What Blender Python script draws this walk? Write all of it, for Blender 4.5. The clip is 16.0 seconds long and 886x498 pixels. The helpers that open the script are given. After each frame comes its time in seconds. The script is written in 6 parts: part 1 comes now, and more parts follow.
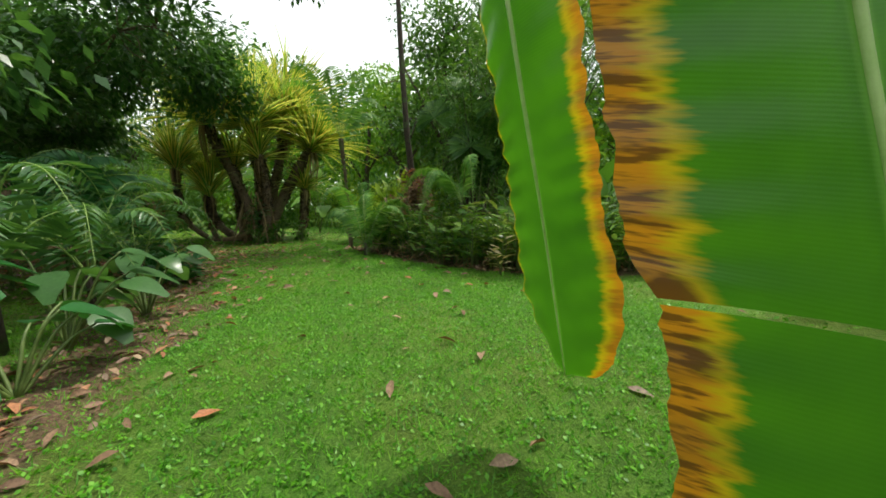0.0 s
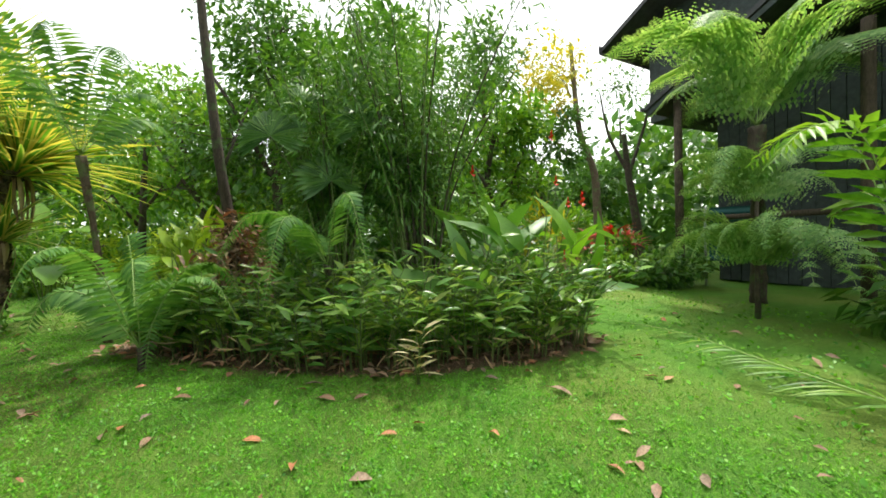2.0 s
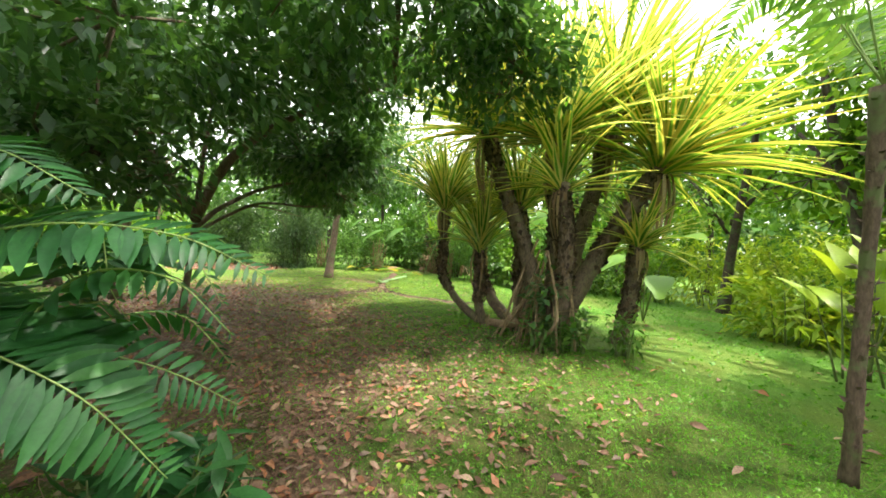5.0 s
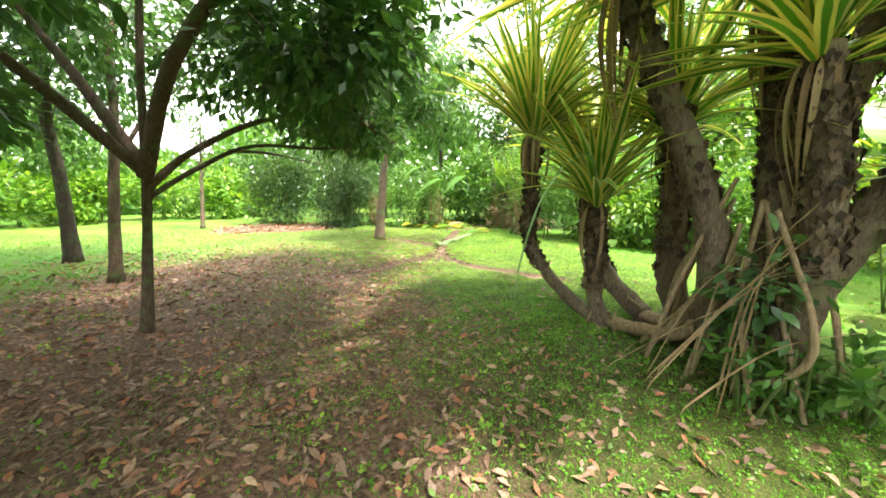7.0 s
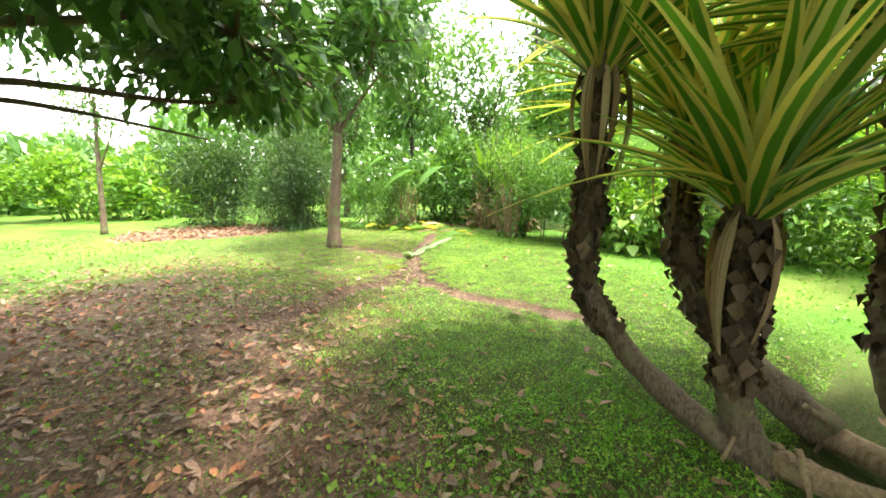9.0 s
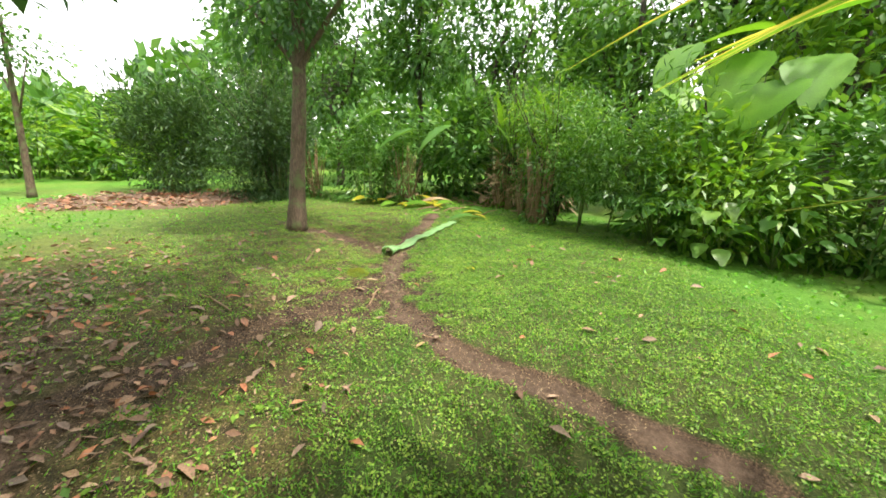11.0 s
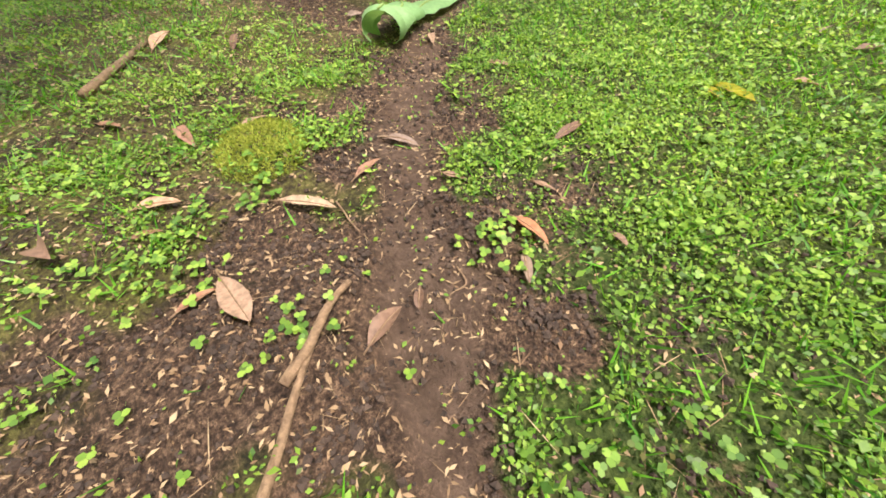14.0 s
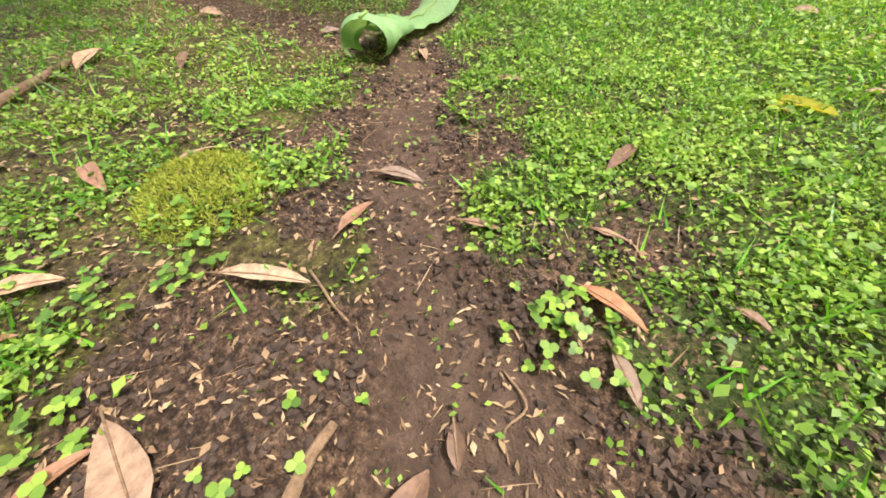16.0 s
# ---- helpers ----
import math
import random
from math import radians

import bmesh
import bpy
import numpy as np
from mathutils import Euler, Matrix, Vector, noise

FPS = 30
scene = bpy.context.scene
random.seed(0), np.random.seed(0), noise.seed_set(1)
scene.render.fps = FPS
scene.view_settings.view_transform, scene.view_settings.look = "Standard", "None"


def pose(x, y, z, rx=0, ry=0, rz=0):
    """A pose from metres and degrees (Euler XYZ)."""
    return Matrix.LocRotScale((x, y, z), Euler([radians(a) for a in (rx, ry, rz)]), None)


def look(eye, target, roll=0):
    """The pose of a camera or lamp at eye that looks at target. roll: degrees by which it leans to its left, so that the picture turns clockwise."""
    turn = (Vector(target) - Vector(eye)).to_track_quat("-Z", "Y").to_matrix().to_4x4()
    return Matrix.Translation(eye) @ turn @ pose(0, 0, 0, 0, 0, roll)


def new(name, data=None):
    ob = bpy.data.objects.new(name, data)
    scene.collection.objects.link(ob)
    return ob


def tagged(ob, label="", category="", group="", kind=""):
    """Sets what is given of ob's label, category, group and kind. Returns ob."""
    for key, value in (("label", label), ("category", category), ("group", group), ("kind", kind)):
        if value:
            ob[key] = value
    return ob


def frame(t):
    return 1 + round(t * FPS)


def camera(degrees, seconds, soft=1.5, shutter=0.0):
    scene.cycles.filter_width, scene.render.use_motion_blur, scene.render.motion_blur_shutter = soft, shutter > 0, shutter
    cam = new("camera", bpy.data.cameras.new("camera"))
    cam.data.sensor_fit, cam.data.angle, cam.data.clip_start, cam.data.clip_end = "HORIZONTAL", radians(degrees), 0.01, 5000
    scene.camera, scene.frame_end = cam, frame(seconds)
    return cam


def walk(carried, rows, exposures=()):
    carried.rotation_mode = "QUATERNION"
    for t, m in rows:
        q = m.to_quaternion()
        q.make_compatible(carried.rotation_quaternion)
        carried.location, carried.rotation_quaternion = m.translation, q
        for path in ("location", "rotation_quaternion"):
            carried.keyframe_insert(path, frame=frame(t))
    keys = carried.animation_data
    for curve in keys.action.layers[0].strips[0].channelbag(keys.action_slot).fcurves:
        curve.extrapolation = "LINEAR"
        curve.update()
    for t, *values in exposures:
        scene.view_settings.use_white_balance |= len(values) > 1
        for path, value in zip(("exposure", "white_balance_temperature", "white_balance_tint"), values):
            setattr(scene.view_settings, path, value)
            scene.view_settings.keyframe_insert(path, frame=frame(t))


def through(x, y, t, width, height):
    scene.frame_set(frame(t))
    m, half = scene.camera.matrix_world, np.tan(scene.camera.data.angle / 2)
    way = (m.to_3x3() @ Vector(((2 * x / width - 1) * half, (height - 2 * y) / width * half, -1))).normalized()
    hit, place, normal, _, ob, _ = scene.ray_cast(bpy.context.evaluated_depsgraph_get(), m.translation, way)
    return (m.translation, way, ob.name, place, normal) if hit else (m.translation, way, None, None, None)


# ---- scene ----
# A walk over a tropical garden lawn: banana leaves, an island bed, a clump of variegated screw pines,
# a shady tree with leaf litter under it, and a forked trodden path.
PATH = [
    (0, (0.515, -0.302, 1.179), (0.274, 2.864, 0.784), -0.7),
    (0.5, (0.240, 0.317, 1.224), (0.158, 3.467, 0.667), 0.2),
    (1, (0.102, 0.941, 1.298), (0.562, 4.075, 0.846), 0.6),
    (1.5, (-0.032, 1.584, 1.405), (0.782, 4.662, 1.099), -1.8),
    (2, (-0.166, 2.162, 1.526), (1.123, 5.088, 1.421), -2.3),
    (2.5, (-0.557, 2.731, 1.602), (0.477, 5.752, 1.394), -5.6),
    (3, (-0.942, 3.366, 1.610), (-0.883, 6.566, 1.642), -3.5),
    (3.5, (-1.405, 4.016, 1.702), (-2.296, 7.086, 1.581), 0.7),
    (4, (-1.949, 4.534, 1.738), (-3.456, 7.354, 1.581), 1.3),
    (4.5, (-2.562, 5.058, 1.720), (-4.590, 7.530, 1.618), 3.5),
    (5, (-3.126, 5.434, 1.749), (-5.478, 7.602, 1.678), 3.0),
    (5.2, (-3.362, 5.534, 1.774), (-5.802, 7.595, 1.579), 2.4),
    (7.3, (-5.861, 7.394, 1.782), (-8.502, 9.109, 1.214), -0.0),
    (7.5, (-6.090, 7.530, 1.754), (-8.667, 9.336, 1.174), -0.2),
    (8, (-6.650, 7.832, 1.765), (-9.206, 9.653, 1.139), -1.2),
    (8.5, (-7.210, 8.248, 1.750), (-9.736, 10.088, 1.070), -1.1),
    (9, (-7.776, 8.613, 1.747), (-10.282, 10.512, 1.152), 0.1),
    (9.2, (-7.984, 8.798, 1.709), (-10.523, 10.626, 1.035), -1.8),
    (11.3, (-10.070, 10.635, 1.680), (-12.549, 12.426, 0.734), 3.1),
    (11.5, (-10.331, 10.763, 1.686), (-12.720, 12.589, 0.589), 2.5),
    (12, (-10.978, 11.077, 1.595), (-13.414, 12.736, 0.354), 0.9),
    (12.5, (-11.589, 11.325, 1.491), (-13.869, 12.920, -0.086), 2.1),
    (13, (-12.163, 11.645, 1.318), (-14.286, 13.037, -0.630), 2.6),
    (13.5, (-12.621, 11.982, 1.032), (-14.634, 13.037, -1.222), -0.9),
    (14, (-12.960, 12.094, 0.638), (-14.768, 13.114, -1.798), -3.2),
    (14.5, (-13.136, 12.122, 0.477), (-14.910, 13.246, -1.938), -1.9),
    (15, (-13.230, 12.125, 0.450), (-15.058, 13.282, -1.909), -0.2),
    (15.5, (-13.251, 12.160, 0.461), (-15.078, 13.381, -1.866), -1.6),
    (16, (-13.254, 12.170, 0.477), (-15.102, 13.426, -1.814), -1.9),
]
cam = camera(102.5, 16.0, soft=1.7)
walk(cam, [(t, look(eye, target, roll)) for t, eye, target, roll in PATH],
     exposures=[(0.0, -0.1, 6500, 8), (1.0, 0.4, 6500, 8), (2.5, 0.58, 6500, 10), (3.5, 1.0, 6500, 14), (5.0, 1.42, 6500, 20), (7.5, 2.1, 6500, 20), (9.0, 2.0, 6500, 20),
                (11.5, 0.86, 6500, 13), (12.5, 0.76, 6500, 14), (14.0, 0.92, 6500, 24), (16.0, 0.94, 6500, 24)])

# ---- world and sun: bright hazy sky, soft high sun ----
SUN_AZ, SUN_EL = radians(56), radians(67)      # azimuth from +y towards +x
world = bpy.data.worlds.new("world")
scene.world = world
world.use_nodes = True
wn = world.node_tree.nodes
wl = world.node_tree.links
sky = wn.new("ShaderNodeTexSky")
sky.sky_type = 'NISHITA'
sky.sun_disc = False
sky.sun_elevation, sky.sun_rotation = SUN_EL, SUN_AZ
sky.air_density, sky.dust_density, sky.ozone_density = 1.0, 6.0, 1.0
haze = wn.new("ShaderNodeMix")
haze.data_type = 'RGBA'
haze.inputs[0].default_value = 0.6
haze.inputs[7].default_value = (14.0, 14.2, 13.6, 1)   # thin white cloud over the whole sky
wl.new(sky.outputs[0], haze.inputs[6])
wl.new(haze.outputs[2], wn["Background"].inputs[0])
wn["Background"].inputs[1].default_value = 0.15
sun_data = bpy.data.lights.new("sun", 'SUN')
sun_data.energy, sun_data.angle, sun_data.color = 3.6, radians(2.5), (1.0, 0.95, 0.84)
sun = new("sun", sun_data)
sun_dir = Vector((math.sin(SUN_AZ) * math.cos(SUN_EL), math.cos(SUN_AZ) * math.cos(SUN_EL), math.sin(SUN_EL)))
sun.matrix_world = look(sun_dir * 60, (0, 0, 0))


# ---- materials ----
def nodes_of(name):
    m = bpy.data.materials.new(name)
    m.use_nodes = True
    return m, m.node_tree.nodes, m.node_tree.links


def ramp(n, l, source, stops):
    r = n.new("ShaderNodeValToRGB")
    el = r.color_ramp.elements
    while len(el) < len(stops):
        el.new(0.5)
    for e, (at, col) in zip(el, stops):
        e.position = at
        e.color = (*col, 1) if len(col) == 3 else col
    l.new(source, r.inputs[0])
    return r.outputs[0]


def noise_of(n, l, scale, detail=4.0, rough=0.6, vector=None):
    t = n.new("ShaderNodeTexNoise")
    t.inputs["Scale"].default_value = scale
    t.inputs["Detail"].default_value = detail
    t.inputs["Roughness"].default_value = rough
    if vector is None:
        vector = n.new("ShaderNodeTexCoord").outputs["Object"]
    l.new(vector, t.inputs["Vector"])
    return t.outputs[0]


def mix(n, l, fac, a, b, mode='MIX'):
    x = n.new("ShaderNodeMix")
    x.data_type = 'RGBA'
    x.blend_type = mode
    for socket, value in ((0, fac), (6, a), (7, b)):
        if isinstance(value, (int, float)):
            x.inputs[socket].default_value = value
        elif isinstance(value, tuple):
            x.inputs[socket].default_value = (*value, 1)
        else:
            l.new(value, x.inputs[socket])
    return x.outputs[2]


def maths(n, l, op, a, b=0.0, c=0.0):
    x = n.new("ShaderNodeMath")
    x.operation = op
    for i, value in enumerate((a, b, c)):
        if isinstance(value, (int, float)):
            x.inputs[i].default_value = value
        else:
            l.new(value, x.inputs[i])
    return x.outputs[0]


def bump_into(n, l, shader, height, strength, distance):
    b = n.new("ShaderNodeBump")
    b.inputs["Strength"].default_value = strength
    b.inputs["Distance"].default_value = distance
    l.new(height, b.inputs["Height"])
    l.new(b.outputs[0], shader.inputs["Normal"])


def leafy(n, l, colour, rough=0.45, through=0.35, tint=(1.25, 1.2, 0.5)):
    """A thin leaf: a glossy face that lets a part of the light through."""
    p = n["Principled BSDF"]
    l.new(colour, p.inputs["Base Color"])
    p.inputs["Roughness"].default_value = rough
    p.inputs["Specular IOR Level"].default_value = 0.4
    t = n.new("ShaderNodeBsdfTranslucent")
    l.new(mix(n, l, 1.0, colour, tint, 'MULTIPLY'), t.inputs[0])
    s = n.new("ShaderNodeMixShader")
    s.inputs[0].default_value = through
    l.new(p.outputs[0], s.inputs[1])
    l.new(t.outputs[0], s.inputs[2])
    l.new(s.outputs[0], n["Material Output"].inputs[0])
    return p


def leaf_mat(name, stops, rough=0.45, through=0.35, tint=(1.25, 1.2, 0.5), patch=1.2):
    """Foliage whose colour varies leaf by leaf and in broad patches."""
    m, n, l = nodes_of(name)
    island = n.new("ShaderNodeNewGeometry").outputs["Random Per Island"]
    broad = noise_of(n, l, patch, 2.0)
    pick = maths(n, l, 'ADD', maths(n, l, 'MULTIPLY', island, 0.65), maths(n, l, 'MULTIPLY', maths(n, l, 'SUBTRACT', broad, 0.25), 0.7))
    colour = ramp(n, l, pick, stops)
    fine = noise_of(n, l, 45.0, 3.0)
    colour = mix(n, l, 0.35, colour, ramp(n, l, fine, [(0.3, (0.55, 0.55, 0.5)), (0.7, (1.25, 1.25, 1.15))]), 'MULTIPLY')
    p = leafy(n, l, colour, rough, through, tint)
    bump_into(n, l, p, fine, 0.25, 0.004)
    return m


def bark_mat(name, dark, light, moss=None, scale=9.0, stretch=4.0):
    m, n, l = nodes_of(name)
    co = n.new("ShaderNodeTexCoord").outputs["Object"]
    mp = n.new("ShaderNodeMapping")
    mp.inputs["Scale"].default_value = (stretch, stretch, 1.0)
    l.new(co, mp.inputs[0])
    grain = noise_of(n, l, scale, 6.0, 0.7, mp.outputs[0])
    colour = ramp(n, l, grain, [(0.3, dark), (0.72, light)])
    if moss:
        patches = ramp(n, l, noise_of(n, l, 5.0, 4.0), [(0.52, (0, 0, 0)), (0.64, (1, 1, 1))])
        colour = mix(n, l, patches, colour, moss)
    p = n["Principled BSDF"]
    l.new(colour, p.inputs["Base Color"])
    p.inputs["Roughness"].default_value = 0.85
    bump_into(n, l, p, grain, 0.8, 0.02)
    return m


def uv_of(n, l):
    s = n.new("ShaderNodeSeparateXYZ")
    l.new(n.new("ShaderNodeUVMap").outputs[0], s.inputs[0])
    return s.outputs[0], s.outputs[1]


def strap_mat(name, inner, margin, width=0.2):
    """Long leaf with a green middle and pale margins."""
    m, n, l = nodes_of(name)
    u, v = uv_of(n, l)
    off = maths(n, l, 'ABSOLUTE', maths(n, l, 'SUBTRACT', u, 0.5))
    wob = maths(n, l, 'MULTIPLY', maths(n, l, 'SUBTRACT', noise_of(n, l, 3.0, 2.0), 0.5), 0.25)
    edge = ramp(n, l, maths(n, l, 'ADD', off, wob), [(width - 0.03, (0, 0, 0)), (width + 0.03, (1, 1, 1))])
    isl = n.new("ShaderNodeNewGeometry").outputs["Random Per Island"]
    pale = ramp(n, l, isl, [(0.0, margin), (0.6, (margin[0] * 1.1, margin[1] * 0.96, margin[2] * 0.7)), (1.0, (margin[0] * 0.8, margin[1] * 0.9, margin[2]))])
    green = ramp(n, l, isl, [(0.0, inner), (1.0, (inner[0] * 1.7, inner[1] * 1.5, inner[2] * 1.2))])
    colour = mix(n, l, edge, green, pale)
    dry = ramp(n, l, maths(n, l, 'ADD', v, maths(n, l, 'MULTIPLY', noise_of(n, l, 8.0), 0.3)), [(1.08, (0, 0, 0)), (1.16, (1, 1, 1))])
    colour = mix(n, l, dry, colour, (0.3, 0.2, 0.09))
    p = leafy(n, l, colour, 0.36, 0.54, (1.1, 1.12, 0.6))
    bump_into(n, l, p, maths(n, l, 'SINE', maths(n, l, 'MULTIPLY', u, 70.0)), 0.15, 0.002)
    return m


def banana_mat(name, sick):
    """Banana blade: pale midrib, fine cross veins, yellow to orange margin with brown flecks."""
    m, n, l = nodes_of(name)
    u, v = uv_of(n, l)
    cb = n.new("ShaderNodeCombineXYZ")
    l.new(maths(n, l, 'MULTIPLY', u, 1.2), cb.inputs[0])
    l.new(maths(n, l, 'MULTIPLY', v, 26.0), cb.inputs[1])
    streak = noise_of(n, l, 2.2, 4.0, 0.6, cb.outputs[0])
    off = maths(n, l, 'ABSOLUTE', maths(n, l, 'SUBTRACT', u, 0.5))
    side = maths(n, l, 'MULTIPLY', maths(n, l, 'SUBTRACT', u, 0.5), 0.10 if sick < 0.5 else -0.06)
    edge = maths(n, l, 'ADD', maths(n, l, 'ADD', off, side), maths(n, l, 'MULTIPLY', maths(n, l, 'SUBTRACT', streak, 0.5), 0.13 + 0.12 * sick))
    base = ramp(n, l, noise_of(n, l, 3.0, 3.0), [(0.3, (0.045, 0.17, 0.012)), (0.7, (0.075, 0.25, 0.016))])
    veins = maths(n, l, 'SINE', maths(n, l, 'MULTIPLY', v, 900.0))
    base = mix(n, l, maths(n, l, 'MULTIPLY', maths(n, l, 'ADD', veins, 1.0), 0.05), base, (0.10, 0.30, 0.03))
    a = 0.42 - 0.12 * sick
    colour = mix(n, l, ramp(n, l, edge, [(a, (0, 0, 0)), (a + 0.05, (1, 1, 1))]), base, (0.50, 0.36, 0.015))
    colour = mix(n, l, ramp(n, l, edge, [(a + 0.06, (0, 0, 0)), (a + 0.11, (1, 1, 1))]), colour, (0.52, 0.22, 0.02))
    cb2 = n.new("ShaderNodeCombineXYZ")
    l.new(maths(n, l, 'MULTIPLY', u, 3.0), cb2.inputs[0])
    l.new(maths(n, l, 'MULTIPLY', v, 40.0), cb2.inputs[1])
    fleck = maths(n, l, 'MULTIPLY', ramp(n, l, noise_of(n, l, 1.5, 3.0, 0.6, cb2.outputs[0]), [(0.47, (0, 0, 0)), (0.56, (1, 1, 1))]),
                  ramp(n, l, edge, [(a + 0.04, (0, 0, 0)), (a + 0.09, (1, 1, 1))]))
    colour = mix(n, l, maths(n, l, 'MULTIPLY', fleck, min(1.0, 0.15 + 1.3 * sick)), colour, (0.07, 0.03, 0.015))
    rib = ramp(n, l, off, [(0.012, (1, 1, 1)), (0.028, (0, 0, 0))])
    colour = mix(n, l, maths(n, l, 'MULTIPLY', rib, 0.75), colour, (0.20, 0.42, 0.10))
    p = leafy(n, l, colour, 0.35, 0.45, (1.15, 1.2, 0.5))
    bump_into(n, l, p, veins, 0.08, 0.001)
    return m


def plain_mat(name, a, b, rough=0.8, scale=12.0, metal=0.0, bump=0.3, dist=0.01):
    m, n, l = nodes_of(name)
    f = noise_of(n, l, scale, 5.0, 0.65)
    p = n["Principled BSDF"]
    colour = ramp(n, l, f, [(0.3, a), (0.7, b)])
    colour = mix(n, l, 0.4, colour, ramp(n, l, noise_of(n, l, scale / 9.0, 2.0), [(0.35, (0.6, 0.6, 0.6)), (0.65, (1.2, 1.2, 1.2))]), 'MULTIPLY')
    l.new(colour, p.inputs["Base Color"])
    p.inputs["Roughness"].default_value = rough
    p.inputs["Metallic"].default_value = metal
    bump_into(n, l, p, f, bump, dist)
    return m


def dry_leaf_mat(name, through=0.12):
    m, n, l = nodes_of(name)
    isl = n.new("ShaderNodeNewGeometry").outputs["Random Per Island"]
    obj = n.new("ShaderNodeObjectInfo").outputs["Random"]
    pick = maths(n, l, 'FRACT', maths(n, l, 'ADD', isl, obj))
    colour = ramp(n, l, pick, [(0.0, (0.12, 0.07, 0.042)), (0.2, (0.25, 0.15, 0.09)), (0.4, (0.35, 0.235, 0.15)), (0.6, (0.21, 0.16, 0.12)),
                               (0.75, (0.31, 0.145, 0.075)), (0.88, (0.42, 0.17, 0.075)), (1.0, (0.46, 0.35, 0.225))])
    spots = noise_of(n, l, 60.0, 5.0)
    colour = mix(n, l, 0.7, colour, ramp(n, l, spots, [(0.32, (0.4, 0.38, 0.36)), (0.6, (1.15, 1.15, 1.15))]), 'MULTIPLY')
    p = leafy(n, l, colour, 0.6, through, (1.2, 0.8, 0.4))
    bump_into(n, l, p, spots, 0.4, 0.003)
    return m


def ground_mat():
    """Turf, moss and trodden soil, mixed by how worn the ground is ("soil") and how littered ("litter")."""
    m, n, l = nodes_of("turf_and_soil")
    at = n.new("ShaderNodeAttribute")
    at.attribute_name = "soil"
    lit = n.new("ShaderNodeAttribute")
    lit.attribute_name = "litter"
    big, mid_n, fine = noise_of(n, l, 0.5, 3.0), noise_of(n, l, 6.0, 4.0), noise_of(n, l, 70.0, 5.0, 0.7)
    turf = ramp(n, l, maths(n, l, 'ADD', maths(n, l, 'MULTIPLY', fine, 0.75), maths(n, l, 'MULTIPLY', mid_n, 0.3)),
                [(0.3, (0.022, 0.065, 0.008)), (0.52, (0.08, 0.22, 0.018)), (0.75, (0.19, 0.38, 0.045))])
    turf = mix(n, l, ramp(n, l, big, [(0.42, (0, 0, 0)), (0.62, (0.7, 0.7, 0.7))]), turf, ramp(n, l, fine, [(0.3, (0.07, 0.10, 0.015)), (0.7, (0.26, 0.34, 0.06))]))
    soil = ramp(n, l, fine, [(0.34, (0.018, 0.011, 0.007)), (0.5, (0.10, 0.063, 0.040)), (0.68, (0.30, 0.20, 0.125))])
    grit = noise_of(n, l, 260.0, 3.0, 0.8)
    soil = mix(n, l, 0.75, soil, ramp(n, l, grit, [(0.35, (0.35, 0.34, 0.33)), (0.55, (1.0, 1.0, 1.0)), (0.72, (1.9, 1.8, 1.6))]), 'MULTIPLY')
    soil = mix(n, l, 0.5, soil, ramp(n, l, mid_n, [(0.3, (0.55, 0.55, 0.55)), (0.7, (1.4, 1.35, 1.25))]), 'MULTIPLY')
    litter = ramp(n, l, noise_of(n, l, 28.0, 5.0, 0.7), [(0.30, (0.05, 0.032, 0.02)), (0.5, (0.17, 0.105, 0.065)), (0.68, (0.32, 0.21, 0.135))])
    worn = ramp(n, l, maths(n, l, 'ADD', at.outputs["Fac"], maths(n, l, 'MULTIPLY', maths(n, l, 'SUBTRACT', maths(n, l, 'ADD', mid_n, fine), 1.0), 0.55)),
                [(0.4, (0, 0, 0)), (0.58, (1, 1, 1))])
    strewn = ramp(n, l, maths(n, l, 'ADD', lit.outputs["Fac"], maths(n, l, 'MULTIPLY', maths(n, l, 'SUBTRACT', maths(n, l, 'ADD', mid_n, fine), 1.0), 0.7)),
                  [(0.38, (0, 0, 0)), (0.62, (1, 1, 1))])
    th = n.new("ShaderNodeAttribute")
    th.attribute_name = "thatch"
    under = ramp(n, l, fine, [(0.34, (0.014, 0.016, 0.006)), (0.55, (0.060, 0.068, 0.020)), (0.72, (0.17, 0.16, 0.06))])
    turf = mix(n, l, th.outputs["Fac"], turf, under)
    ms = n.new("ShaderNodeAttribute")
    ms.attribute_name = "mossy"
    moss = ramp(n, l, maths(n, l, 'ADD', maths(n, l, 'MULTIPLY', fine, 0.6), maths(n, l, 'MULTIPLY', mid_n, 0.4)), [(0.38, (0.02, 0.013, 0.008)), (0.47, (0.075, 0.052, 0.024)), (0.55, (0.13, 0.12, 0.03)), (0.65, (0.28, 0.25, 0.075))])
    turf = mix(n, l, maths(n, l, 'MULTIPLY', ms.outputs["Fac"], 0.85), turf, moss)
    colour = mix(n, l, strewn, turf, litter)
    colour = mix(n, l, worn, colour, soil)
    tr = n.new("ShaderNodeAttribute")
    tr.attribute_name = "trodden"
    damp = ramp(n, l, noise_of(n, l, 22.0, 4.0), [(0.3, (0.075, 0.048, 0.031)), (0.7, (0.19, 0.128, 0.087))])
    colour = mix(n, l, tr.outputs["Fac"], colour, damp)
    p = n["Principled BSDF"]
    l.new(colour, p.inputs["Base Color"])
    p.inputs["Roughness"].default_value = 0.8
    p.inputs["Specular IOR Level"].default_value = 0.25
    bump_into(n, l, p, maths(n, l, 'ADD', maths(n, l, 'ADD', fine, mid_n), maths(n, l, 'MULTIPLY', grit, 0.35)), 1.0, 0.025)
    return m


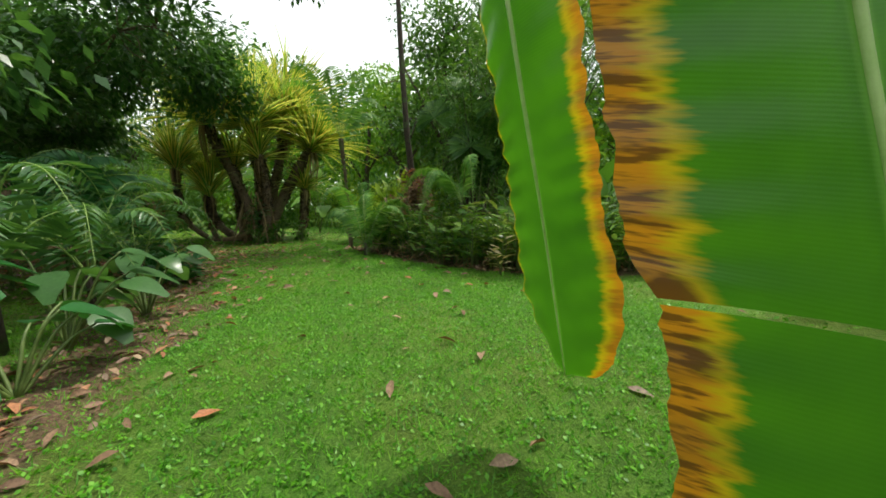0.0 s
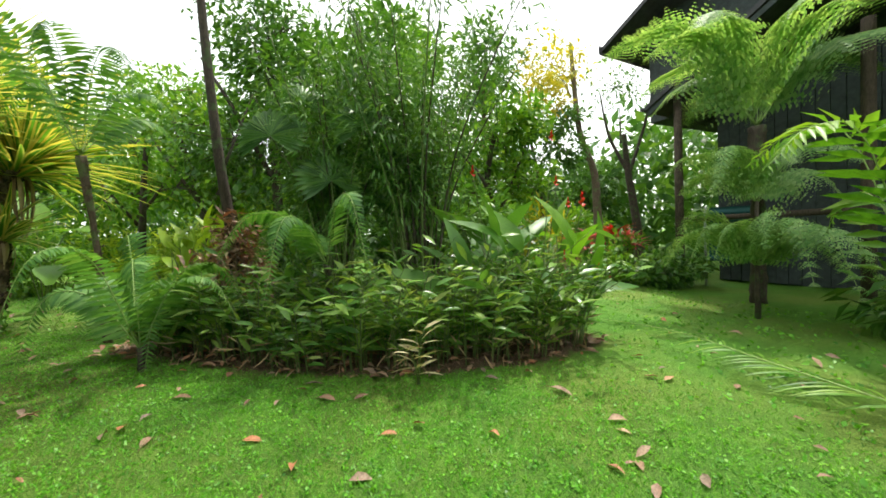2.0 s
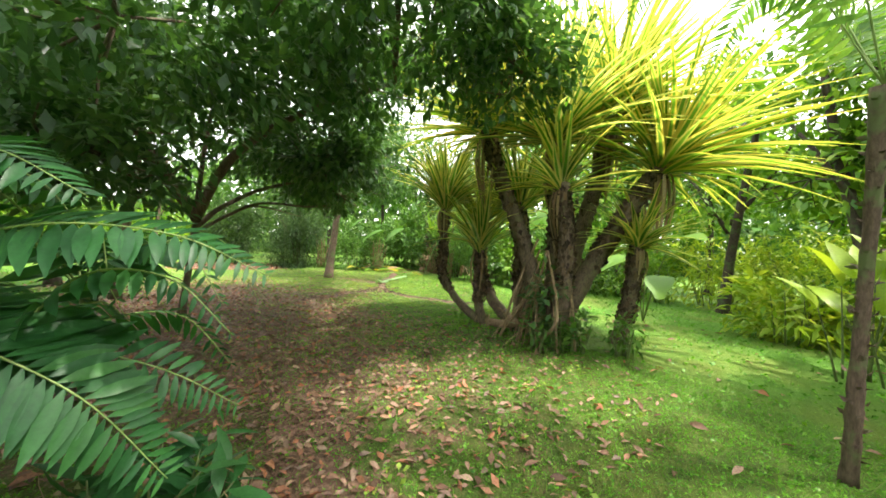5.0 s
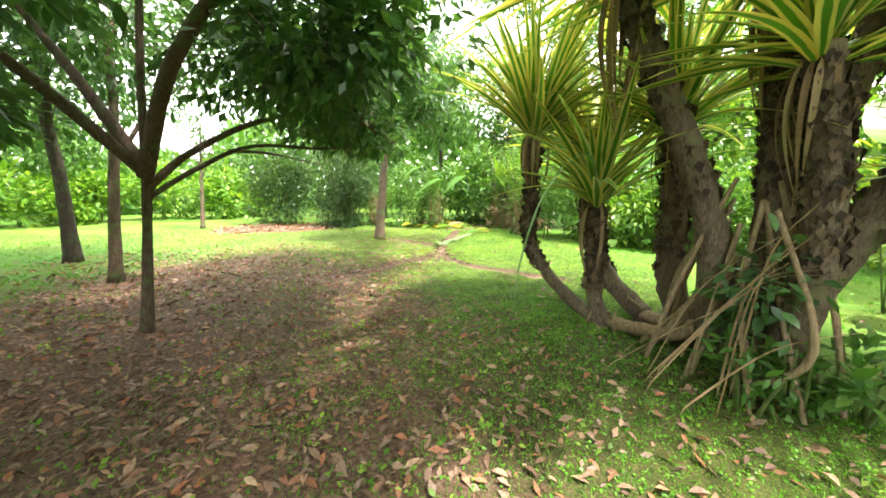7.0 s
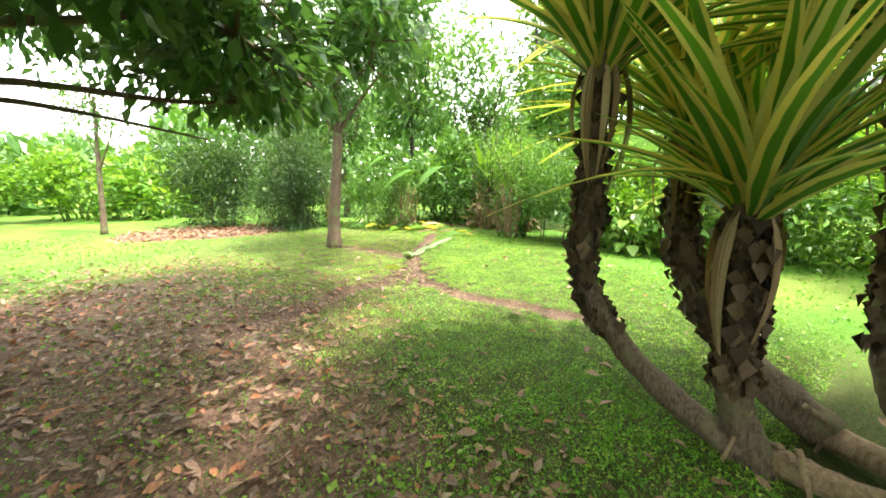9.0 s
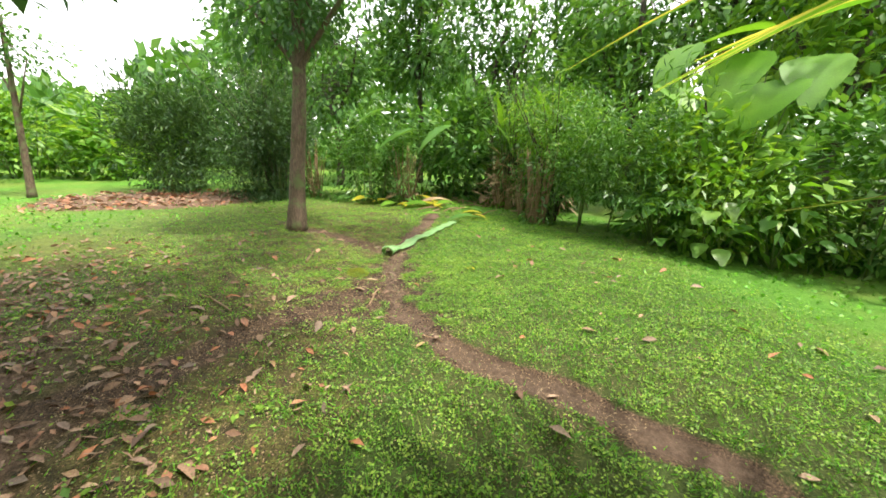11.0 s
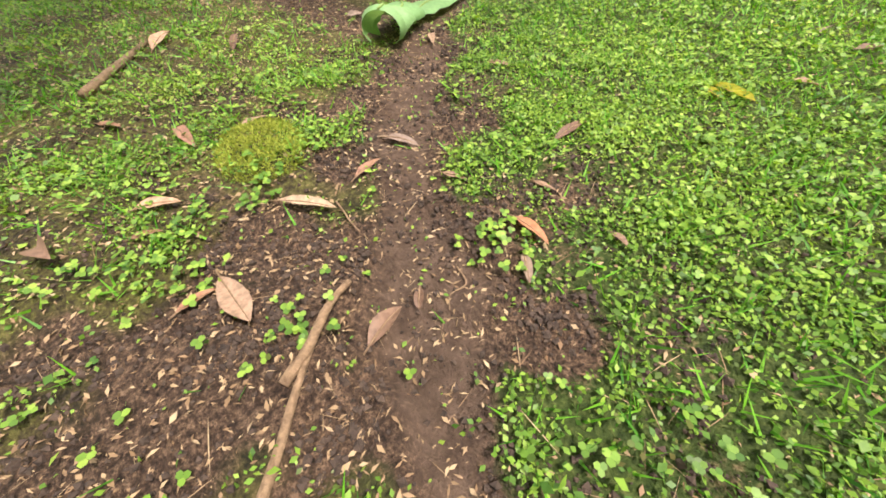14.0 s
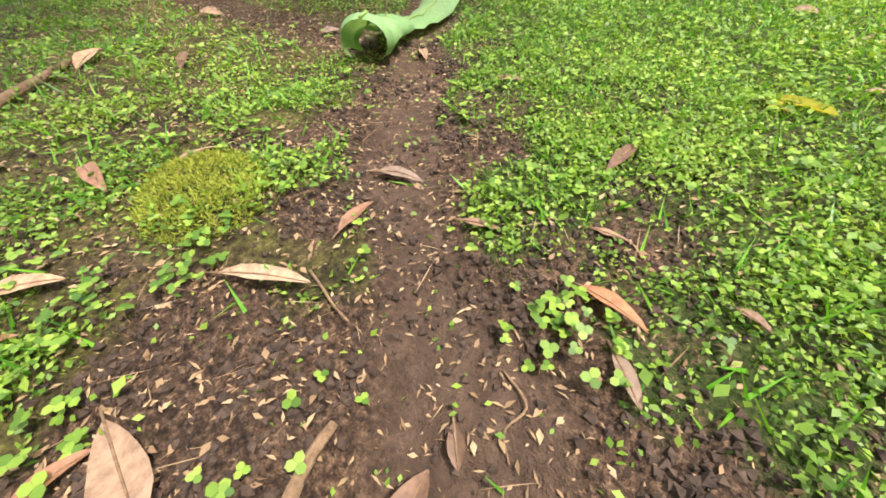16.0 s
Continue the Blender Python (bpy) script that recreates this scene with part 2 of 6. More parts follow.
GROUND = ground_mat()
LAWN = leaf_mat("lawn_blades", [(0.1, (0.03, 0.15, 0.008)), (0.45, (0.11, 0.36, 0.018)), (0.8, (0.17, 0.44, 0.03)), (1.0, (0.30, 0.48, 0.06))], 0.42, 0.35)
CLOVER = leaf_mat("clover", [(0.0, (0.15, 0.11, 0.045)), (0.09, (0.12, 0.13, 0.03)), (0.16, (0.06, 0.16, 0.02)), (0.55, (0.19, 0.35, 0.04)), (0.85, (0.32, 0.48, 0.07)), (1.0, (0.48, 0.50, 0.14))], 0.5, 0.35)
DARK_LEAF = leaf_mat("dark_canopy_leaf", [(0.1, (0.04, 0.105, 0.04)), (0.55, (0.075, 0.175, 0.06)), (1.0, (0.13, 0.25, 0.08))], 0.28, 0.35, (1.5, 1.6, 0.6))
MID_LEAF = leaf_mat("green_leaf", [(0.1, (0.035, 0.11, 0.02)), (0.55, (0.085, 0.22, 0.035)), (1.0, (0.19, 0.34, 0.07))], 0.4, 0.35)
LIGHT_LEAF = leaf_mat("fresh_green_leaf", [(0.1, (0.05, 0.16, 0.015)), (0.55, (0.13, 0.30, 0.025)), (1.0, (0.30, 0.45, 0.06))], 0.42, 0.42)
GINGER_LEAF = leaf_mat("ginger_leaf", [(0.05, (0.04, 0.12, 0.028)), (0.45, (0.12, 0.26, 0.05)), (0.75, (0.27, 0.41, 0.10)), (1.0, (0.52, 0.52, 0.26))], 0.26, 0.35)
# yellow-green leaf, with sunlight also put into its colour for the bright background
SUNNY_LEAF = leaf_mat("sunlit_yellow_green_leaf", [(0.1, (0.14, 0.30, 0.02)), (0.55, (0.30, 0.46, 0.04)), (1.0, (0.50, 0.55, 0.08))], 0.42, 0.45)
# grey-green fern leaf, its colour raised to stand in for light by the house
FERN_LIT = leaf_mat("lit_fern_leaf", [(0.1, (0.12, 0.27, 0.09)), (0.55, (0.25, 0.42, 0.16)), (1.0, (0.42, 0.56, 0.27))], 0.5, 0.5)
FERN_LEAF = leaf_mat("fern_leaf", [(0.1, (0.06, 0.18, 0.045)), (0.55, (0.14, 0.32, 0.075)), (1.0, (0.27, 0.45, 0.13))], 0.5, 0.5)
# fine leaf with the dense bushes' own shade put into its colour
SELF_SHADED_LEAF = leaf_mat("self_shaded_fine_leaf", [(0.1, (0.018, 0.05, 0.016)), (0.55, (0.045, 0.11, 0.03)), (1.0, (0.11, 0.20, 0.06))], 0.45, 0.3)
PINNATE_LEAF = leaf_mat("pinnate_leaf", [(0.1, (0.02, 0.10, 0.03)), (0.55, (0.035, 0.16, 0.04)), (1.0, (0.07, 0.25, 0.05))], 0.4, 0.35)
YELLOW_LEAF = leaf_mat("yellow_leaf", [(0.1, (0.22, 0.26, 0.02)), (0.55, (0.45, 0.42, 0.03)), (1.0, (0.62, 0.50, 0.04))], 0.45, 0.45)
PALE_LEAF = leaf_mat("pale_dying_leaf", [(0.1, (0.35, 0.32, 0.18)), (1.0, (0.60, 0.52, 0.33))], 0.5, 0.3)
RED_PETAL = leaf_mat("red_bract", [(0.1, (0.45, 0.012, 0.012)), (0.6, (0.62, 0.03, 0.015)), (1.0, (0.68, 0.12, 0.03))], 0.4, 0.35, (1.2, 0.7, 0.6))
PINK_PETAL = leaf_mat("pink_bract", [(0.1, (0.50, 0.05, 0.07)), (1.0, (0.65, 0.18, 0.16))], 0.45, 0.35, (1.2, 0.8, 0.8))
STRAP = strap_mat("variegated_strap", (0.08, 0.24, 0.03), (0.72, 0.69, 0.28), 0.22)
STRAP_GOLD = strap_mat("golden_strap", (0.10, 0.25, 0.025), (0.60, 0.55, 0.15), 0.25)
BANANA = banana_mat("banana_blade", 0.09)
BANANA_SICK = banana_mat("scorched_banana_blade", 0.5)
BANANA_FALLEN = leaf_mat("fallen_banana_blade", [(0.1, (0.12, 0.27, 0.09)), (0.6, (0.22, 0.40, 0.16)), (1.0, (0.36, 0.48, 0.22))], 0.5, 0.25, (1.2, 1.2, 0.6), 3.0)
RIB = plain_mat("leaf_rib", (0.16, 0.28, 0.05), (0.30, 0.42, 0.12), 0.5, 14)
PALE_RIB = plain_mat("pale_midrib", (0.30, 0.45, 0.14), (0.42, 0.56, 0.22), 0.45, 20)
DRY = dry_leaf_mat("dry_leaf")
STRAW = leaf_mat("straw", [(0.1, (0.20, 0.12, 0.06)), (0.6, (0.38, 0.27, 0.15)), (1.0, (0.52, 0.42, 0.26))], 0.7, 0.15, (1.1, 0.9, 0.6))
BARK = bark_mat("grey_brown_bark", (0.05, 0.032, 0.02), (0.21, 0.15, 0.10), (0.13, 0.16, 0.06))
BARK_RED = bark_mat("reddish_bark", (0.08, 0.045, 0.025), (0.27, 0.175, 0.11), (0.22, 0.20, 0.12), 12)
BARK_DARK = bark_mat("dark_bark", (0.018, 0.013, 0.010), (0.09, 0.065, 0.045), (0.06, 0.09, 0.03))
BARK_PINE = bark_mat("screw_pine_bark", (0.028, 0.02, 0.013), (0.25, 0.18, 0.115), (0.16, 0.15, 0.07), 14)
SHAG = leaf_mat("shaggy_leaf_base", [(0.1, (0.022, 0.015, 0.010)), (0.6, (0.085, 0.056, 0.034)), (1.0, (0.24, 0.165, 0.095))], 0.8, 0.1, (1.1, 0.8, 0.5))
ROOT = bark_mat("prop_root", (0.14, 0.09, 0.045), (0.42, 0.31, 0.18), None, 8)
CANE = plain_mat("green_cane", (0.05, 0.09, 0.02), (0.16, 0.22, 0.06), 0.5, 10)
TWIG = bark_mat("dry_twig", (0.14, 0.085, 0.045), (0.40, 0.27, 0.15), None, 16)
SOIL = plain_mat("crumbled_soil", (0.018, 0.012, 0.008), (0.09, 0.06, 0.04), 0.95, 40)
ROOF = plain_mat("dark_roof", (0.018, 0.019, 0.021), (0.05, 0.05, 0.055), 0.7, 6)
WALL = plain_mat("dark_timber_wall", (0.02, 0.028, 0.028), (0.05, 0.065, 0.065), 0.8, 7)
POST = bark_mat("timber_post", (0.025, 0.018, 0.012), (0.11, 0.08, 0.055), None, 8)
TEAL = plain_mat("teal_painted_sheet", (0.005, 0.06, 0.065), (0.012, 0.10, 0.10), 0.45, 5, 0.1)
STEEL = plain_mat("galvanised_post", (0.25, 0.27, 0.27), (0.42, 0.44, 0.44), 0.5, 9, 0.6)


# ---- building tools ----
def make_mesh(name, V, faces, mat, uv=None, smooth=True):
    """A mesh from an array of vertices and arrays of faces; uv: one pair a vertex."""
    faces = [np.asarray(f, dtype=np.int64) for f in (faces if isinstance(faces, list) else [faces])]
    loops = np.concatenate([f.ravel() for f in faces])
    sizes = np.concatenate([np.full(len(f), f.shape[1]) for f in faces])
    me = bpy.data.meshes.new(name)
    me.vertices.add(len(V))
    me.vertices.foreach_set("co", np.asarray(V, dtype=np.float32).ravel())
    me.loops.add(len(loops))
    me.loops.foreach_set("vertex_index", loops.astype(np.int32))
    me.polygons.add(len(sizes))
    me.polygons.foreach_set("loop_start", np.concatenate([[0], np.cumsum(sizes)[:-1]]).astype(np.int32))
    if uv is not None:
        lay = me.uv_layers.new(name="UVMap")
        lay.data.foreach_set("uv", np.asarray(uv, dtype=np.float32)[loops].ravel())
    me.update(calc_edges=True)
    me.polygons.foreach_set("use_smooth", np.full(len(sizes), smooth))
    me.materials.append(mat)
    return me


def thing(name, base, label, category, group="", kind=""):
    e = new(name)
    e.empty_display_size = 0.2
    e.location = base
    return tagged(e, label, category, group, kind)


def part(name, geo, mat, parent, label="", smooth=True, kind=""):
    """One mesh object, in world places, under a thing or a part. geo: (V, faces) or (V, faces, uv)."""
    V, F = geo[0], geo[1]
    ob = new(name, make_mesh(name, V, F, mat, geo[2] if len(geo) > 2 else None, smooth))
    ob.parent = parent
    if parent.parent is None:
        ob.matrix_parent_inverse = Matrix.Translation(parent.location).inverted()
    return tagged(ob, label, kind=kind)


def single(name, geo, mat, label, category, group="", kind="", smooth=True):
    """A top-level thing that is one mesh."""
    ob = new(name, make_mesh(name, geo[0], geo[1], mat, geo[2] if len(geo) > 2 else None, smooth))
    return tagged(ob, label, category, group, kind)


def join(geos):
    """Several (V, faces[, uv]) as one."""
    V, F, U, at = [], {}, [], 0
    for g in geos:
        V.append(g[0])
        for f in (g[1] if isinstance(g[1], list) else [g[1]]):
            F.setdefault(f.shape[1], []).append(f + at)
        U.append(g[2] if len(g) > 2 else np.zeros((len(g[0]), 2)))
        at += len(g[0])
    return np.concatenate(V), [np.concatenate(f) for f in F.values()], np.concatenate(U)


def unit(v):
    v = np.asarray(v, dtype=float)
    return v / np.maximum(np.linalg.norm(v, axis=-1, keepdims=True), 1e-9)


def blade(rows=3, width=0.3, droop=0.2, fold=0.2, belly=0.45, tip=0.03, curl=0.0):
    """A leaf along +y, one long, its face up: rows of left, rib and right points."""
    V, U = [], []
    for i in range(rows + 1):
        s = i / rows
        a = s / belly if s < belly else (1 - s) / (1 - belly)
        w = width * 0.5 * max(tip, math.sin(a * math.pi / 2) ** 0.8)
        z = -droop * s * s + curl * math.sin(s * math.pi)
        for k in (-1, 0, 1):
            V.append((k * w, s, z + abs(k) * w * fold))
            U.append((0.5 + k * 0.5, s))
    F = []
    for i in range(rows):
        b = 3 * i
        F += [(b, b + 1, b + 4, b + 3), (b + 1, b + 2, b + 5, b + 4)]
    return np.array(V, dtype=float), np.array(F), np.array(U)


def diamond(width=0.4, droop=0.12, fold=0.25, at=0.45):
    """The cheapest leaf: base, left, rib, right, tip."""
    V = np.array([(0, 0, 0), (-width / 2, at, fold * width / 2), (0, at, -droop * 0.2), (width / 2, at, fold * width / 2), (0, 1, -droop)], dtype=float)
    return V, np.array([(0, 2, 1), (0, 3, 2), (1, 2, 4), (2, 3, 4)]), np.array([(0.5, 0), (0, at), (0.5, at), (1, at), (0.5, 1)])


def scatter(T, P, D, N, L, W=None):
    """Copies of the leaf T at P, along D, face towards N, L long."""
    V, F = T[0], T[1]
    P, Y, L = np.asarray(P, float), unit(D), np.broadcast_to(np.asarray(L, float), (len(P),))
    X = unit(np.cross(Y, np.asarray(N, float)))
    Z = np.cross(X, Y)
    W = L if W is None else np.broadcast_to(np.asarray(W, float), (len(P),))
    out = (P[:, None, :] + V[None, :, 0, None] * (X * W[:, None])[:, None, :] + V[None, :, 1, None] * (Y * L[:, None])[:, None, :]
           + V[None, :, 2, None] * (Z * L[:, None])[:, None, :])
    n = len(V)
    faces = [(f[None] + (np.arange(len(P)) * n)[:, None, None]).reshape(-1, f.shape[1]) for f in (F if isinstance(F, list) else [F])]
    uv = np.tile(T[2], (len(P), 1)) if len(T) > 2 else np.zeros((len(P) * n, 2))
    return out.reshape(-1, 3), faces, uv


def curve_through(points, n=24):
    """A smooth line through a few points (Catmull-Rom)."""
    p = np.asarray(points, float)
    p = np.concatenate([[2 * p[0] - p[1]], p, [2 * p[-1] - p[-2]]])
    out = []
    seg = len(p) - 3
    for i in range(n + 1):
        t = min(i / n * seg, seg - 1e-6)
        k = int(t)
        f = t - k
        a, b, c, d = p[k:k + 4]
        out.append(0.5 * (2 * b + (c - a) * f + (2 * a - 5 * b + 4 * c - d) * f * f + (3 * b - a - 3 * c + d) * f ** 3))
    return np.array(out)


def tube(line, radii, sides=8, rough=0.0, rng=None, flare=0.0):
    """A tapered, slightly uneven tube along a line of points, closed at both ends."""
    line = np.asarray(line, float)
    n = len(line)
    r = np.interp(np.linspace(0, 1, n), np.linspace(0, 1, len(np.atleast_1d(radii))), np.atleast_1d(radii))
    r = r * (1 + flare * np.exp(-np.linspace(0, 1, n) * 14))
    t = unit(np.gradient(line, axis=0))
    ref = np.where(np.abs(t[:, 2:3]) > 0.9, np.array([[1.0, 0, 0]]), np.array([[0, 0, 1.0]]))
    x = unit(np.cross(t, ref))
    for i in range(1, n):
        if np.dot(x[i], x[i - 1]) < 0:
            x[i] = -x[i]
    y = np.cross(t, x)
    a = np.linspace(0, 2 * math.pi, sides, endpoint=False)
    k = np.ones((n, sides))
    if rough and rng is not None:
        k += rough * rng.standard_normal((n, sides))
    V = line[:, None] + r[:, None, None] * k[..., None] * (np.cos(a)[None, :, None] * x[:, None] + np.sin(a)[None, :, None] * y[:, None])
    V = np.concatenate([V.reshape(-1, 3), line[:1], line[-1:]])
    i, j = np.meshgrid(np.arange(n - 1), np.arange(sides), indexing="ij")
    jn = (j + 1) % sides
    F = np.stack([i * sides + j, i * sides + jn, (i + 1) * sides + jn, (i + 1) * sides + j], -1).reshape(-1, 4)
    s = np.arange(sides)
    c = n * sides
    caps = np.concatenate([np.stack([np.full(sides, c), (s + 1) % sides, s], -1),
                           np.stack([np.full(sides, c + 1), (n - 1) * sides + s, (n - 1) * sides + (s + 1) % sides], -1)])
    return V, [F, caps], np.zeros((len(V), 2))


def box(x0, y0, z0, x1, y1, z1, bevel=0.01):
    """A bevelled block."""
    bm = bmesh.new()
    bmesh.ops.create_cube(bm, size=1, matrix=Matrix.Translation(((x0 + x1) / 2, (y0 + y1) / 2, (z0 + z1) / 2)) @ Matrix.Diagonal((x1 - x0, y1 - y0, z1 - z0, 1)))
    if bevel:
        bmesh.ops.bevel(bm, geom=bm.edges[:], offset=bevel, segments=1, affect='EDGES')
    bmesh.ops.triangulate(bm, faces=bm.faces[:])
    V = np.array([v.co[:] for v in bm.verts])
    F = np.array([[v.index for v in f.verts] for f in bm.faces])
    bm.free()
    return V, [F], np.zeros((len(V), 2))


def sphere_dirs(rng, n):
    return unit(rng.standard_normal((n, 3)))


LANCE = blade(3, 0.26, 0.25, 0.25)
LANCE_WIDE = blade(3, 0.42, 0.2, 0.2)
OVAL = diamond(0.48, 0.15)
SLIM = diamond(0.2, 0.2)
SPEAR = diamond(0.3, 0.2, 0.3, 0.4)
HEX = np.array([(0, 0, 0.0), (-0.30, 0.28, 0.05), (-0.30, 0.72, 0.04), (0, 1.0, -0.06), (0.30, 0.72, 0.04), (0.30, 0.28, 0.05)], float)
SLIM_FLAT = (np.array([(0, 0, 0), (-0.1, 0.45, 0.03), (0, 1, -0.15), (0.1, 0.45, 0.03)], float), [np.array([(0, 1, 2, 3)])], np.array([(0.5, 0), (0, 0.45), (0.5, 1), (1, 0.45)]))
SPEAR_FLAT = (SLIM_FLAT[0] * [1.6, 1, 1.3], SLIM_FLAT[1], SLIM_FLAT[2])
FLAT = (np.array([(0, 0, 0), (-0.24, 0.45, 0.05), (0, 1, -0.1), (0.24, 0.45, 0.05)], float), [np.array([(0, 1, 2, 3)])], np.array([(0.5, 0), (0, 0.45), (0.5, 1), (1, 0.45)]))


# ---- ground ----
def wave_field(seed, count, wavelength):
    rng = np.random.default_rng(seed)
    ang, ph = rng.uniform(0, 2 * math.pi, count), rng.uniform(0, 2 * math.pi, count)
    k = 2 * math.pi / (wavelength * rng.uniform(0.6, 1.6, count))
    return lambda x, y: sum(np.sin(k[i] * (x * math.cos(ang[i]) + y * math.sin(ang[i])) + ph[i]) for i in range(count)) / math.sqrt(count)


ROLL, BUMPS, CRUMB, SPECK = wave_field(3, 8, 5.0), wave_field(4, 14, 0.7), wave_field(5, 24, 0.11), wave_field(6, 26, 0.3)
PATHS = [  # the trodden path and its fork: points along it, half width
    (((-10.0, 12.75), (-10.8, 12.5), (-11.9, 12.15), (-12.75, 12.07), (-13.4, 12.28), (-14.2, 12.68), (-15.4, 13.6), (-16.4, 14.6), (-17.6, 15.6)), 0.085),
    (((-13.55, 12.2), (-13.25, 11.5), (-13.3, 10.9), (-12.9, 10.3), (-12.7, 9.4)), 0.12),
    (((-14.6, 12.9), (-15.6, 12.7), (-17.0, 12.2)), 0.10),
]


BARE = [(-13.4, 12.48, 0.22, 0.75), (-13.2, 12.42, 0.2, 0.8), (-13.55, 11.95, 0.25, 0.75), (-13.4, 11.85, 0.24, 0.8), (-13.75, 12.32, 0.2, 0.6)]      # x, y, radius, share


def dist_to(x, y, points):
    d = np.full(np.shape(x), 1e9)
    for (ax, ay), (bx, by) in zip(points[:-1], points[1:]):
        vx, vy = bx - ax, by - ay
        t = np.clip(((x - ax) * vx + (y - ay) * vy) / (vx * vx + vy * vy), 0, 1)
        d = np.minimum(d, np.hypot(x - ax - t * vx, y - ay - t * vy))
    return d


def smooth_step(a, b, x):
    t = np.clip((x - a) / (b - a), 0, 1)
    return t * t * (3 - 2 * t)


def worn(x, y):
    """0 on turf, 1 on bare trodden soil."""
    s = np.zeros(np.shape(x))
    for points, half in PATHS:
        fine = [tuple(p[:2]) for p in curve_through([(*q, 0) for q in points], 40)]
        d = dist_to(x, y, fine) + 0.05 * BUMPS(x, y)
        s = np.maximum(s, (1.0 if half < 0.09 else 0.72) * (1 - smooth_step(half * 0.6, half * 2.8, d)))
        if half < 0.16:
            s = np.maximum(s, np.exp(-(d / 0.8) ** 2) * np.clip(0.58 + 0.6 * SPECK(x, y), 0, 1) * (0.5 + 0.42 * np.exp(-((x + 13.5) ** 2 + (y - 12.15) ** 2) / 0.7)))
    island = 1 - smooth_step(0.0, 0.5, dist_to(x, y, [(-2.2, 9.2), (-0.3, 7.3), (1.1, 6.5), (2.6, 6.0), (3.4, 6.1)]) - 0.35)
    for cx, cy, r, k in BARE:
        s = np.maximum(s, k * np.exp(-(((x - cx) ** 2 + (y - cy) ** 2) / r ** 2) ** 2) * np.clip(0.85 + 0.35 * SPECK(x, y), 0, 1))
    return np.maximum(s, 0.62 * island)


def trodden(x, y):
    """The bare, compacted middle of the path."""
    fine = [tuple(p[:2]) for p in curve_through([(*q, 0) for q in PATHS[0][0]], 40)]
    return 0.85 * (1 - smooth_step(0.06, 0.13, dist_to(x, y, fine) + 0.03 * BUMPS(x, y) + 0.012 * SPECK(x, y)))


def mossy(x, y):
    """The thin, mossy turf on the shaded side of the path."""
    s = (x + 13.4) * -0.55 + (y - 12.3) * -0.84
    olive = 0.5 * (1 - smooth_step(0.9, 3.0, dist_to(x, y, [(-3.4, 7.8), (-5.0, 9.4), (-8.2, 9.6)]) + 0.3 * SPECK(x, y)))
    return np.maximum(olive, smooth_step(-0.15, 0.55, s + 0.15 * BUMPS(x, y)) * np.maximum(near_end(x, y), 0.7 * (1 - smooth_step(4.0, 9.0, dist_to(x, y, ZONE)))))


def littered(x, y):
    """Where the shade tree drops its leaves."""
    d = np.hypot((x + 10.6) / 7.0, (y - 7.2) / 5.1)
    a = 1 - smooth_step(0.35, 1.25, d + 0.08 * ROLL(x, y) + 0.05 * BUMPS(x, y))
    edge = 1 - smooth_step(0.2, 1.1, dist_to(x, y, [(-1.9, 0.6), (-2.5, 2.4), (-3.6, 4.2), (-5.2, 6.3), (-7.0, 7.2)]) + 0.15 * BUMPS(x, y))
    pile = 1 - smooth_step(0.3, 1.3, np.hypot(x + 22.5, (y - 9.5) * 0.7) - 1.0)
    a = a * (1 - 0.85 * smooth_step(-0.6, 0.9, (y - 9.6) - 0.35 * (x + 11.0) * (x > -11.0) + 0.25 * BUMPS(x, y)))
    a = a * (1 - 0.6 * np.exp(-((x + 7.0) ** 2 + (y - 10.3) ** 2) / 3.5))
    return np.maximum(np.maximum(0.78 * a, 0.7 * edge), 0.9 * pile)


def height(x, y):
    near = np.exp(-((x + 13.6) ** 2 + (y - 12.6) ** 2) / 9.0)
    s = worn(x, y)
    return (0.022 * ROLL(x, y) + 0.012 * BUMPS(x, y)) * (1 - 0.8 * near) + (0.004 + 0.006 * s) * near * CRUMB(x, y) - 0.02 * s - 0.022 * trodden(x, y)


def axis(lo, hi, d_lo, d_hi):
    a = np.concatenate([np.arange(lo, d_lo, 0.17), np.arange(d_lo, d_hi, 0.035), np.arange(d_hi, hi, 0.17)])
    far = np.cumsum(0.4 * 1.22 ** np.arange(36))
    far = far[far < 900]
    return np.concatenate([lo - 0.1 - far[::-1], a, hi + 0.1 + far])


gx, gy = np.meshgrid(axis(-26, 9, -15.6, -11.4), axis(-2, 20, 10.6, 14.8), indexing="ij")
gz = height(gx, gy) * np.exp(-np.maximum(np.hypot(gx + 8, gy - 8) - 25, 0) / 20)
nx, ny = gx.shape
ii, jj = np.meshgrid(np.arange(nx - 1), np.arange(ny - 1), indexing="ij")
quads = np.stack([ii * ny + jj, (ii + 1) * ny + jj, (ii + 1) * ny + jj + 1, ii * ny + jj + 1], -1).reshape(-1, 4)
ground_mesh = make_mesh("ground", np.stack([gx, gy, gz], -1).reshape(-1, 3), quads, GROUND)
ZONE = [(-9.8, 10.4), (-11.4, 11.5), (-13.4, 12.4), (-15.2, 13.2)]
START = [(0.4, 0.6), (-0.4, 3.0), (-1.6, 5.4), (-3.4, 6.6), (-6.2, 8.4), (-8.6, 9.8)]


def near_end(x, y):
    return 1 - smooth_step(2.8, 5.2, dist_to(x, y, ZONE))


def near_start(x, y):
    return 1 - smooth_step(2.4, 4.5, dist_to(x, y, START))


for key, f in (("soil", worn), ("litter", littered), ("thatch", lambda x, y: np.maximum(0.8 * near_end(x, y), 0.3 * near_start(x, y) * np.clip(0.5 + 0.9 * SPECK(x, y), 0, 1))), ("trodden", trodden), ("mossy", mossy)):
    ground_mesh.attributes.new(key, 'FLOAT', 'POINT').data.foreach_set("value", f(gx, gy).ravel().astype(np.float32))
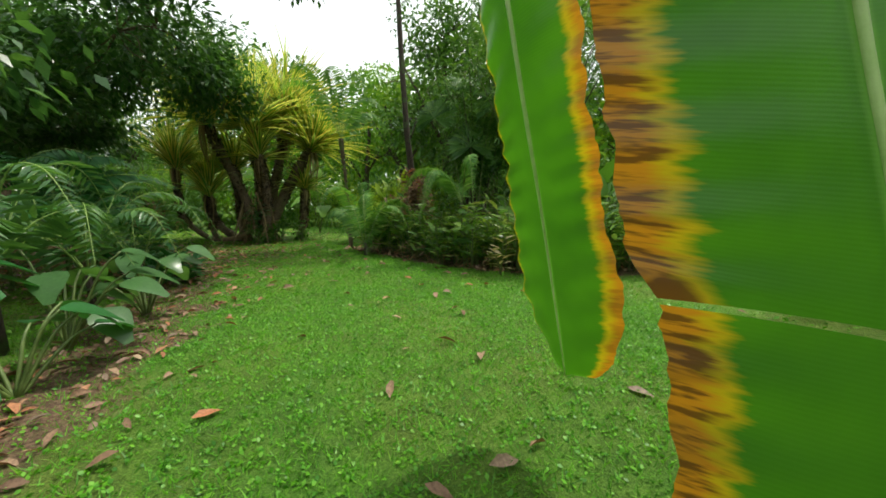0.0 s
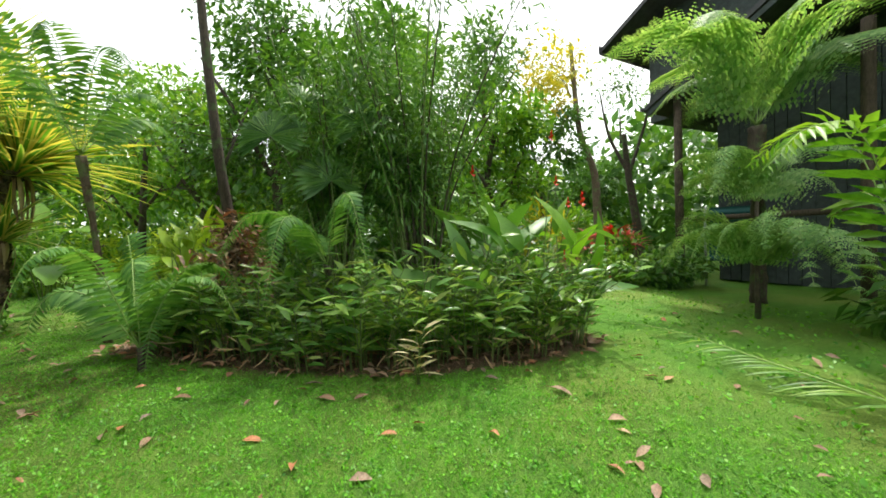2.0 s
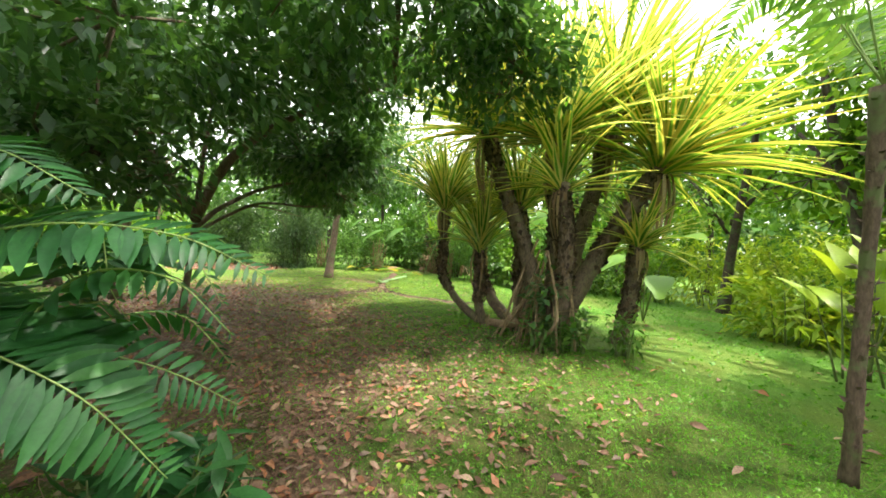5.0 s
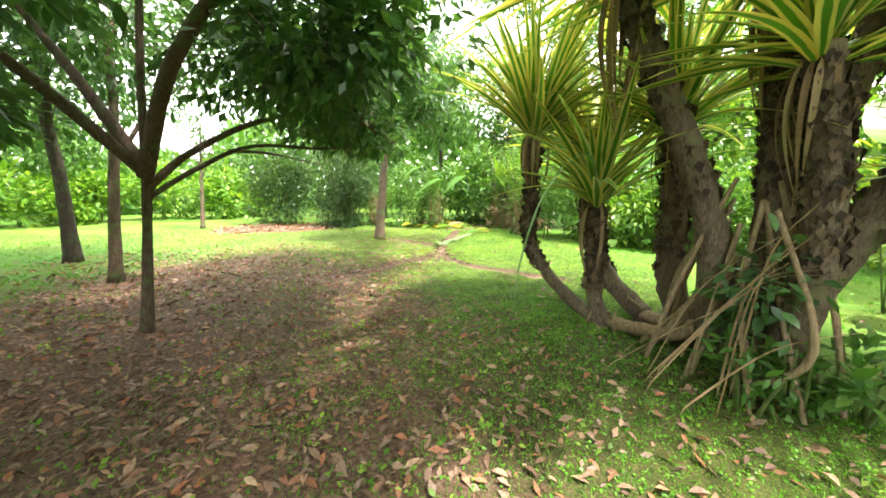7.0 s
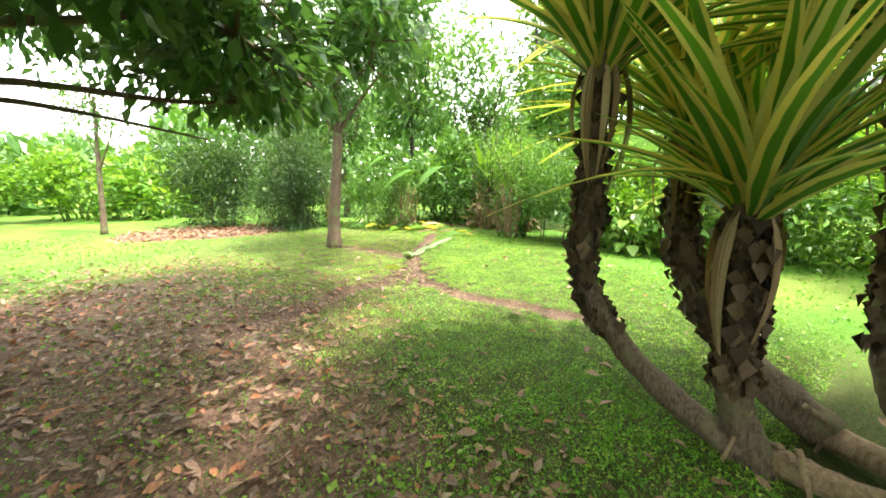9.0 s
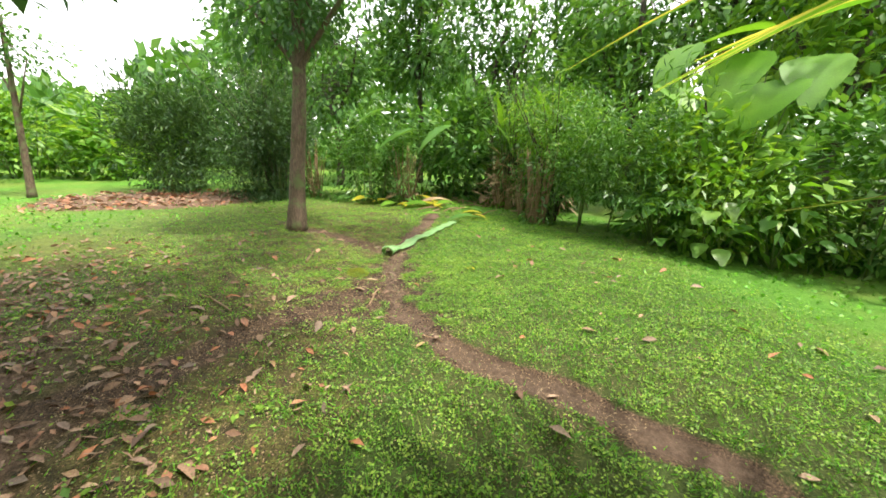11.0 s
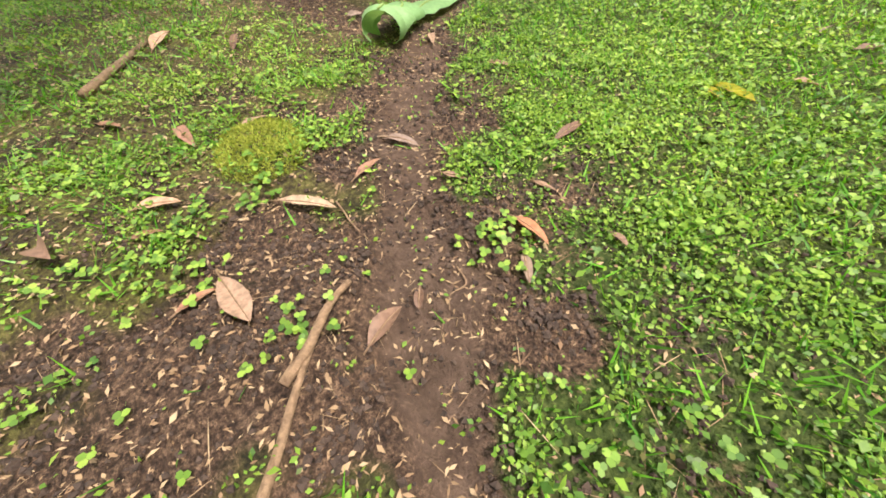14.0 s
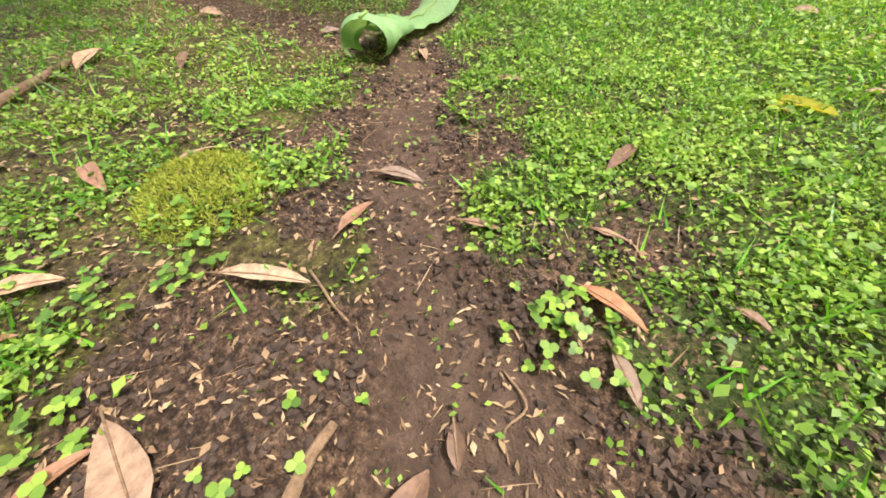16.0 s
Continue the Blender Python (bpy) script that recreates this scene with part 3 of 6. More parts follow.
ground = tagged(new("ground", ground_mesh), "mown green lawn with moss, trodden brown soil path and leaf litter", "ground", kind="structure")


# ---- plants: kinds ----
def leaf_cloud(rng, T, centre, radii, count, size, up=0.2, hollow=0.45, lumps=9, flat=None, droop=0.0):
    """Leaves in an uneven, lobed crown: clumped round random lobes of an ellipsoid."""
    c, r = np.asarray(centre, float), np.asarray(radii, float)
    lobe = sphere_dirs(rng, lumps) * rng.uniform(0.35, 0.85, (lumps, 1))
    k = rng.integers(0, lumps, count)
    q = lobe[k] + sphere_dirs(rng, count) * (rng.uniform(0, 1, (count, 1)) ** 0.45) * rng.uniform(0.34, 0.58, lumps)[k][:, None]
    P = c + q * r
    if flat is not None:
        P[:, 2] = np.maximum(P[:, 2], flat + rng.uniform(0.02, 0.25, count))
    D = unit(q * 0.9 + sphere_dirs(rng, count) * 0.8 + np.array([0, 0, up]))
    D[:, 2] -= droop
    N = sphere_dirs(rng, count) * 0.6 + np.array([0, 0, 1.0])
    return scatter(T, P, D, N, size * rng.uniform(0.6, 1.25, count))


def bush(name, base, radii, count, T, size, mat, label, seed, stems=9, lumps=12, group="", droop=0.1, stem_mat=None, category="bush", skirt=0.0):
    """A shrub: many stems from one foot and a lobed mass of leaves."""
    rng = np.random.default_rng(seed)
    b = np.array([base[0], base[1], float(height(base[0], base[1]))])
    e = thing(name, tuple(b), label, category, group)
    r = np.asarray(radii, float)
    tubes = []
    for i in range(stems):
        a = rng.uniform(0, 2 * math.pi)
        f = rng.uniform(0.15, 0.85)
        tip = b + np.array([math.cos(a) * r[0] * f, math.sin(a) * r[1] * f, r[2] * rng.uniform(0.9, 1.7)])
        foot = b + np.array([math.cos(a) * 0.25 * r[0], math.sin(a) * 0.25 * r[1], -0.03])
        tubes.append(tube(curve_through([foot, (foot * 0.55 + tip * 0.45) + np.array([0, 0, 0.1 * r[2]]), tip], 7), [0.022, 0.006], 5))
    part("stem_mass", join(tubes), stem_mat or CANE, e, kind="stuff")
    part("foliage", leaf_cloud(rng, T, b + np.array([0, 0, r[2] * 0.85]), (r[0], r[1], r[2] * 1.2), count, size, 0.15, lumps=lumps, flat=b[2] + skirt, droop=droop), mat, e, kind="stuff")
    return e


def frond_geo(rng, line, pairs, leaflet, T=SLIM, start=0.12, angle=62.0, sag=0.25, taper=0.35, normal=None, rib=0.008):
    """A feather leaf along a line: leaflets in pairs on both sides of the rib. Gives (rib, leaflets)."""
    line = curve_through(line, 26)
    s = np.linspace(start, 0.985, pairs)
    at = s * (len(line) - 1)
    i = np.minimum(at.astype(int), len(line) - 2)
    f = (at - i)[:, None]
    P = line[i] * (1 - f) + line[i + 1] * f
    t = unit(np.gradient(line, axis=0))[i]
    up = np.array([0, 0, 1.0]) if normal is None else np.asarray(normal, float)
    side = unit(np.cross(t, np.broadcast_to(up, t.shape)))
    n = np.cross(side, t)
    env = np.sin(np.clip((s - start * 0.6) / (1 - start * 0.6), 0, 1) ** taper * math.pi * 0.93 + 0.12) * 0.9 + 0.1
    c, sn = math.cos(radians(angle)), math.sin(radians(angle))
    out = []
    for k in (-1, 1):
        jit = rng.standard_normal((pairs, 3)) * 0.07
        D = side * k * sn + t * c + np.array([0, 0, -sag]) + jit
        out.append(scatter(T, P, D, n + jit, leaflet * env * rng.uniform(0.9, 1.08, pairs)))
    return tube(line, [rib, rib * 0.3], 5), join(out)


def pinna(pairs=9, width=0.2):
    """A divided side leaf of a fern along +y: small teeth on both sides of a midrib."""
    small = diamond(0.55, 0.05, 0.1)
    s = np.linspace(0.04, 0.96, pairs)
    out = []
    for k in (-1, 1):
        P = np.stack([np.zeros(pairs), s, -0.18 * s * s], -1)
        D = np.stack([np.full(pairs, k * 0.95), np.full(pairs, 0.32), np.full(pairs, -0.1)], -1)
        out.append(scatter(small, P, D, np.tile([0, 0, 1.0], (pairs, 1)), width * (1.02 - s * 0.9)))
    return join(out)


PINNA, PINNA_FINE, PINNA_FAR = pinna(7, 0.30), blade(3, 0.19, 0.25, 0.15, 0.25, 0.12), blade(3, 0.15, 0.35, 0.15, 0.25, 0.1)


def fern(name, base, crown_z, fronds, reach, leaflet, label, seed, pairs=22, T=PINNA, mat=FERN_LEAF, trunk=0.0, arch=0.5, spread=(0, 360), trunk_mat=None,
         group="", drop=0.4, category="fern", lean=(0, 0), leaf_angle=66.0):
    """A fern or palm: a trunk (or none) and arching feather fronds from its crown."""
    rng = np.random.default_rng(seed)
    g = float(height(base[0], base[1]))
    e = thing(name, (base[0], base[1], g), label, category, group)
    top = np.array([base[0] + lean[0], base[1] + lean[1], crown_z])
    if trunk:
        foot = np.array([base[0], base[1], g - 0.04])
        line = curve_through([foot, foot * 0.5 + top * 0.5 + np.array([lean[0], lean[1], 0]) * -0.2, top], 26)
        tk = part("trunk", tube(line, [trunk * 1.25, trunk, trunk * 0.9, trunk * 1.35], 10, 0.09, rng), trunk_mat or BARK_DARK, e)
        n = 90
        k = rng.integers(2, len(line) - 1, n)
        a = rng.uniform(0, 2 * math.pi, n)
        out = np.stack([np.cos(a), np.sin(a), rng.uniform(0.3, 1.2, n)], -1)
        part("leaf_scar_mass", scatter(diamond(0.6, 0.3), line[k] + out * [trunk * 0.9, trunk * 0.9, 0], out, rng.standard_normal((n, 3)), rng.uniform(0.04, 0.09, n)), trunk_mat or BARK_DARK, tk, kind="stuff")
    else:
        top[2] = max(crown_z, g + 0.03)
        part("rootstock", tube([(base[0], base[1], g - 0.05), (base[0], base[1], top[2] + 0.04)], [0.045, 0.028], 7, 0.1, rng), BARK_DARK, e)
    for i in range(fronds):
        a = radians(spread[0] + (spread[1] - spread[0]) * (i + rng.uniform(-0.3, 0.3)) / fronds)
        L = reach * rng.uniform(0.75, 1.1)
        h = arch * rng.uniform(0.6, 1.25)
        d = np.array([math.cos(a), math.sin(a), 0.0])
        pts = [top, top + d * L * 0.35 + np.array([0, 0, h * L * 0.75]), top + d * L * 0.72 + np.array([0, 0, h * L * 0.8]),
               top + d * L + np.array([0, 0, h * L * 0.8 - drop * L * rng.uniform(0.5, 1.3)])]
        for q in pts:
            q[2] = max(q[2], float(height(q[0], q[1])) + 0.03)
        side = np.cross(d, [0, 0, 1.0]) * rng.uniform(-0.7, 0.7)
        rib, leaflets = frond_geo(rng, pts, pairs, leaflet, T, 0.1, leaf_angle, normal=side + np.array([0, 0, 1.0]))
        f = part("frond", leaflets, mat, e, kind="stuff")
        part("rib", rib, RIB, f)
    return e


def tree(name, base, limbs, trunk_line, radius, clouds, T, size, mat, bark, label, seed, group="", category="tree", droop=0.25, sprigs=True):
    """Tapered trunk, limbs as lines of points, and leaves in clouds (centre, radii, count)."""
    rng = np.random.default_rng(seed)
    g = float(height(base[0], base[1]))
    e = thing(name, (base[0], base[1], g), label, category, group)
    line = curve_through([(base[0], base[1], g - 0.06), *trunk_line], 24)
    part("trunk", tube(line, [radius * 1.05, radius * 0.9, radius * 0.72, radius * 0.5], 14, 0.035, rng, 0.45), bark, e)
    for pts, r in limbs:
        part("limb", tube(curve_through(pts, 18), [r, r * 0.75, r * 0.35], 9, 0.04, rng), bark, e)
    twigs = []
    for c, r, n in clouds:
        part("crown", leaf_cloud(rng, T, c, r, n, size, 0.0, lumps=16, droop=droop), mat, e, kind="stuff")
        if sprigs:
            for k in range(10):
                q = np.asarray(c) + sphere_dirs(rng, 1)[0] * np.asarray(r) * 0.75
                twigs.append(tube(curve_through([np.asarray(c), (np.asarray(c) + q) / 2 + rng.standard_normal(3) * 0.15, q], 6), [0.02, 0.006], 5))
    if twigs:
        part("twig_mass", join(twigs), bark, e, kind="stuff")
    return e


# ---- banana plant beside the start ----
def banana_leaf(name, parent, rib_line, across, width, mat, tears=(), seed=1, label="", rows=120, cols=13, cup=0.10, blunt=0.4, slant=0.0):
    """A hanging banana blade along its midrib; across: the way to its right edge. tears: (row share, depth, side)."""
    rng = np.random.default_rng(seed)
    line = curve_through(rib_line, rows)
    ac = np.asarray(across, float)
    t = unit(np.gradient(line, axis=0))
    ac = unit(ac[None] - t * (t @ ac)[:, None])
    nrm = np.cross(ac, t)
    V, U, F = [], [], []
    wob = rng.standard_normal((rows + 1, 2))
    wob = np.cumsum(wob, 0) * 0.0036
    for i in range(rows + 1):
        s = i / rows
        w = width * 0.5 * min(1.0, (1 - s) ** blunt * 1.75 + 0.02, 0.35 + s * 4.0)
        for j in range(cols):
            k = j / (cols - 1) * 2 - 1
            side = wob[i][0 if k < 0 else 1]
            off = k * (w + side * abs(k))
            ripple = 0.008 * math.sin(s * 84 + k * 3) * abs(k)
            gape = 0.0
            for ts, dp, sd in tears:          # the torn edges part and shrink back
                if k * sd > 1 - dp:
                    gape += (1 if s < ts else -1) * 0.024 * abs(k) ** 2 * math.exp(-abs(s - ts) * 22)
                    off *= 1 - (0.10 if s > ts else 0.04 * math.exp(-abs(s - ts) * 30))
            V.append(line[i] + ac[i] * off + nrm[i] * (cup * width * k * k + ripple) + t[i] * (slant * min(k, 0.0) - gape))
            U.append((0.5 + k * 0.5, s * 1.5))
    for i in range(rows):
        for j in range(cols - 1):
            k = (j + 0.5) / (cols - 1) * 2 - 1
            if any(abs(i / rows - ts) < 0.5 / rows and k * sd > 1 - dp for ts, dp, sd in tears):
                continue
            b = i * cols + j
            F.append((b, b + 1, b + cols + 1, b + cols))
    blade_ob = part("leaf_blade", (np.array(V), [np.array(F)], np.array(U)), mat, parent, label)
    part("midrib", tube(line, [0.013, 0.009, 0.003], 7), PALE_RIB, blade_ob)
    return blade_ob


banana = thing("banana_plant", (2.35, 0.1, float(height(2.35, 0.1))), "tall banana plant with yellow-edged hanging leaves", "banana plant")
rng = np.random.default_rng(11)
part("pseudostem", tube(curve_through([(2.35, 0.1, -0.05), (2.33, 0.12, 1.2), (2.25, 0.15, 2.5)], 16), [0.14, 0.12, 0.07], 14, 0.03, rng), CANE, banana)
banana_leaf("leaf_blade", banana, [(0.57, 1.10, 2.40), (0.715, 1.13, 1.6), (0.815, 1.18, 1.1), (0.92, 1.17, 0.45)], (0.26, -0.48, 0.0), 0.54, BANANA, seed=3, blunt=0.33,
            label="green banana blade with a yellow margin")
part("petiole", tube(curve_through([(2.26, 0.15, 2.45), (1.5, 0.6, 2.95), (0.85, 0.98, 2.9), (0.56, 1.10, 2.40)], 16), [0.035, 0.02, 0.014], 8), RIB, banana)
banana_leaf("leaf_blade", banana, [(1.04, 0.38, 2.2), (1.10, 0.35, 1.6), (1.20, 0.29, 1.0), (1.24, 0.22, 0.3)], (0.95, 0.03, 0.0), 0.82, BANANA_SICK,
            tears=((0.68, 0.97, -1), (0.9, 0.4, 1)), seed=5, cup=0.05, blunt=0.25, slant=0.11, label="scorched banana blade, orange and brown along its edge")
part("petiole", tube(curve_through([(2.26, 0.14, 2.48), (1.8, 0.28, 2.75), (1.35, 0.34, 2.62), (1.04, 0.38, 2.2)], 16), [0.035, 0.02, 0.014], 8), RIB, banana)

# ---- screw pine clump ----
pines = thing("screw_pine", (-7.0, 11.6, float(height(-7.0, 11.6))), "clump of variegated screw pines with shaggy trunks and prop roots", "screw pine")
rng = np.random.default_rng(21)
SPIKE = blade(7, 0.05, 0.28, 0.55, 0.25, 0.12)
SPIKE_BENT = blade(9, 0.05, 0.6, 0.5, 0.25, 0.12)


def ribbon(line, width, side):
    line = curve_through(line, 22)
    sd = unit(np.asarray(side, float))
    s = np.linspace(0, 1, len(line))
    w = width * 0.5 * np.minimum(1.0, (1 - s) * 3.0 + 0.08)
    t = unit(np.gradient(line, axis=0))
    nrm = np.cross(np.broadcast_to(sd, t.shape), t)
    V = np.stack([line - sd * w[:, None] + nrm * (w * 0.3)[:, None], line, line + sd * w[:, None] + nrm * (w * 0.3)[:, None]], 1).reshape(-1, 3)
    U = np.stack([np.stack([np.full(len(s), k), s], -1) for k in (0.0, 0.5, 1.0)], 1).reshape(-1, 2)
    r = np.arange(len(line) - 1) * 3
    F = np.concatenate([np.stack([r, r + 1, r + 4, r + 3], -1), np.stack([r + 1, r + 2, r + 5, r + 4], -1)])
    return V, [F], U


def spiky_head(at, axis_dir, n, length, mat, parent, seed, low=0.05):
    """A rosette of long stiff straps."""
    r = np.random.default_rng(seed)
    ax = unit(np.asarray(axis_dir, float))
    a = r.uniform(0, 2 * math.pi, n)
    lift = low + (1.45 - low) * r.uniform(0, 1, n) ** 0.8
    x = unit(np.cross(ax, [0.3, 0.9, 0.1]))
    y = np.cross(ax, x)
    D = unit(np.cos(a)[:, None] * x + np.sin(a)[:, None] * y) * np.cos(lift)[:, None] + ax * np.sin(lift)[:, None]
    P = np.asarray(at) + D * 0.05 - ax * r.uniform(0, 0.25, (n, 1))
    L = length * r.uniform(0.65, 1.12, n)
    N = ax + D * -0.2 + r.standard_normal((n, 3)) * 0.15
    bent = (r.random(n) < 0.3) & (lift > 0.35)
    head = join([scatter(SPIKE, P[~bent], D[~bent], N[~bent], L[~bent], 2.3), scatter(SPIKE_BENT, P[bent], D[bent], N[bent], L[bent], 2.2)])
    return part("leaf_rosette", head, mat, parent, kind="stuff")


TRUNKS = [  # line, radius, rosette leaves, length, mat
    (((-8.15, 11.35, 0.02), (-8.75, 11.25, 0.35), (-9.2, 11.08, 0.95), (-9.22, 11.05, 1.7), (-9.2, 11.05, 2.6)), 0.085, 130, 1.55, STRAP),
    (((-8.1, 11.35, -0.05), (-8.3, 11.36, 0.4), (-8.33, 11.38, 1.0), (-8.37, 11.38, 1.66)), 0.098, 70, 1.55, STRAP),
    (((-7.9, 11.9, 0.1), (-8.5, 12.0, 0.5), (-8.95, 12.1, 1.2), (-9.0, 12.1, 2.3)), 0.12, 95, 1.6, STRAP_GOLD),
    (((-7.3, 11.8, 0.0), (-7.65, 11.95, 0.7), (-7.7, 12.0, 1.5), (-7.8, 12.0, 2.6)), 0.16, 95, 1.6, STRAP),
    (((-6.9, 11.3, 0.3), (-7.0, 11.35, 1.2), (-7.3, 11.2, 2.2), (-7.85, 11.0, 3.6), (-7.95, 11.0, 4.1)), 0.15, 170, 2.3, STRAP_GOLD),
    (((-6.6, 11.5, 0.3), (-6.65, 11.55, 1.5), (-6.75, 11.65, 2.8), (-6.8, 11.7, 3.9)), 0.14, 190, 2.6, STRAP),
    (((-6.5, 11.8, 0.5), (-6.2, 12.0, 1.3), (-5.8, 12.25, 2.2), (-5.24, 12.6, 3.3)), 0.17, 170, 2.2, STRAP_GOLD),
    (((-5.75, 12.35, -0.05), (-5.6, 12.45, 0.7), (-5.52, 12.5, 1.9)), 0.13, 80, 1.2, STRAP),
    (((-6.9, 12.2, 0.2), (-6.7, 12.5, 1.8), (-6.4, 12.7, 3.3), (-6.3, 12.8, 4.4)), 0.16, 180, 2.6, STRAP_GOLD),
    (((-6.4, 11.3, 0.3), (-6.25, 11.25, 1.0), (-6.3, 11.3, 2.0), (-6.45, 11.35, 2.9)), 0.14, 60, 1.6, STRAP),
]
for i, (pts, r, n, L, m) in enumerate(TRUNKS):
    line = curve_through(pts, 30)
    tk = part("trunk", tube(line, [r * 1.1, r, r * 0.9, r * 0.95], 12, 0.07, rng), BARK_PINE, pines)
    m_ = 520
    k = np.minimum((30 * rng.uniform(0.3, 1.0, m_) ** 0.75).astype(int), 30)
    a = rng.uniform(0, 2 * math.pi, m_)
    tt = unit(np.gradient(line, axis=0))[k]
    sx = unit(np.cross(tt, [0.2, 0.3, 1.0]))
    sy = np.cross(tt, sx)
    o = np.cos(a)[:, None] * sx + np.sin(a)[:, None] * sy
    part("dead_leaf_base_mass", scatter(diamond(0.75, 0.35, 0.5), line[k] + o * r * 0.88 + rng.normal(0, 0.02, (m_, 3)), o * rng.uniform(0.08, 0.42, (m_, 1)) + tt * rng.uniform(-1.1, -0.15, (m_, 1)) + [0, 0, -0.2], o, rng.uniform(0.04, 0.14, m_)),
         SHAG, tk, kind="stuff")
    spiky_head(line[-1], unit(line[-1] - line[-6]) + np.array([0, 0, 0.8]), n, L, m, pines, 100 + i, (0.55, 0.42, 0.3, 0.3)[i] if i < 4 else 0.05)
    hang = int(n * 0.16)
    a = rng.uniform(0, 2 * math.pi, hang)
    D = np.stack([np.cos(a) * 0.5, np.sin(a) * 0.5, np.full(hang, -1.0)], -1)
    part("withered_leaves", scatter(SPIKE_BENT, line[-1] + D * [0.25, 0.25, 0.08], D, np.stack([np.cos(a), np.sin(a), np.full(hang, 0.4)], -1), L * rng.uniform(0.3, 0.62, hang), 1.0), STRAW, tk, kind="stuff")
for i in range(46):
    if i % 6 == 3:
        continue
    a = rng.uniform(0, 2 * math.pi)
    c = np.array([-6.75, 11.5, 0]) if i % 3 else np.array([-8.1, 11.5, 0])
    top = c + np.array([math.cos(a) * 0.2, math.sin(a) * 0.2, rng.uniform(0.7, 1.9) if i % 3 else rng.uniform(0.2, 0.5)])
    reach = rng.uniform(0.35, 0.95) if i % 3 else rng.uniform(0.15, 0.4)
    foot = c + np.array([math.cos(a) * reach, math.sin(a) * reach, -0.05])
    foot[2] += float(height(foot[0], foot[1]))
    part("prop_root", tube(curve_through([top, (top + foot) / 2 + rng.standard_normal(3) * 0.06 + np.array([0, 0, 0.06]), foot], 10), [0.022, 0.028, 0.02] if i % 3 else [0.02, 0.016, 0.01], 7, 0.05, rng), ROOT, pines)
for pts in (((-8.1, 11.4, 0.06), (-7.7, 11.35, 0.1), (-7.2, 11.3, 0.22), (-6.8, 11.4, 0.5)), ((-7.9, 11.9, 0.1), (-7.4, 11.7, 0.16), (-6.9, 11.6, 0.4)),
            ((-6.5, 10.9, 0.05), (-6.1, 10.8, 0.6), (-6.5, 11.1, 1.6))):
    part("creeping_stem", tube(curve_through(pts, 20), [0.09, 0.08, 0.06] if pts[0][0] < -7.5 else [0.03, 0.028, 0.02], 9, 0.05, rng), ROOT, pines)
for i in range(11):
    top = np.array([-6.35, 11.0, rng.uniform(0.95, 1.7)]) + rng.standard_normal(3) * 0.16
    end = np.array([-6.85 + rng.uniform(-0.6, 0.5), 10.3 + rng.uniform(-0.3, 0.35), 0.03 + 0.1 * rng.random()])
    mid = top * 0.55 + end * 0.45 + np.array([rng.normal(0, 0.06), rng.normal(0, 0.06), rng.uniform(0.1, 0.34)])
    part("dead_frond", ribbon([top, mid, end * 0.85 + mid * 0.15 + np.array([0, 0, 0.05]), end], rng.uniform(0.018, 0.036), (0.8 + rng.normal(0, 0.2), -0.4, 0.4)), STRAW, pines)

# herbs at the foot of the clump
for i, (x, y, r, s) in enumerate(((-6.4, 10.75, 0.35, 0.14), (-5.9, 11.2, 0.35, 0.16), (-6.2, 11.0, 0.3, 0.13), (-5.3, 11.5, 0.4, 0.14))):
    bush("undergrowth_plant", (x, y), (r, r, 0.35), 130, LANCE_WIDE, s, MID_LEAF, "low broad-leaved herb at the foot of the screw pines", 300 + i, 6, 8, "undergrowth", 0.1, None, "herb")
bush("climbing_plant", (-6.45, 11.1), (0.45, 0.4, 0.75), 260, LANCE_WIDE, 0.17, DARK_LEAF, "dark climbing plant wrapped round the prop roots", 310, 6, 10, "", 0.6, None, "climber")

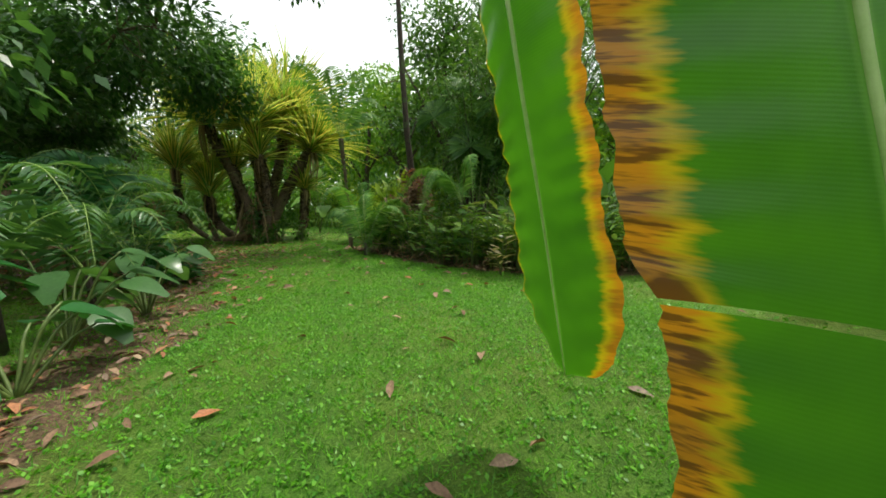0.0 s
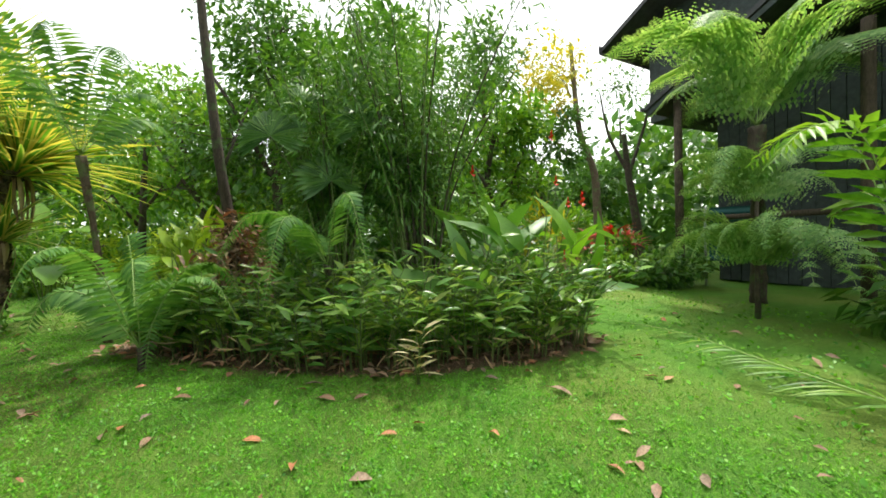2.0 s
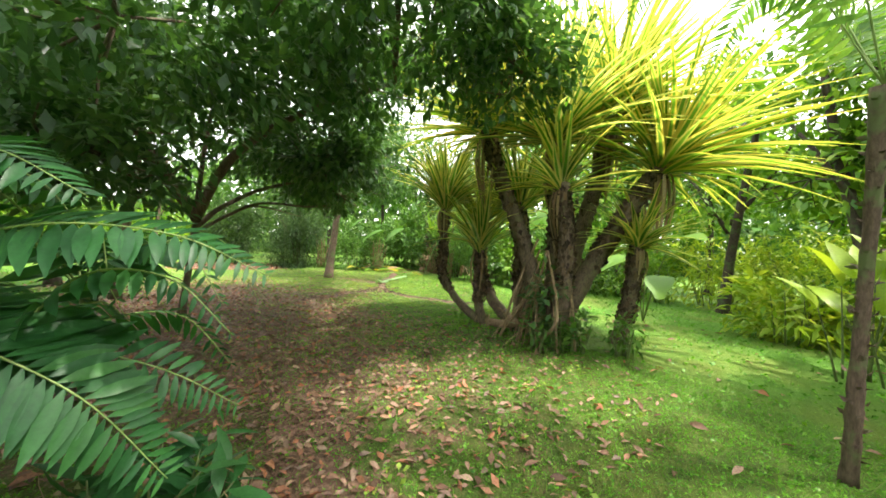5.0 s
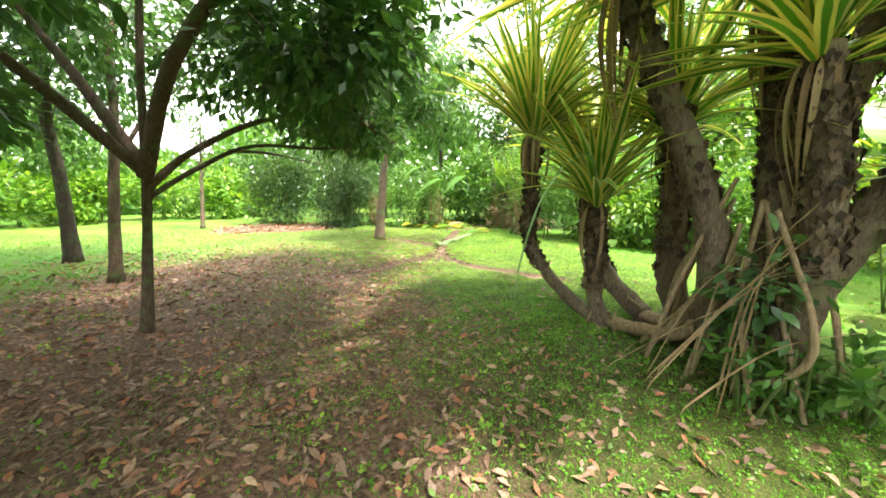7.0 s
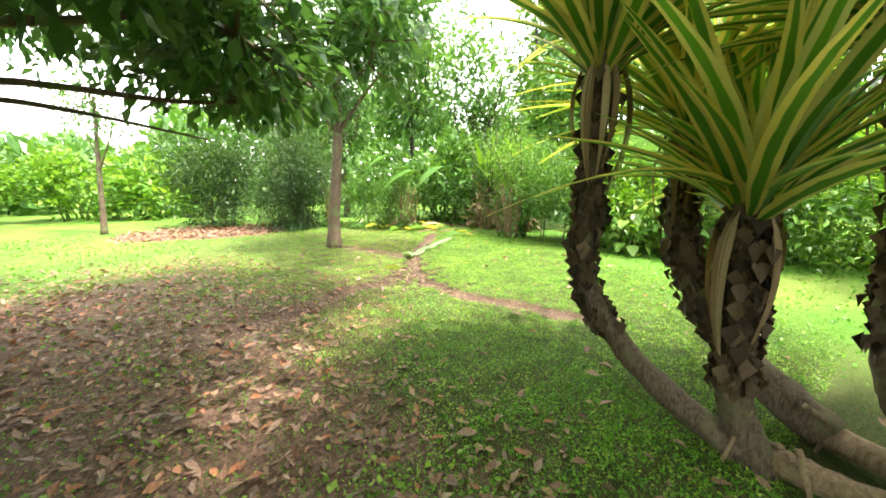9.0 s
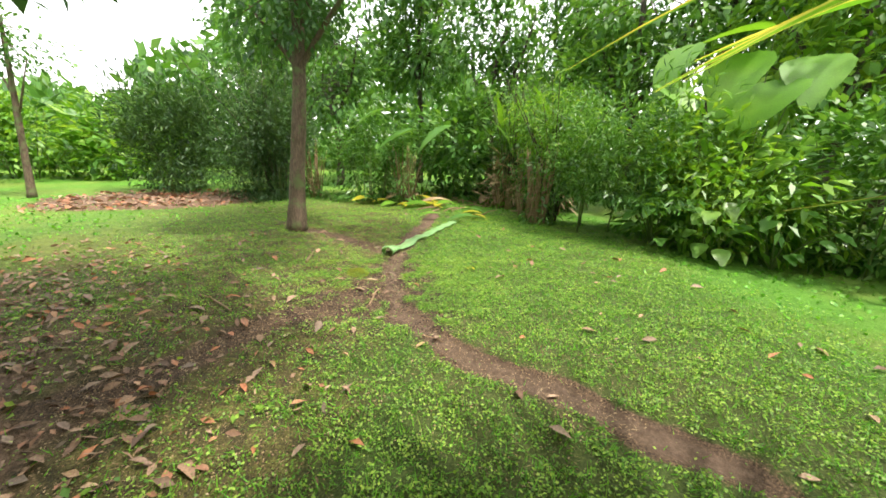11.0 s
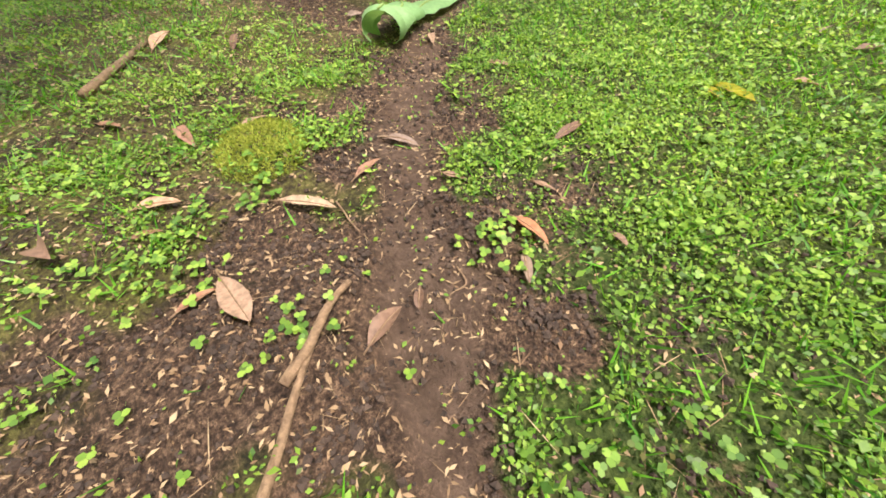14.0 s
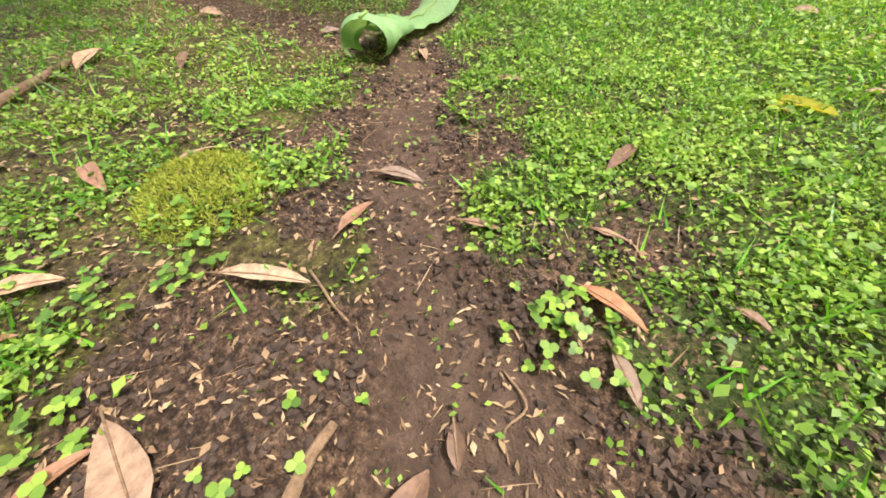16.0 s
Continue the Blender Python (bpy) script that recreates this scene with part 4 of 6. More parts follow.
# ---- shade tree and its neighbours ----
tree("shade_tree", (-11.0, 6.32),
     [([(-11.06, 6.5, 1.75), (-11.15, 6.9, 2.15), (-11.3, 7.6, 2.6), (-11.5, 8.5, 2.95), (-11.0, 9.3, 3.3)], 0.052),
      ([(-11.06, 6.5, 1.65), (-11.2, 7.0, 2.0), (-11.35, 7.7, 2.35), (-11.6, 8.8, 2.4), (-11.9, 9.8, 2.6)], 0.036),
      ([(-11.05, 6.5, 1.9), (-10.4, 6.9, 3.0), (-9.2, 7.6, 3.7), (-7.9, 8.6, 4.2)], 0.09),
      ([(-11.05, 6.5, 2.0), (-11.6, 5.9, 3.1), (-12.4, 5.2, 4.2)], 0.08),
      ([(-11.05, 6.5, 1.95), (-10.5, 5.6, 3.0), (-9.6, 4.6, 3.8)], 0.07),
      # two added limbs that carry the shading crowns over the first lawn
      ([(-7.9, 8.6, 4.2), (-6.4, 7.6, 5.2), (-4.6, 6.2, 5.8), (-2.4, 5.8, 6.0)], 0.05), ([(-6.4, 7.6, 5.2), (-5.2, 5.8, 5.4), (-4.2, 4.7, 5.5)], 0.035),
      ([(-11.4, 7.4, 2.27), (-11.9, 8.0, 2.3), (-12.6, 9.0, 2.2)], 0.025),
      # added high limb towards the shading crowns above the path
      ([(-10.8, 6.8, 4.7), (-11.0, 8.4, 6.0), (-11.4, 10.4, 6.8), (-12.6, 12.4, 7.2)], 0.08)],
     [(-11.03, 6.42, 0.9), (-11.06, 6.5, 1.8), (-11.0, 6.6, 3.2), (-10.8, 6.8, 4.8)], 0.06,
     [((-11.0, 8.6, 3.6), (2.2, 1.9, 0.9), 3864), ((-8.9, 8.0, 4.5), (2.3, 2.0, 1.2), 4704), ((-6.9, 8.6, 4.9), (1.8, 1.6, 1.3), 3864), ((-10.2, 5.2, 4.3), (2.4, 2.0, 1.2), 3864),
      ((-12.6, 5.6, 4.6), (2.2, 2.0, 1.3), 3024), ((-8.0, 5.4, 3.8), (1.9, 1.8, 1.4), 3864), ((-10.0, 7.0, 6.0), (3.4, 3.0, 1.4), 4704), ((-11.9, 9.3, 2.9), (1.4, 1.0, 0.7), 1260),
      ((-8.3, 5.2, 2.5), (1.4, 1.1, 0.8), 1848), ((-9.6, 8.3, 3.2), (1.4, 1.1, 0.6), 1848), ((-10.6, 4.4, 2.8), (1.6, 1.2, 0.9), 1848), ((-6.3, 6.6, 4.6), (1.6, 1.5, 1.2), 2520), ((-6.4, 9.6, 4.4), (1.0, 0.9, 0.9), 1512),
      ((-13.2, 8.2, 3.9), (1.8, 1.7, 1.1), 2184), ((-10.8, 9.1, 2.75), (0.9, 0.6, 0.55), 436), ((-11.6, 10.6, 3.4), (1.2, 0.9, 0.7), 1100),
      # added crowns, mostly out of view, placed to cast shade on lawn and path
      ((-4.2, 4.7, 5.5), (2.1, 1.8, 0.9), 3000), ((-2.3, 5.9, 6.0), (1.7, 1.5, 0.8), 1900), ((-4.6, 6.9, 6.2), (1.8, 1.3, 0.7), 1700),
      ((-11.6, 11.5, 7.0), (1.7, 1.2, 0.5), 1700), ((-13.4, 12.8, 7.2), (1.6, 1.1, 0.5), 1500), ((-12.8, 10.2, 6.4), (1.8, 1.4, 0.6), 1700), ((-13.8, 15.0, 7.2), (1.3, 1.0, 0.5), 1000), ((-3.2, 8.2, 6.9), (1.5, 1.1, 0.5), 1500), ((-10.7, 12.0, 6.9), (1.2, 1.0, 0.5), 900)],
     FLAT, 0.175, DARK_LEAF, BARK, "spreading shade tree with dense dark foliage, low limbs and added high shading crowns", 41)
tree("garden_tree", (-14.5, 5.45), [([(-14.5, 5.6, 2.0), (-15.0, 6.2, 3.2), (-15.8, 6.8, 4.0)], 0.05)], [(-14.52, 5.6, 1.6), (-14.57, 5.78, 3.3), (-14.7, 5.8, 4.6)], 0.1,
     [((-14.9, 5.9, 4.8), (2.2, 2.0, 1.3), 2600)], OVAL, 0.17, DARK_LEAF, BARK, "slim garden tree with a dark leafy crown", 43, "young trees")
tree("garden_tree", (-17.2, 12.0), [([(-17.1, 12.2, 2.9), (-16.6, 12.7, 3.8), (-16.0, 13.2, 4.6)], 0.06), ([(-17.1, 12.2, 3.0), (-17.7, 11.6, 4.0)], 0.05)],
     [(-17.17, 12.1, 1.2), (-17.12, 12.22, 2.6), (-17.1, 12.3, 4.2), (-17.0, 12.4, 6.0)], 0.15,
     [((-17.1, 12.2, 4.4), (1.7, 1.7, 1.5), 3000), ((-16.6, 12.6, 6.4), (2.0, 2.0, 1.4), 2600)], OVAL, 0.17, DARK_LEAF, BARK, "straight-trunked tree with mossy brown bark on the lawn", 44, "young trees")
tree("garden_tree", (-24.0, 6.7), [([(-24.0, 6.9, 2.2), (-23.4, 7.4, 3.4)], 0.03), ([(-24.0, 6.9, 2.4), (-24.6, 6.5, 3.6)], 0.03)],
     [(-24.0, 6.8, 1.5), (-24.02, 6.9, 3.0), (-24.0, 7.0, 4.4)], 0.08, [((-24.0, 6.9, 4.2), (1.3, 1.3, 1.5), 900)], OVAL, 0.16, MID_LEAF, BARK, "thin young tree on the sunlit lawn", 45, "young trees")

# ---- tree fern in front of the island bed ----
fern("tree_fern", (-2.93, 9.75), 2.98, 8, 1.8, 0.36, "slim tree fern with a dark scaly trunk and feathery fronds", 51, 46, PINNA_FAR, FERN_LEAF, 0.047, 0.95, (0, 360), BARK, "tree ferns", 0.5, "tree fern", (0.0, -0.45))
fern("tree_fern", (8.2, 6.0), 3.4, 13, 2.7, 0.75, "large tree fern beside the house", 52, 34, PINNA, FERN_LIT, 0.11, 0.8, (0, 360), BARK_DARK, "tree ferns", 0.15, "tree fern")
fern("ground_fern", (-1.85, 7.6), 0.3, 7, 1.25, 0.27, "pale green feathery fern with arching fronds", 53, 50, PINNA_FINE, FERN_LEAF, 0, 1.1, (120, 420), None, "ferns", 0.6)
fern("ground_fern", (-1.5, 8.6), 0.3, 6, 1.3, 0.34, "pale green feathery fern with arching fronds", 54, 50, PINNA_FINE, FERN_LEAF, 0, 0.8, (90, 360), None, "ferns", 0.6)
fern("ground_fern", (0.35, 7.4), 1.2, 5, 1.7, 0.27, "leaning fern with one long pale frond over the bed", 55, 56, PINNA_FINE, FERN_LEAF, 0.03, 0.6, (90, 330), None, "ferns", 0.5)
fern("ground_fern", (6.75, 5.35), 0.85, 16, 1.35, 0.48, "big soft fern at the lawn's edge", 56, 20, PINNA, FERN_LIT, 0, 0.7, (0, 360), None, "ferns", 0.5)
fern("ground_fern", (7.3, 5.6), 1.9, 8, 1.5, 0.5, "big soft fern at the lawn's edge", 57, 24, PINNA, FERN_LIT, 0, 0.6, (0, 360), None, "ferns", 0.35)
fern("young_palm", (5.3, 3.45), 1.0, 7, 1.35, 0.5, "young palm with narrow bright leaflets", 58, 18, SLIM, LIGHT_LEAF, 0.04, 1.25, (0, 360), CANE, "", 0.35, "palm", (0, 0), 50.0)
fallen = thing("fallen_palm_frond", (4.05, 4.2, float(height(4.05, 4.2))), "fallen green palm frond lying on the lawn", "palm frond")
rib, lf = frond_geo(np.random.default_rng(59), [(3.95, 3.0, 0.12), (4.0, 3.9, 0.2), (4.15, 5.0, 0.26), (4.3, 6.4, 0.14)], 34, 0.5, blade(4, 0.07, 0.25, 0.5, 0.4), 0.03, 46, 0.0)
part("leaflets", lf, LIGHT_LEAF, fallen, kind="stuff")
part("rib", rib, RIB, fallen)


# ---- island bed ----
def ginger(base, r, canes, h, seed, size=0.26, mat=GINGER_LEAF, label="dense ginger clump with lance-shaped leaves and dry lower stalks", name="ginger_plant", group="island bed"):
    rng = np.random.default_rng(seed)
    g = float(height(base[0], base[1]))
    e = thing(name, (base[0], base[1], g), label, "ginger", group)
    tubes, P, D, N = [], [], [], []
    for i in range(canes):
        a = rng.uniform(0, 2 * math.pi)
        q = math.sqrt(rng.uniform(0, 1)) * r
        foot = np.array([base[0] + math.cos(a) * q, base[1] + math.sin(a) * q, g - 0.03])
        b = a + rng.normal(0, 0.6)
        H = h * rng.uniform(0.55, 1.15) * (1.1 - 0.35 * q / r)
        lean = H * rng.uniform(0.15, 0.65)
        out = np.array([math.cos(b), math.sin(b), 0])
        line = curve_through([foot, foot + out * lean * 0.25 + np.array([0, 0, H * 0.6]), foot + out * lean + np.array([0, 0, H])], 8)
        tubes.append(tube(line, [0.009, 0.004], 4))
        t = unit(np.gradient(line, axis=0))
        for k, s in enumerate(np.linspace(0.28, 1.0, 9)):
            j = min(int(s * 8), 8)
            sd = unit(np.cross(t[j], [0.1, 0.2, 1.0])) * (1 if k % 2 else -1)
            P.append(line[j])
            D.append(sd * 0.9 + t[j] * 0.7 + rng.standard_normal(3) * 0.25 + np.array([0, 0, -0.1]))
            N.append(np.array([0, 0, 1.0]) + rng.standard_normal(3) * 0.35)
    part("cane_mass", join(tubes), CANE, e, kind="stuff")
    n = len(P)
    part("leaf_mass", scatter(LANCE, P, D, N, size * rng.uniform(0.7, 1.3, n)), mat, e, kind="stuff")
    m = int(canes * 1.1)
    a, q = rng.uniform(0, 2 * math.pi, m), r * (0.75 + 0.4 * rng.random(m))
    foot = np.stack([base[0] + np.cos(a) * q, base[1] + np.sin(a) * q, np.full(m, g + 0.02) + rng.uniform(0, 0.35, m)], -1)
    part("dry_stalk_mass", scatter(blade(3, 0.1, 0.4, 0.3), foot, np.stack([np.cos(a) * 0.6, np.sin(a) * 0.6, rng.uniform(-0.9, 0.9, m)], -1), rng.standard_normal((m, 3)), rng.uniform(0.10, 0.26, m)), STRAW, e, kind="stuff")
    return e


for i, (x, y, r, h) in enumerate(((-1.75, 8.75, 0.5, 0.85), (-1.15, 8.1, 0.5, 0.95), (-0.5, 7.6, 0.5, 1.0), (0.1, 7.05, 0.5, 1.0), (0.75, 6.75, 0.5, 1.05), (1.35, 6.4, 0.5, 1.05),
                                  (2.0, 6.25, 0.5, 1.1), (2.6, 6.05, 0.5, 1.15), (3.2, 6.1, 0.45, 1.1), (-0.6, 8.6, 0.6, 1.2), (0.5, 7.8, 0.6, 1.3), (1.7, 7.2, 0.6, 1.3), (2.7, 6.9, 0.6, 1.3), (3.5, 6.8, 0.5, 1.2))):
    ginger((x, y), r, 44, h * (1.04 + 0.1 * (i % 3)), 400 + i, (0.23, 0.28, 0.2)[i % 3])
ginger((1.02, 5.72), 0.06, 2, 0.75, 420, 0.24, PALE_LEAF, "pale withering ginger shoot at the bed's edge", "withered_shoot", "")


def cane_thicket(base, canes, h, spread, leaf, mat, label, seed, count=4000, name="bamboo", category="bamboo"):
    """Many thin canes fanning from one foot, with fine leaves on their upper halves."""
    rng = np.random.default_rng(seed)
    g = float(height(base[0], base[1]))
    e = thing(name, (base[0], base[1], g), label, category)
    P, D = [], []
    for i in range(canes):
        a = rng.uniform(0, 2 * math.pi)
        f = rng.uniform(0.1, 1.0)
        out = np.array([math.cos(a), math.sin(a), 0]) * spread * f
        H = h * rng.uniform(0.75, 1.1)
        foot = np.array([base[0], base[1], g - 0.04]) + out * 0.12
        line = curve_through([foot, foot + out * 0.25 + np.array([0, 0, H * 0.5]), foot + out + np.array([0, 0, H])], 16)
        part("cane", tube(line, [0.022, 0.016, 0.006], 6), BARK_DARK if i % 3 else CANE, e)
        k = count // canes
        s = rng.uniform(0.38, 1.0, k) ** 0.8
        j = np.minimum((s * 16).astype(int), 16)
        o = sphere_dirs(rng, k)
        P.append(line[j] + o * rng.uniform(0.03, 0.5, (k, 1)))
        D.append(o + np.array([0, 0, -0.35]))
    P, D = np.concatenate(P), np.concatenate(D)
    part("foliage", scatter(SLIM_FLAT if leaf < 0.2 else FLAT, P, D, rng.standard_normal(P.shape) * 0.5 + [0, 0, 1], leaf * rng.uniform(0.6, 1.3, len(P))), mat, e, kind="stuff")
    return e


cane_thicket((2.0, 8.2), 40, 5.6, 2.3, 0.16, MID_LEAF, "dark thicket of fine-leaved bamboo canes behind the bed", 61, 10500)
cane_thicket((0.7, 8.8), 22, 4.6, 1.4, 0.17, MID_LEAF, "dark thicket of fine-leaved bamboo canes behind the bed", 62, 6500)
tree("slender_tree", (-1.0, 9.75), [([(-1.1, 9.65, 3.0), (-0.6, 9.9, 4.4)], 0.03)], [(-1.05, 9.7, 1.5), (-1.2, 9.6, 3.4), (-1.3, 9.55, 5.7), (-1.35, 9.5, 8.0)], 0.1,
     [((-1.3, 9.5, 8.2), (1.6, 1.6, 1.0), 900)], OVAL, 0.2, MID_LEAF, BARK_DARK, "slender dark tree trunk hung with dead leaves", 63)
bush("dead_leaf_heap", (-1.15, 9.5), (0.75, 0.6, 0.95), 2200, SPEAR, 0.2, DRY, "heap of dead brown fronds hanging round the slender trunk", 64, 14, 14, "", 0.5, TWIG, "dead foliage")


def palmate(name, base, stems, label, seed, mat=MID_LEAF):
    """A fan palm: pleated round fans on long stalks; stems: (tip place, facing, size)."""
    rng = np.random.default_rng(seed)
    g = float(height(base[0], base[1]))
    e = thing(name, (base[0], base[1], g), label, "fan palm")
    for tip, facing, size in stems:
        tip, fc = np.asarray(tip, float), unit(facing)
        part("stalk", tube(curve_through([(base[0], base[1], g - 0.03), ((base[0] + tip[0]) / 2, (base[1] + tip[1]) / 2, tip[2] * 0.7), tip], 12), [0.016, 0.01], 6), CANE, e)
        x = unit(np.cross(fc, [0, 0, 1.0]))
        y = np.cross(x, fc)
        a = np.linspace(-2.2, 2.2, 27)
        D = np.sin(a)[:, None] * x + np.cos(a)[:, None] * y
        part("fan", scatter(blade(4, 0.16, 0.12, 0.7, 0.7), np.tile(tip, (27, 1)), D, np.tile(fc, (27, 1)), size * rng.uniform(0.92, 1.05, 27)), mat, e)
    return e


palmate("fan_palm", (0.6, 8.3), [((0.55, 8.1, 2.5), (0.2, -1, 0.5), 0.6), ((1.1, 8.05, 3.4), (-0.3, -1, 0.3), 0.62), ((-0.3, 8.3, 3.2), (-0.4, -1, 0.4), 0.6), ((0.2, 8.7, 3.9), (0.1, -1, 0.6), 0.6),
                                  ((1.3, 8.5, 2.2), (0.5, -1, 0.6), 0.5)], "fan palm with round pleated leaves in the bed", 65)


def paddle_plant(name, base, leaves, label, seed, mat=MID_LEAF, group="", category="heliconia", width=0.3):
    """Upright stalks with broad paddle leaves; leaves: (lean x, lean y, height, blade length)."""
    rng = np.random.default_rng(seed)
    g = float(height(base[0], base[1]))
    e = thing(name, (base[0], base[1], g), label, category, group)
    P = blade(8, width, 0.7, 0.25, 0.4, 0.05)
    for lx, ly, h, L in leaves:
        foot = np.array([base[0], base[1], g - 0.03]) + np.array([rng.normal(0, 0.12), rng.normal(0, 0.12), 0])
        neck = foot + np.array([lx * 0.5, ly * 0.5, h * 0.62])
        part("stalk", tube(curve_through([foot, foot * 0.5 + neck * 0.5 + np.array([0, 0, 0.05]), neck], 8), [0.018, 0.008], 6), CANE, e)
        d = np.array([lx * 0.6, ly * 0.6, h * 0.5])
        part("leaf", scatter(P, [neck], [d], [[lx * 0.2 + rng.normal(0, 0.8), ly * 0.2 + rng.normal(-0.4, 0.7), 0.8]], L), mat, e)
    return e


rng = np.random.default_rng(66)
for i, (x, y, n) in enumerate(((3.0, 6.7, 16), (3.6, 6.5, 12), (2.5, 7.1, 12))):
    paddle_plant("red_ginger", (x, y), [(rng.normal(0, 0.85), rng.normal(0, 0.85), rng.uniform(0.9, 2.5), rng.uniform(0.5, 0.85)) for k in range(n)],
                 "red ginger with broad glossy paddle leaves", 500 + i, LIGHT_LEAF if i == 1 else MID_LEAF, "red gingers", "ginger", 0.32)


def flower(at, foot, size, label, seed, mat=RED_PETAL, name="ginger_flower"):
    """A spike of pointed bracts on a stalk."""
    rng = np.random.default_rng(seed)
    a = np.asarray(at, float)
    f = np.array([foot[0], foot[1], float(height(foot[0], foot[1])) - 0.02])
    e = thing(name, tuple(f), label, "flower", "red flowers")
    part("stalk", tube(curve_through([f, (f + a) / 2 + np.array([0, 0, 0.1]), a], 10), [0.009, 0.006], 5), CANE, e)
    n = 46
    k = np.linspace(0, 1, n)
    g = k * 15.0
    D = np.stack([np.cos(g), np.sin(g), 0.5 + k * 1.6], -1)
    part("bracts", scatter(diamond(0.5, -0.1, 0.4), a + np.stack([np.zeros(n), np.zeros(n), k * size], -1), D, -D + [0, 0, 1.5], size * 0.42 * (1.1 - 0.6 * k)), mat, e)


for i, (p, s) in enumerate((((2.46, 6.9, 2.42), 0.16), ((3.42, 6.25, 2.85), 0.15), ((3.46, 6.23, 2.2), 0.14), ((3.75, 6.03, 1.88), 0.2), ((3.59, 6.14, 1.88), 0.14), ((3.53, 6.18, 1.12), 0.14), ((4.04, 5.84, 0.75), 0.12), ((3.9, 5.9, 0.95), 0.12))):
    flower(p, (p[0] * 0.5 + 1.6, p[1] * 0.5 + 3.4), s, "red cone-shaped ginger flower", 520 + i)
flower((-1.07, 10.0, 1.75), (-1.0, 10.0), 0.24, "red star-shaped flower spike", 540, RED_PETAL)
flower((-0.95, 9.6, 1.6), (-0.9, 9.6), 0.18, "red star-shaped flower spike", 541, RED_PETAL)

# ---- plants along the shady edge ----
for i, (x, y, z, n, reach, lf) in enumerate(((-5.55, 5.0, 1.0, 8, 1.0, 0.26), (-5.0, 4.3, 0.9, 8, 1.0, 0.26), (-6.3, 5.3, 1.3, 7, 1.1, 0.28), (-4.1, 3.2, 0.8, 7, 0.9, 0.24), (-6.0, 4.2, 1.5, 8, 1.2, 0.28))):
    fern("pinnate_shrub", (x, y), z, n, reach, lf, "shrub with broad dark green pinnate leaves", 70 + i, 20, LANCE, PINNATE_LEAF, 0.02, 0.55, (0, 360), CANE, "edge shrubs", 0.5, "shrub", (0, 0), 64.0)
NARROW = blade(4, 0.22, 0.18, 0.2, 0.45, 0.05)
hangers = thing("pinnate_shrub", (-5.75, 4.7, float(height(-5.75, 4.7))), "shrub with large hanging pinnate leaves over the litter", "shrub", "edge shrubs")
rg = np.random.default_rng(77)
part("stem", tube(curve_through([(-5.75, 4.7, -0.05), (-5.7, 4.75, 0.8), (-5.6, 4.8, 1.7)], 12), [0.03, 0.02], 7), CANE, hangers)
for pts, pairs, lf, nrm in (([(-5.65, 4.75, 1.35), (-5.3, 5.0, 1.3), (-5.1, 5.35, 1.05), (-4.98, 5.62, 0.68)], 34, 0.44, (0.75, 0.1, 0.7)),
                            ([(-5.65, 4.75, 1.5), (-5.3, 5.15, 1.72), (-5.05, 5.6, 1.72), (-4.85, 5.95, 1.55)], 30, 0.36, (0.5, -0.2, 1.0)),
                            ([(-5.65, 4.75, 1.6), (-5.45, 4.9, 1.95), (-5.2, 5.1, 2.0), (-5.0, 5.35, 1.85)], 27, 0.36, (0.5, -0.1, 0.9)),
                            ([(-5.65, 4.75, 1.3), (-5.5, 5.1, 1.25), (-5.35, 5.6, 1.05), (-5.25, 5.95, 0.8)], 28, 0.34, (0.7, 0.0, 0.8)),
                            ([(-5.65, 4.75, 1.2), (-5.3, 4.75, 1.1), (-4.95, 4.85, 0.9), (-4.75, 4.95, 0.6)], 26, 0.3, (0.5, 0.4, 0.8))):
    rib, lf_geo = frond_geo(rg, pts, pairs, lf, NARROW, 0.12, 68, 0.1, 0.35, nrm, 0.007)
    f = part("frond", lf_geo, PINNATE_LEAF, hangers, kind="stuff")
    part("rib", rib, RIB, f)
for i, (x, y, z) in enumerate(((-3.5, 3.1, 0.5), (-4.2, 4.4, 0.35), (-3.3, 2.2, 0.7))):
    fern("edge_fern", (x, y), z, 8, 1.2, 0.3, "grey-green fern with long fronds at the shady edge", 80 + i, 22, SLIM, DARK_LEAF, 0, 0.8, (0, 360), None, "edge ferns", 0.5)
for i, (x, y, h) in enumerate(((-4.75, 5.15, 0.5), (-4.2, 4.75, 0.45), (-5.4, 5.6, 0.5))):
    ginger((x, y), 0.35, 26, h, 430 + i, 0.24, PINNATE_LEAF, "low dark lance-leaved herb under the shrubs", "edge_herb", "edge herbs")


def broad_leaved(name, base, leaves, label, seed, mat=MID_LEAF, group="", category="philodendron"):
    """Large heart-shaped leaves on arching stalks; leaves: (place of the leaf's neck, way it points, size)."""
    g = float(height(base[0], base[1]))
    e = thing(name, (base[0], base[1], g), label, category, group)
    heart = blade(6, 0.78, 0.3, 0.18, 0.28, 0.25)
    for neck, way, size in leaves:
        nk = np.asarray(neck, float)
        part("stalk", tube(curve_through([(base[0], base[1], g - 0.03), (base[0] * 0.4 + nk[0] * 0.6, base[1] * 0.4 + nk[1] * 0.6, nk[2] * 0.75), nk], 10), [0.014, 0.008], 6), CANE, e)
        part("leaf", scatter(heart, [nk], [way], [[way[0] * 0.3, way[1] * 0.3 - 0.2, 1.0]], size), mat, e)
    return e


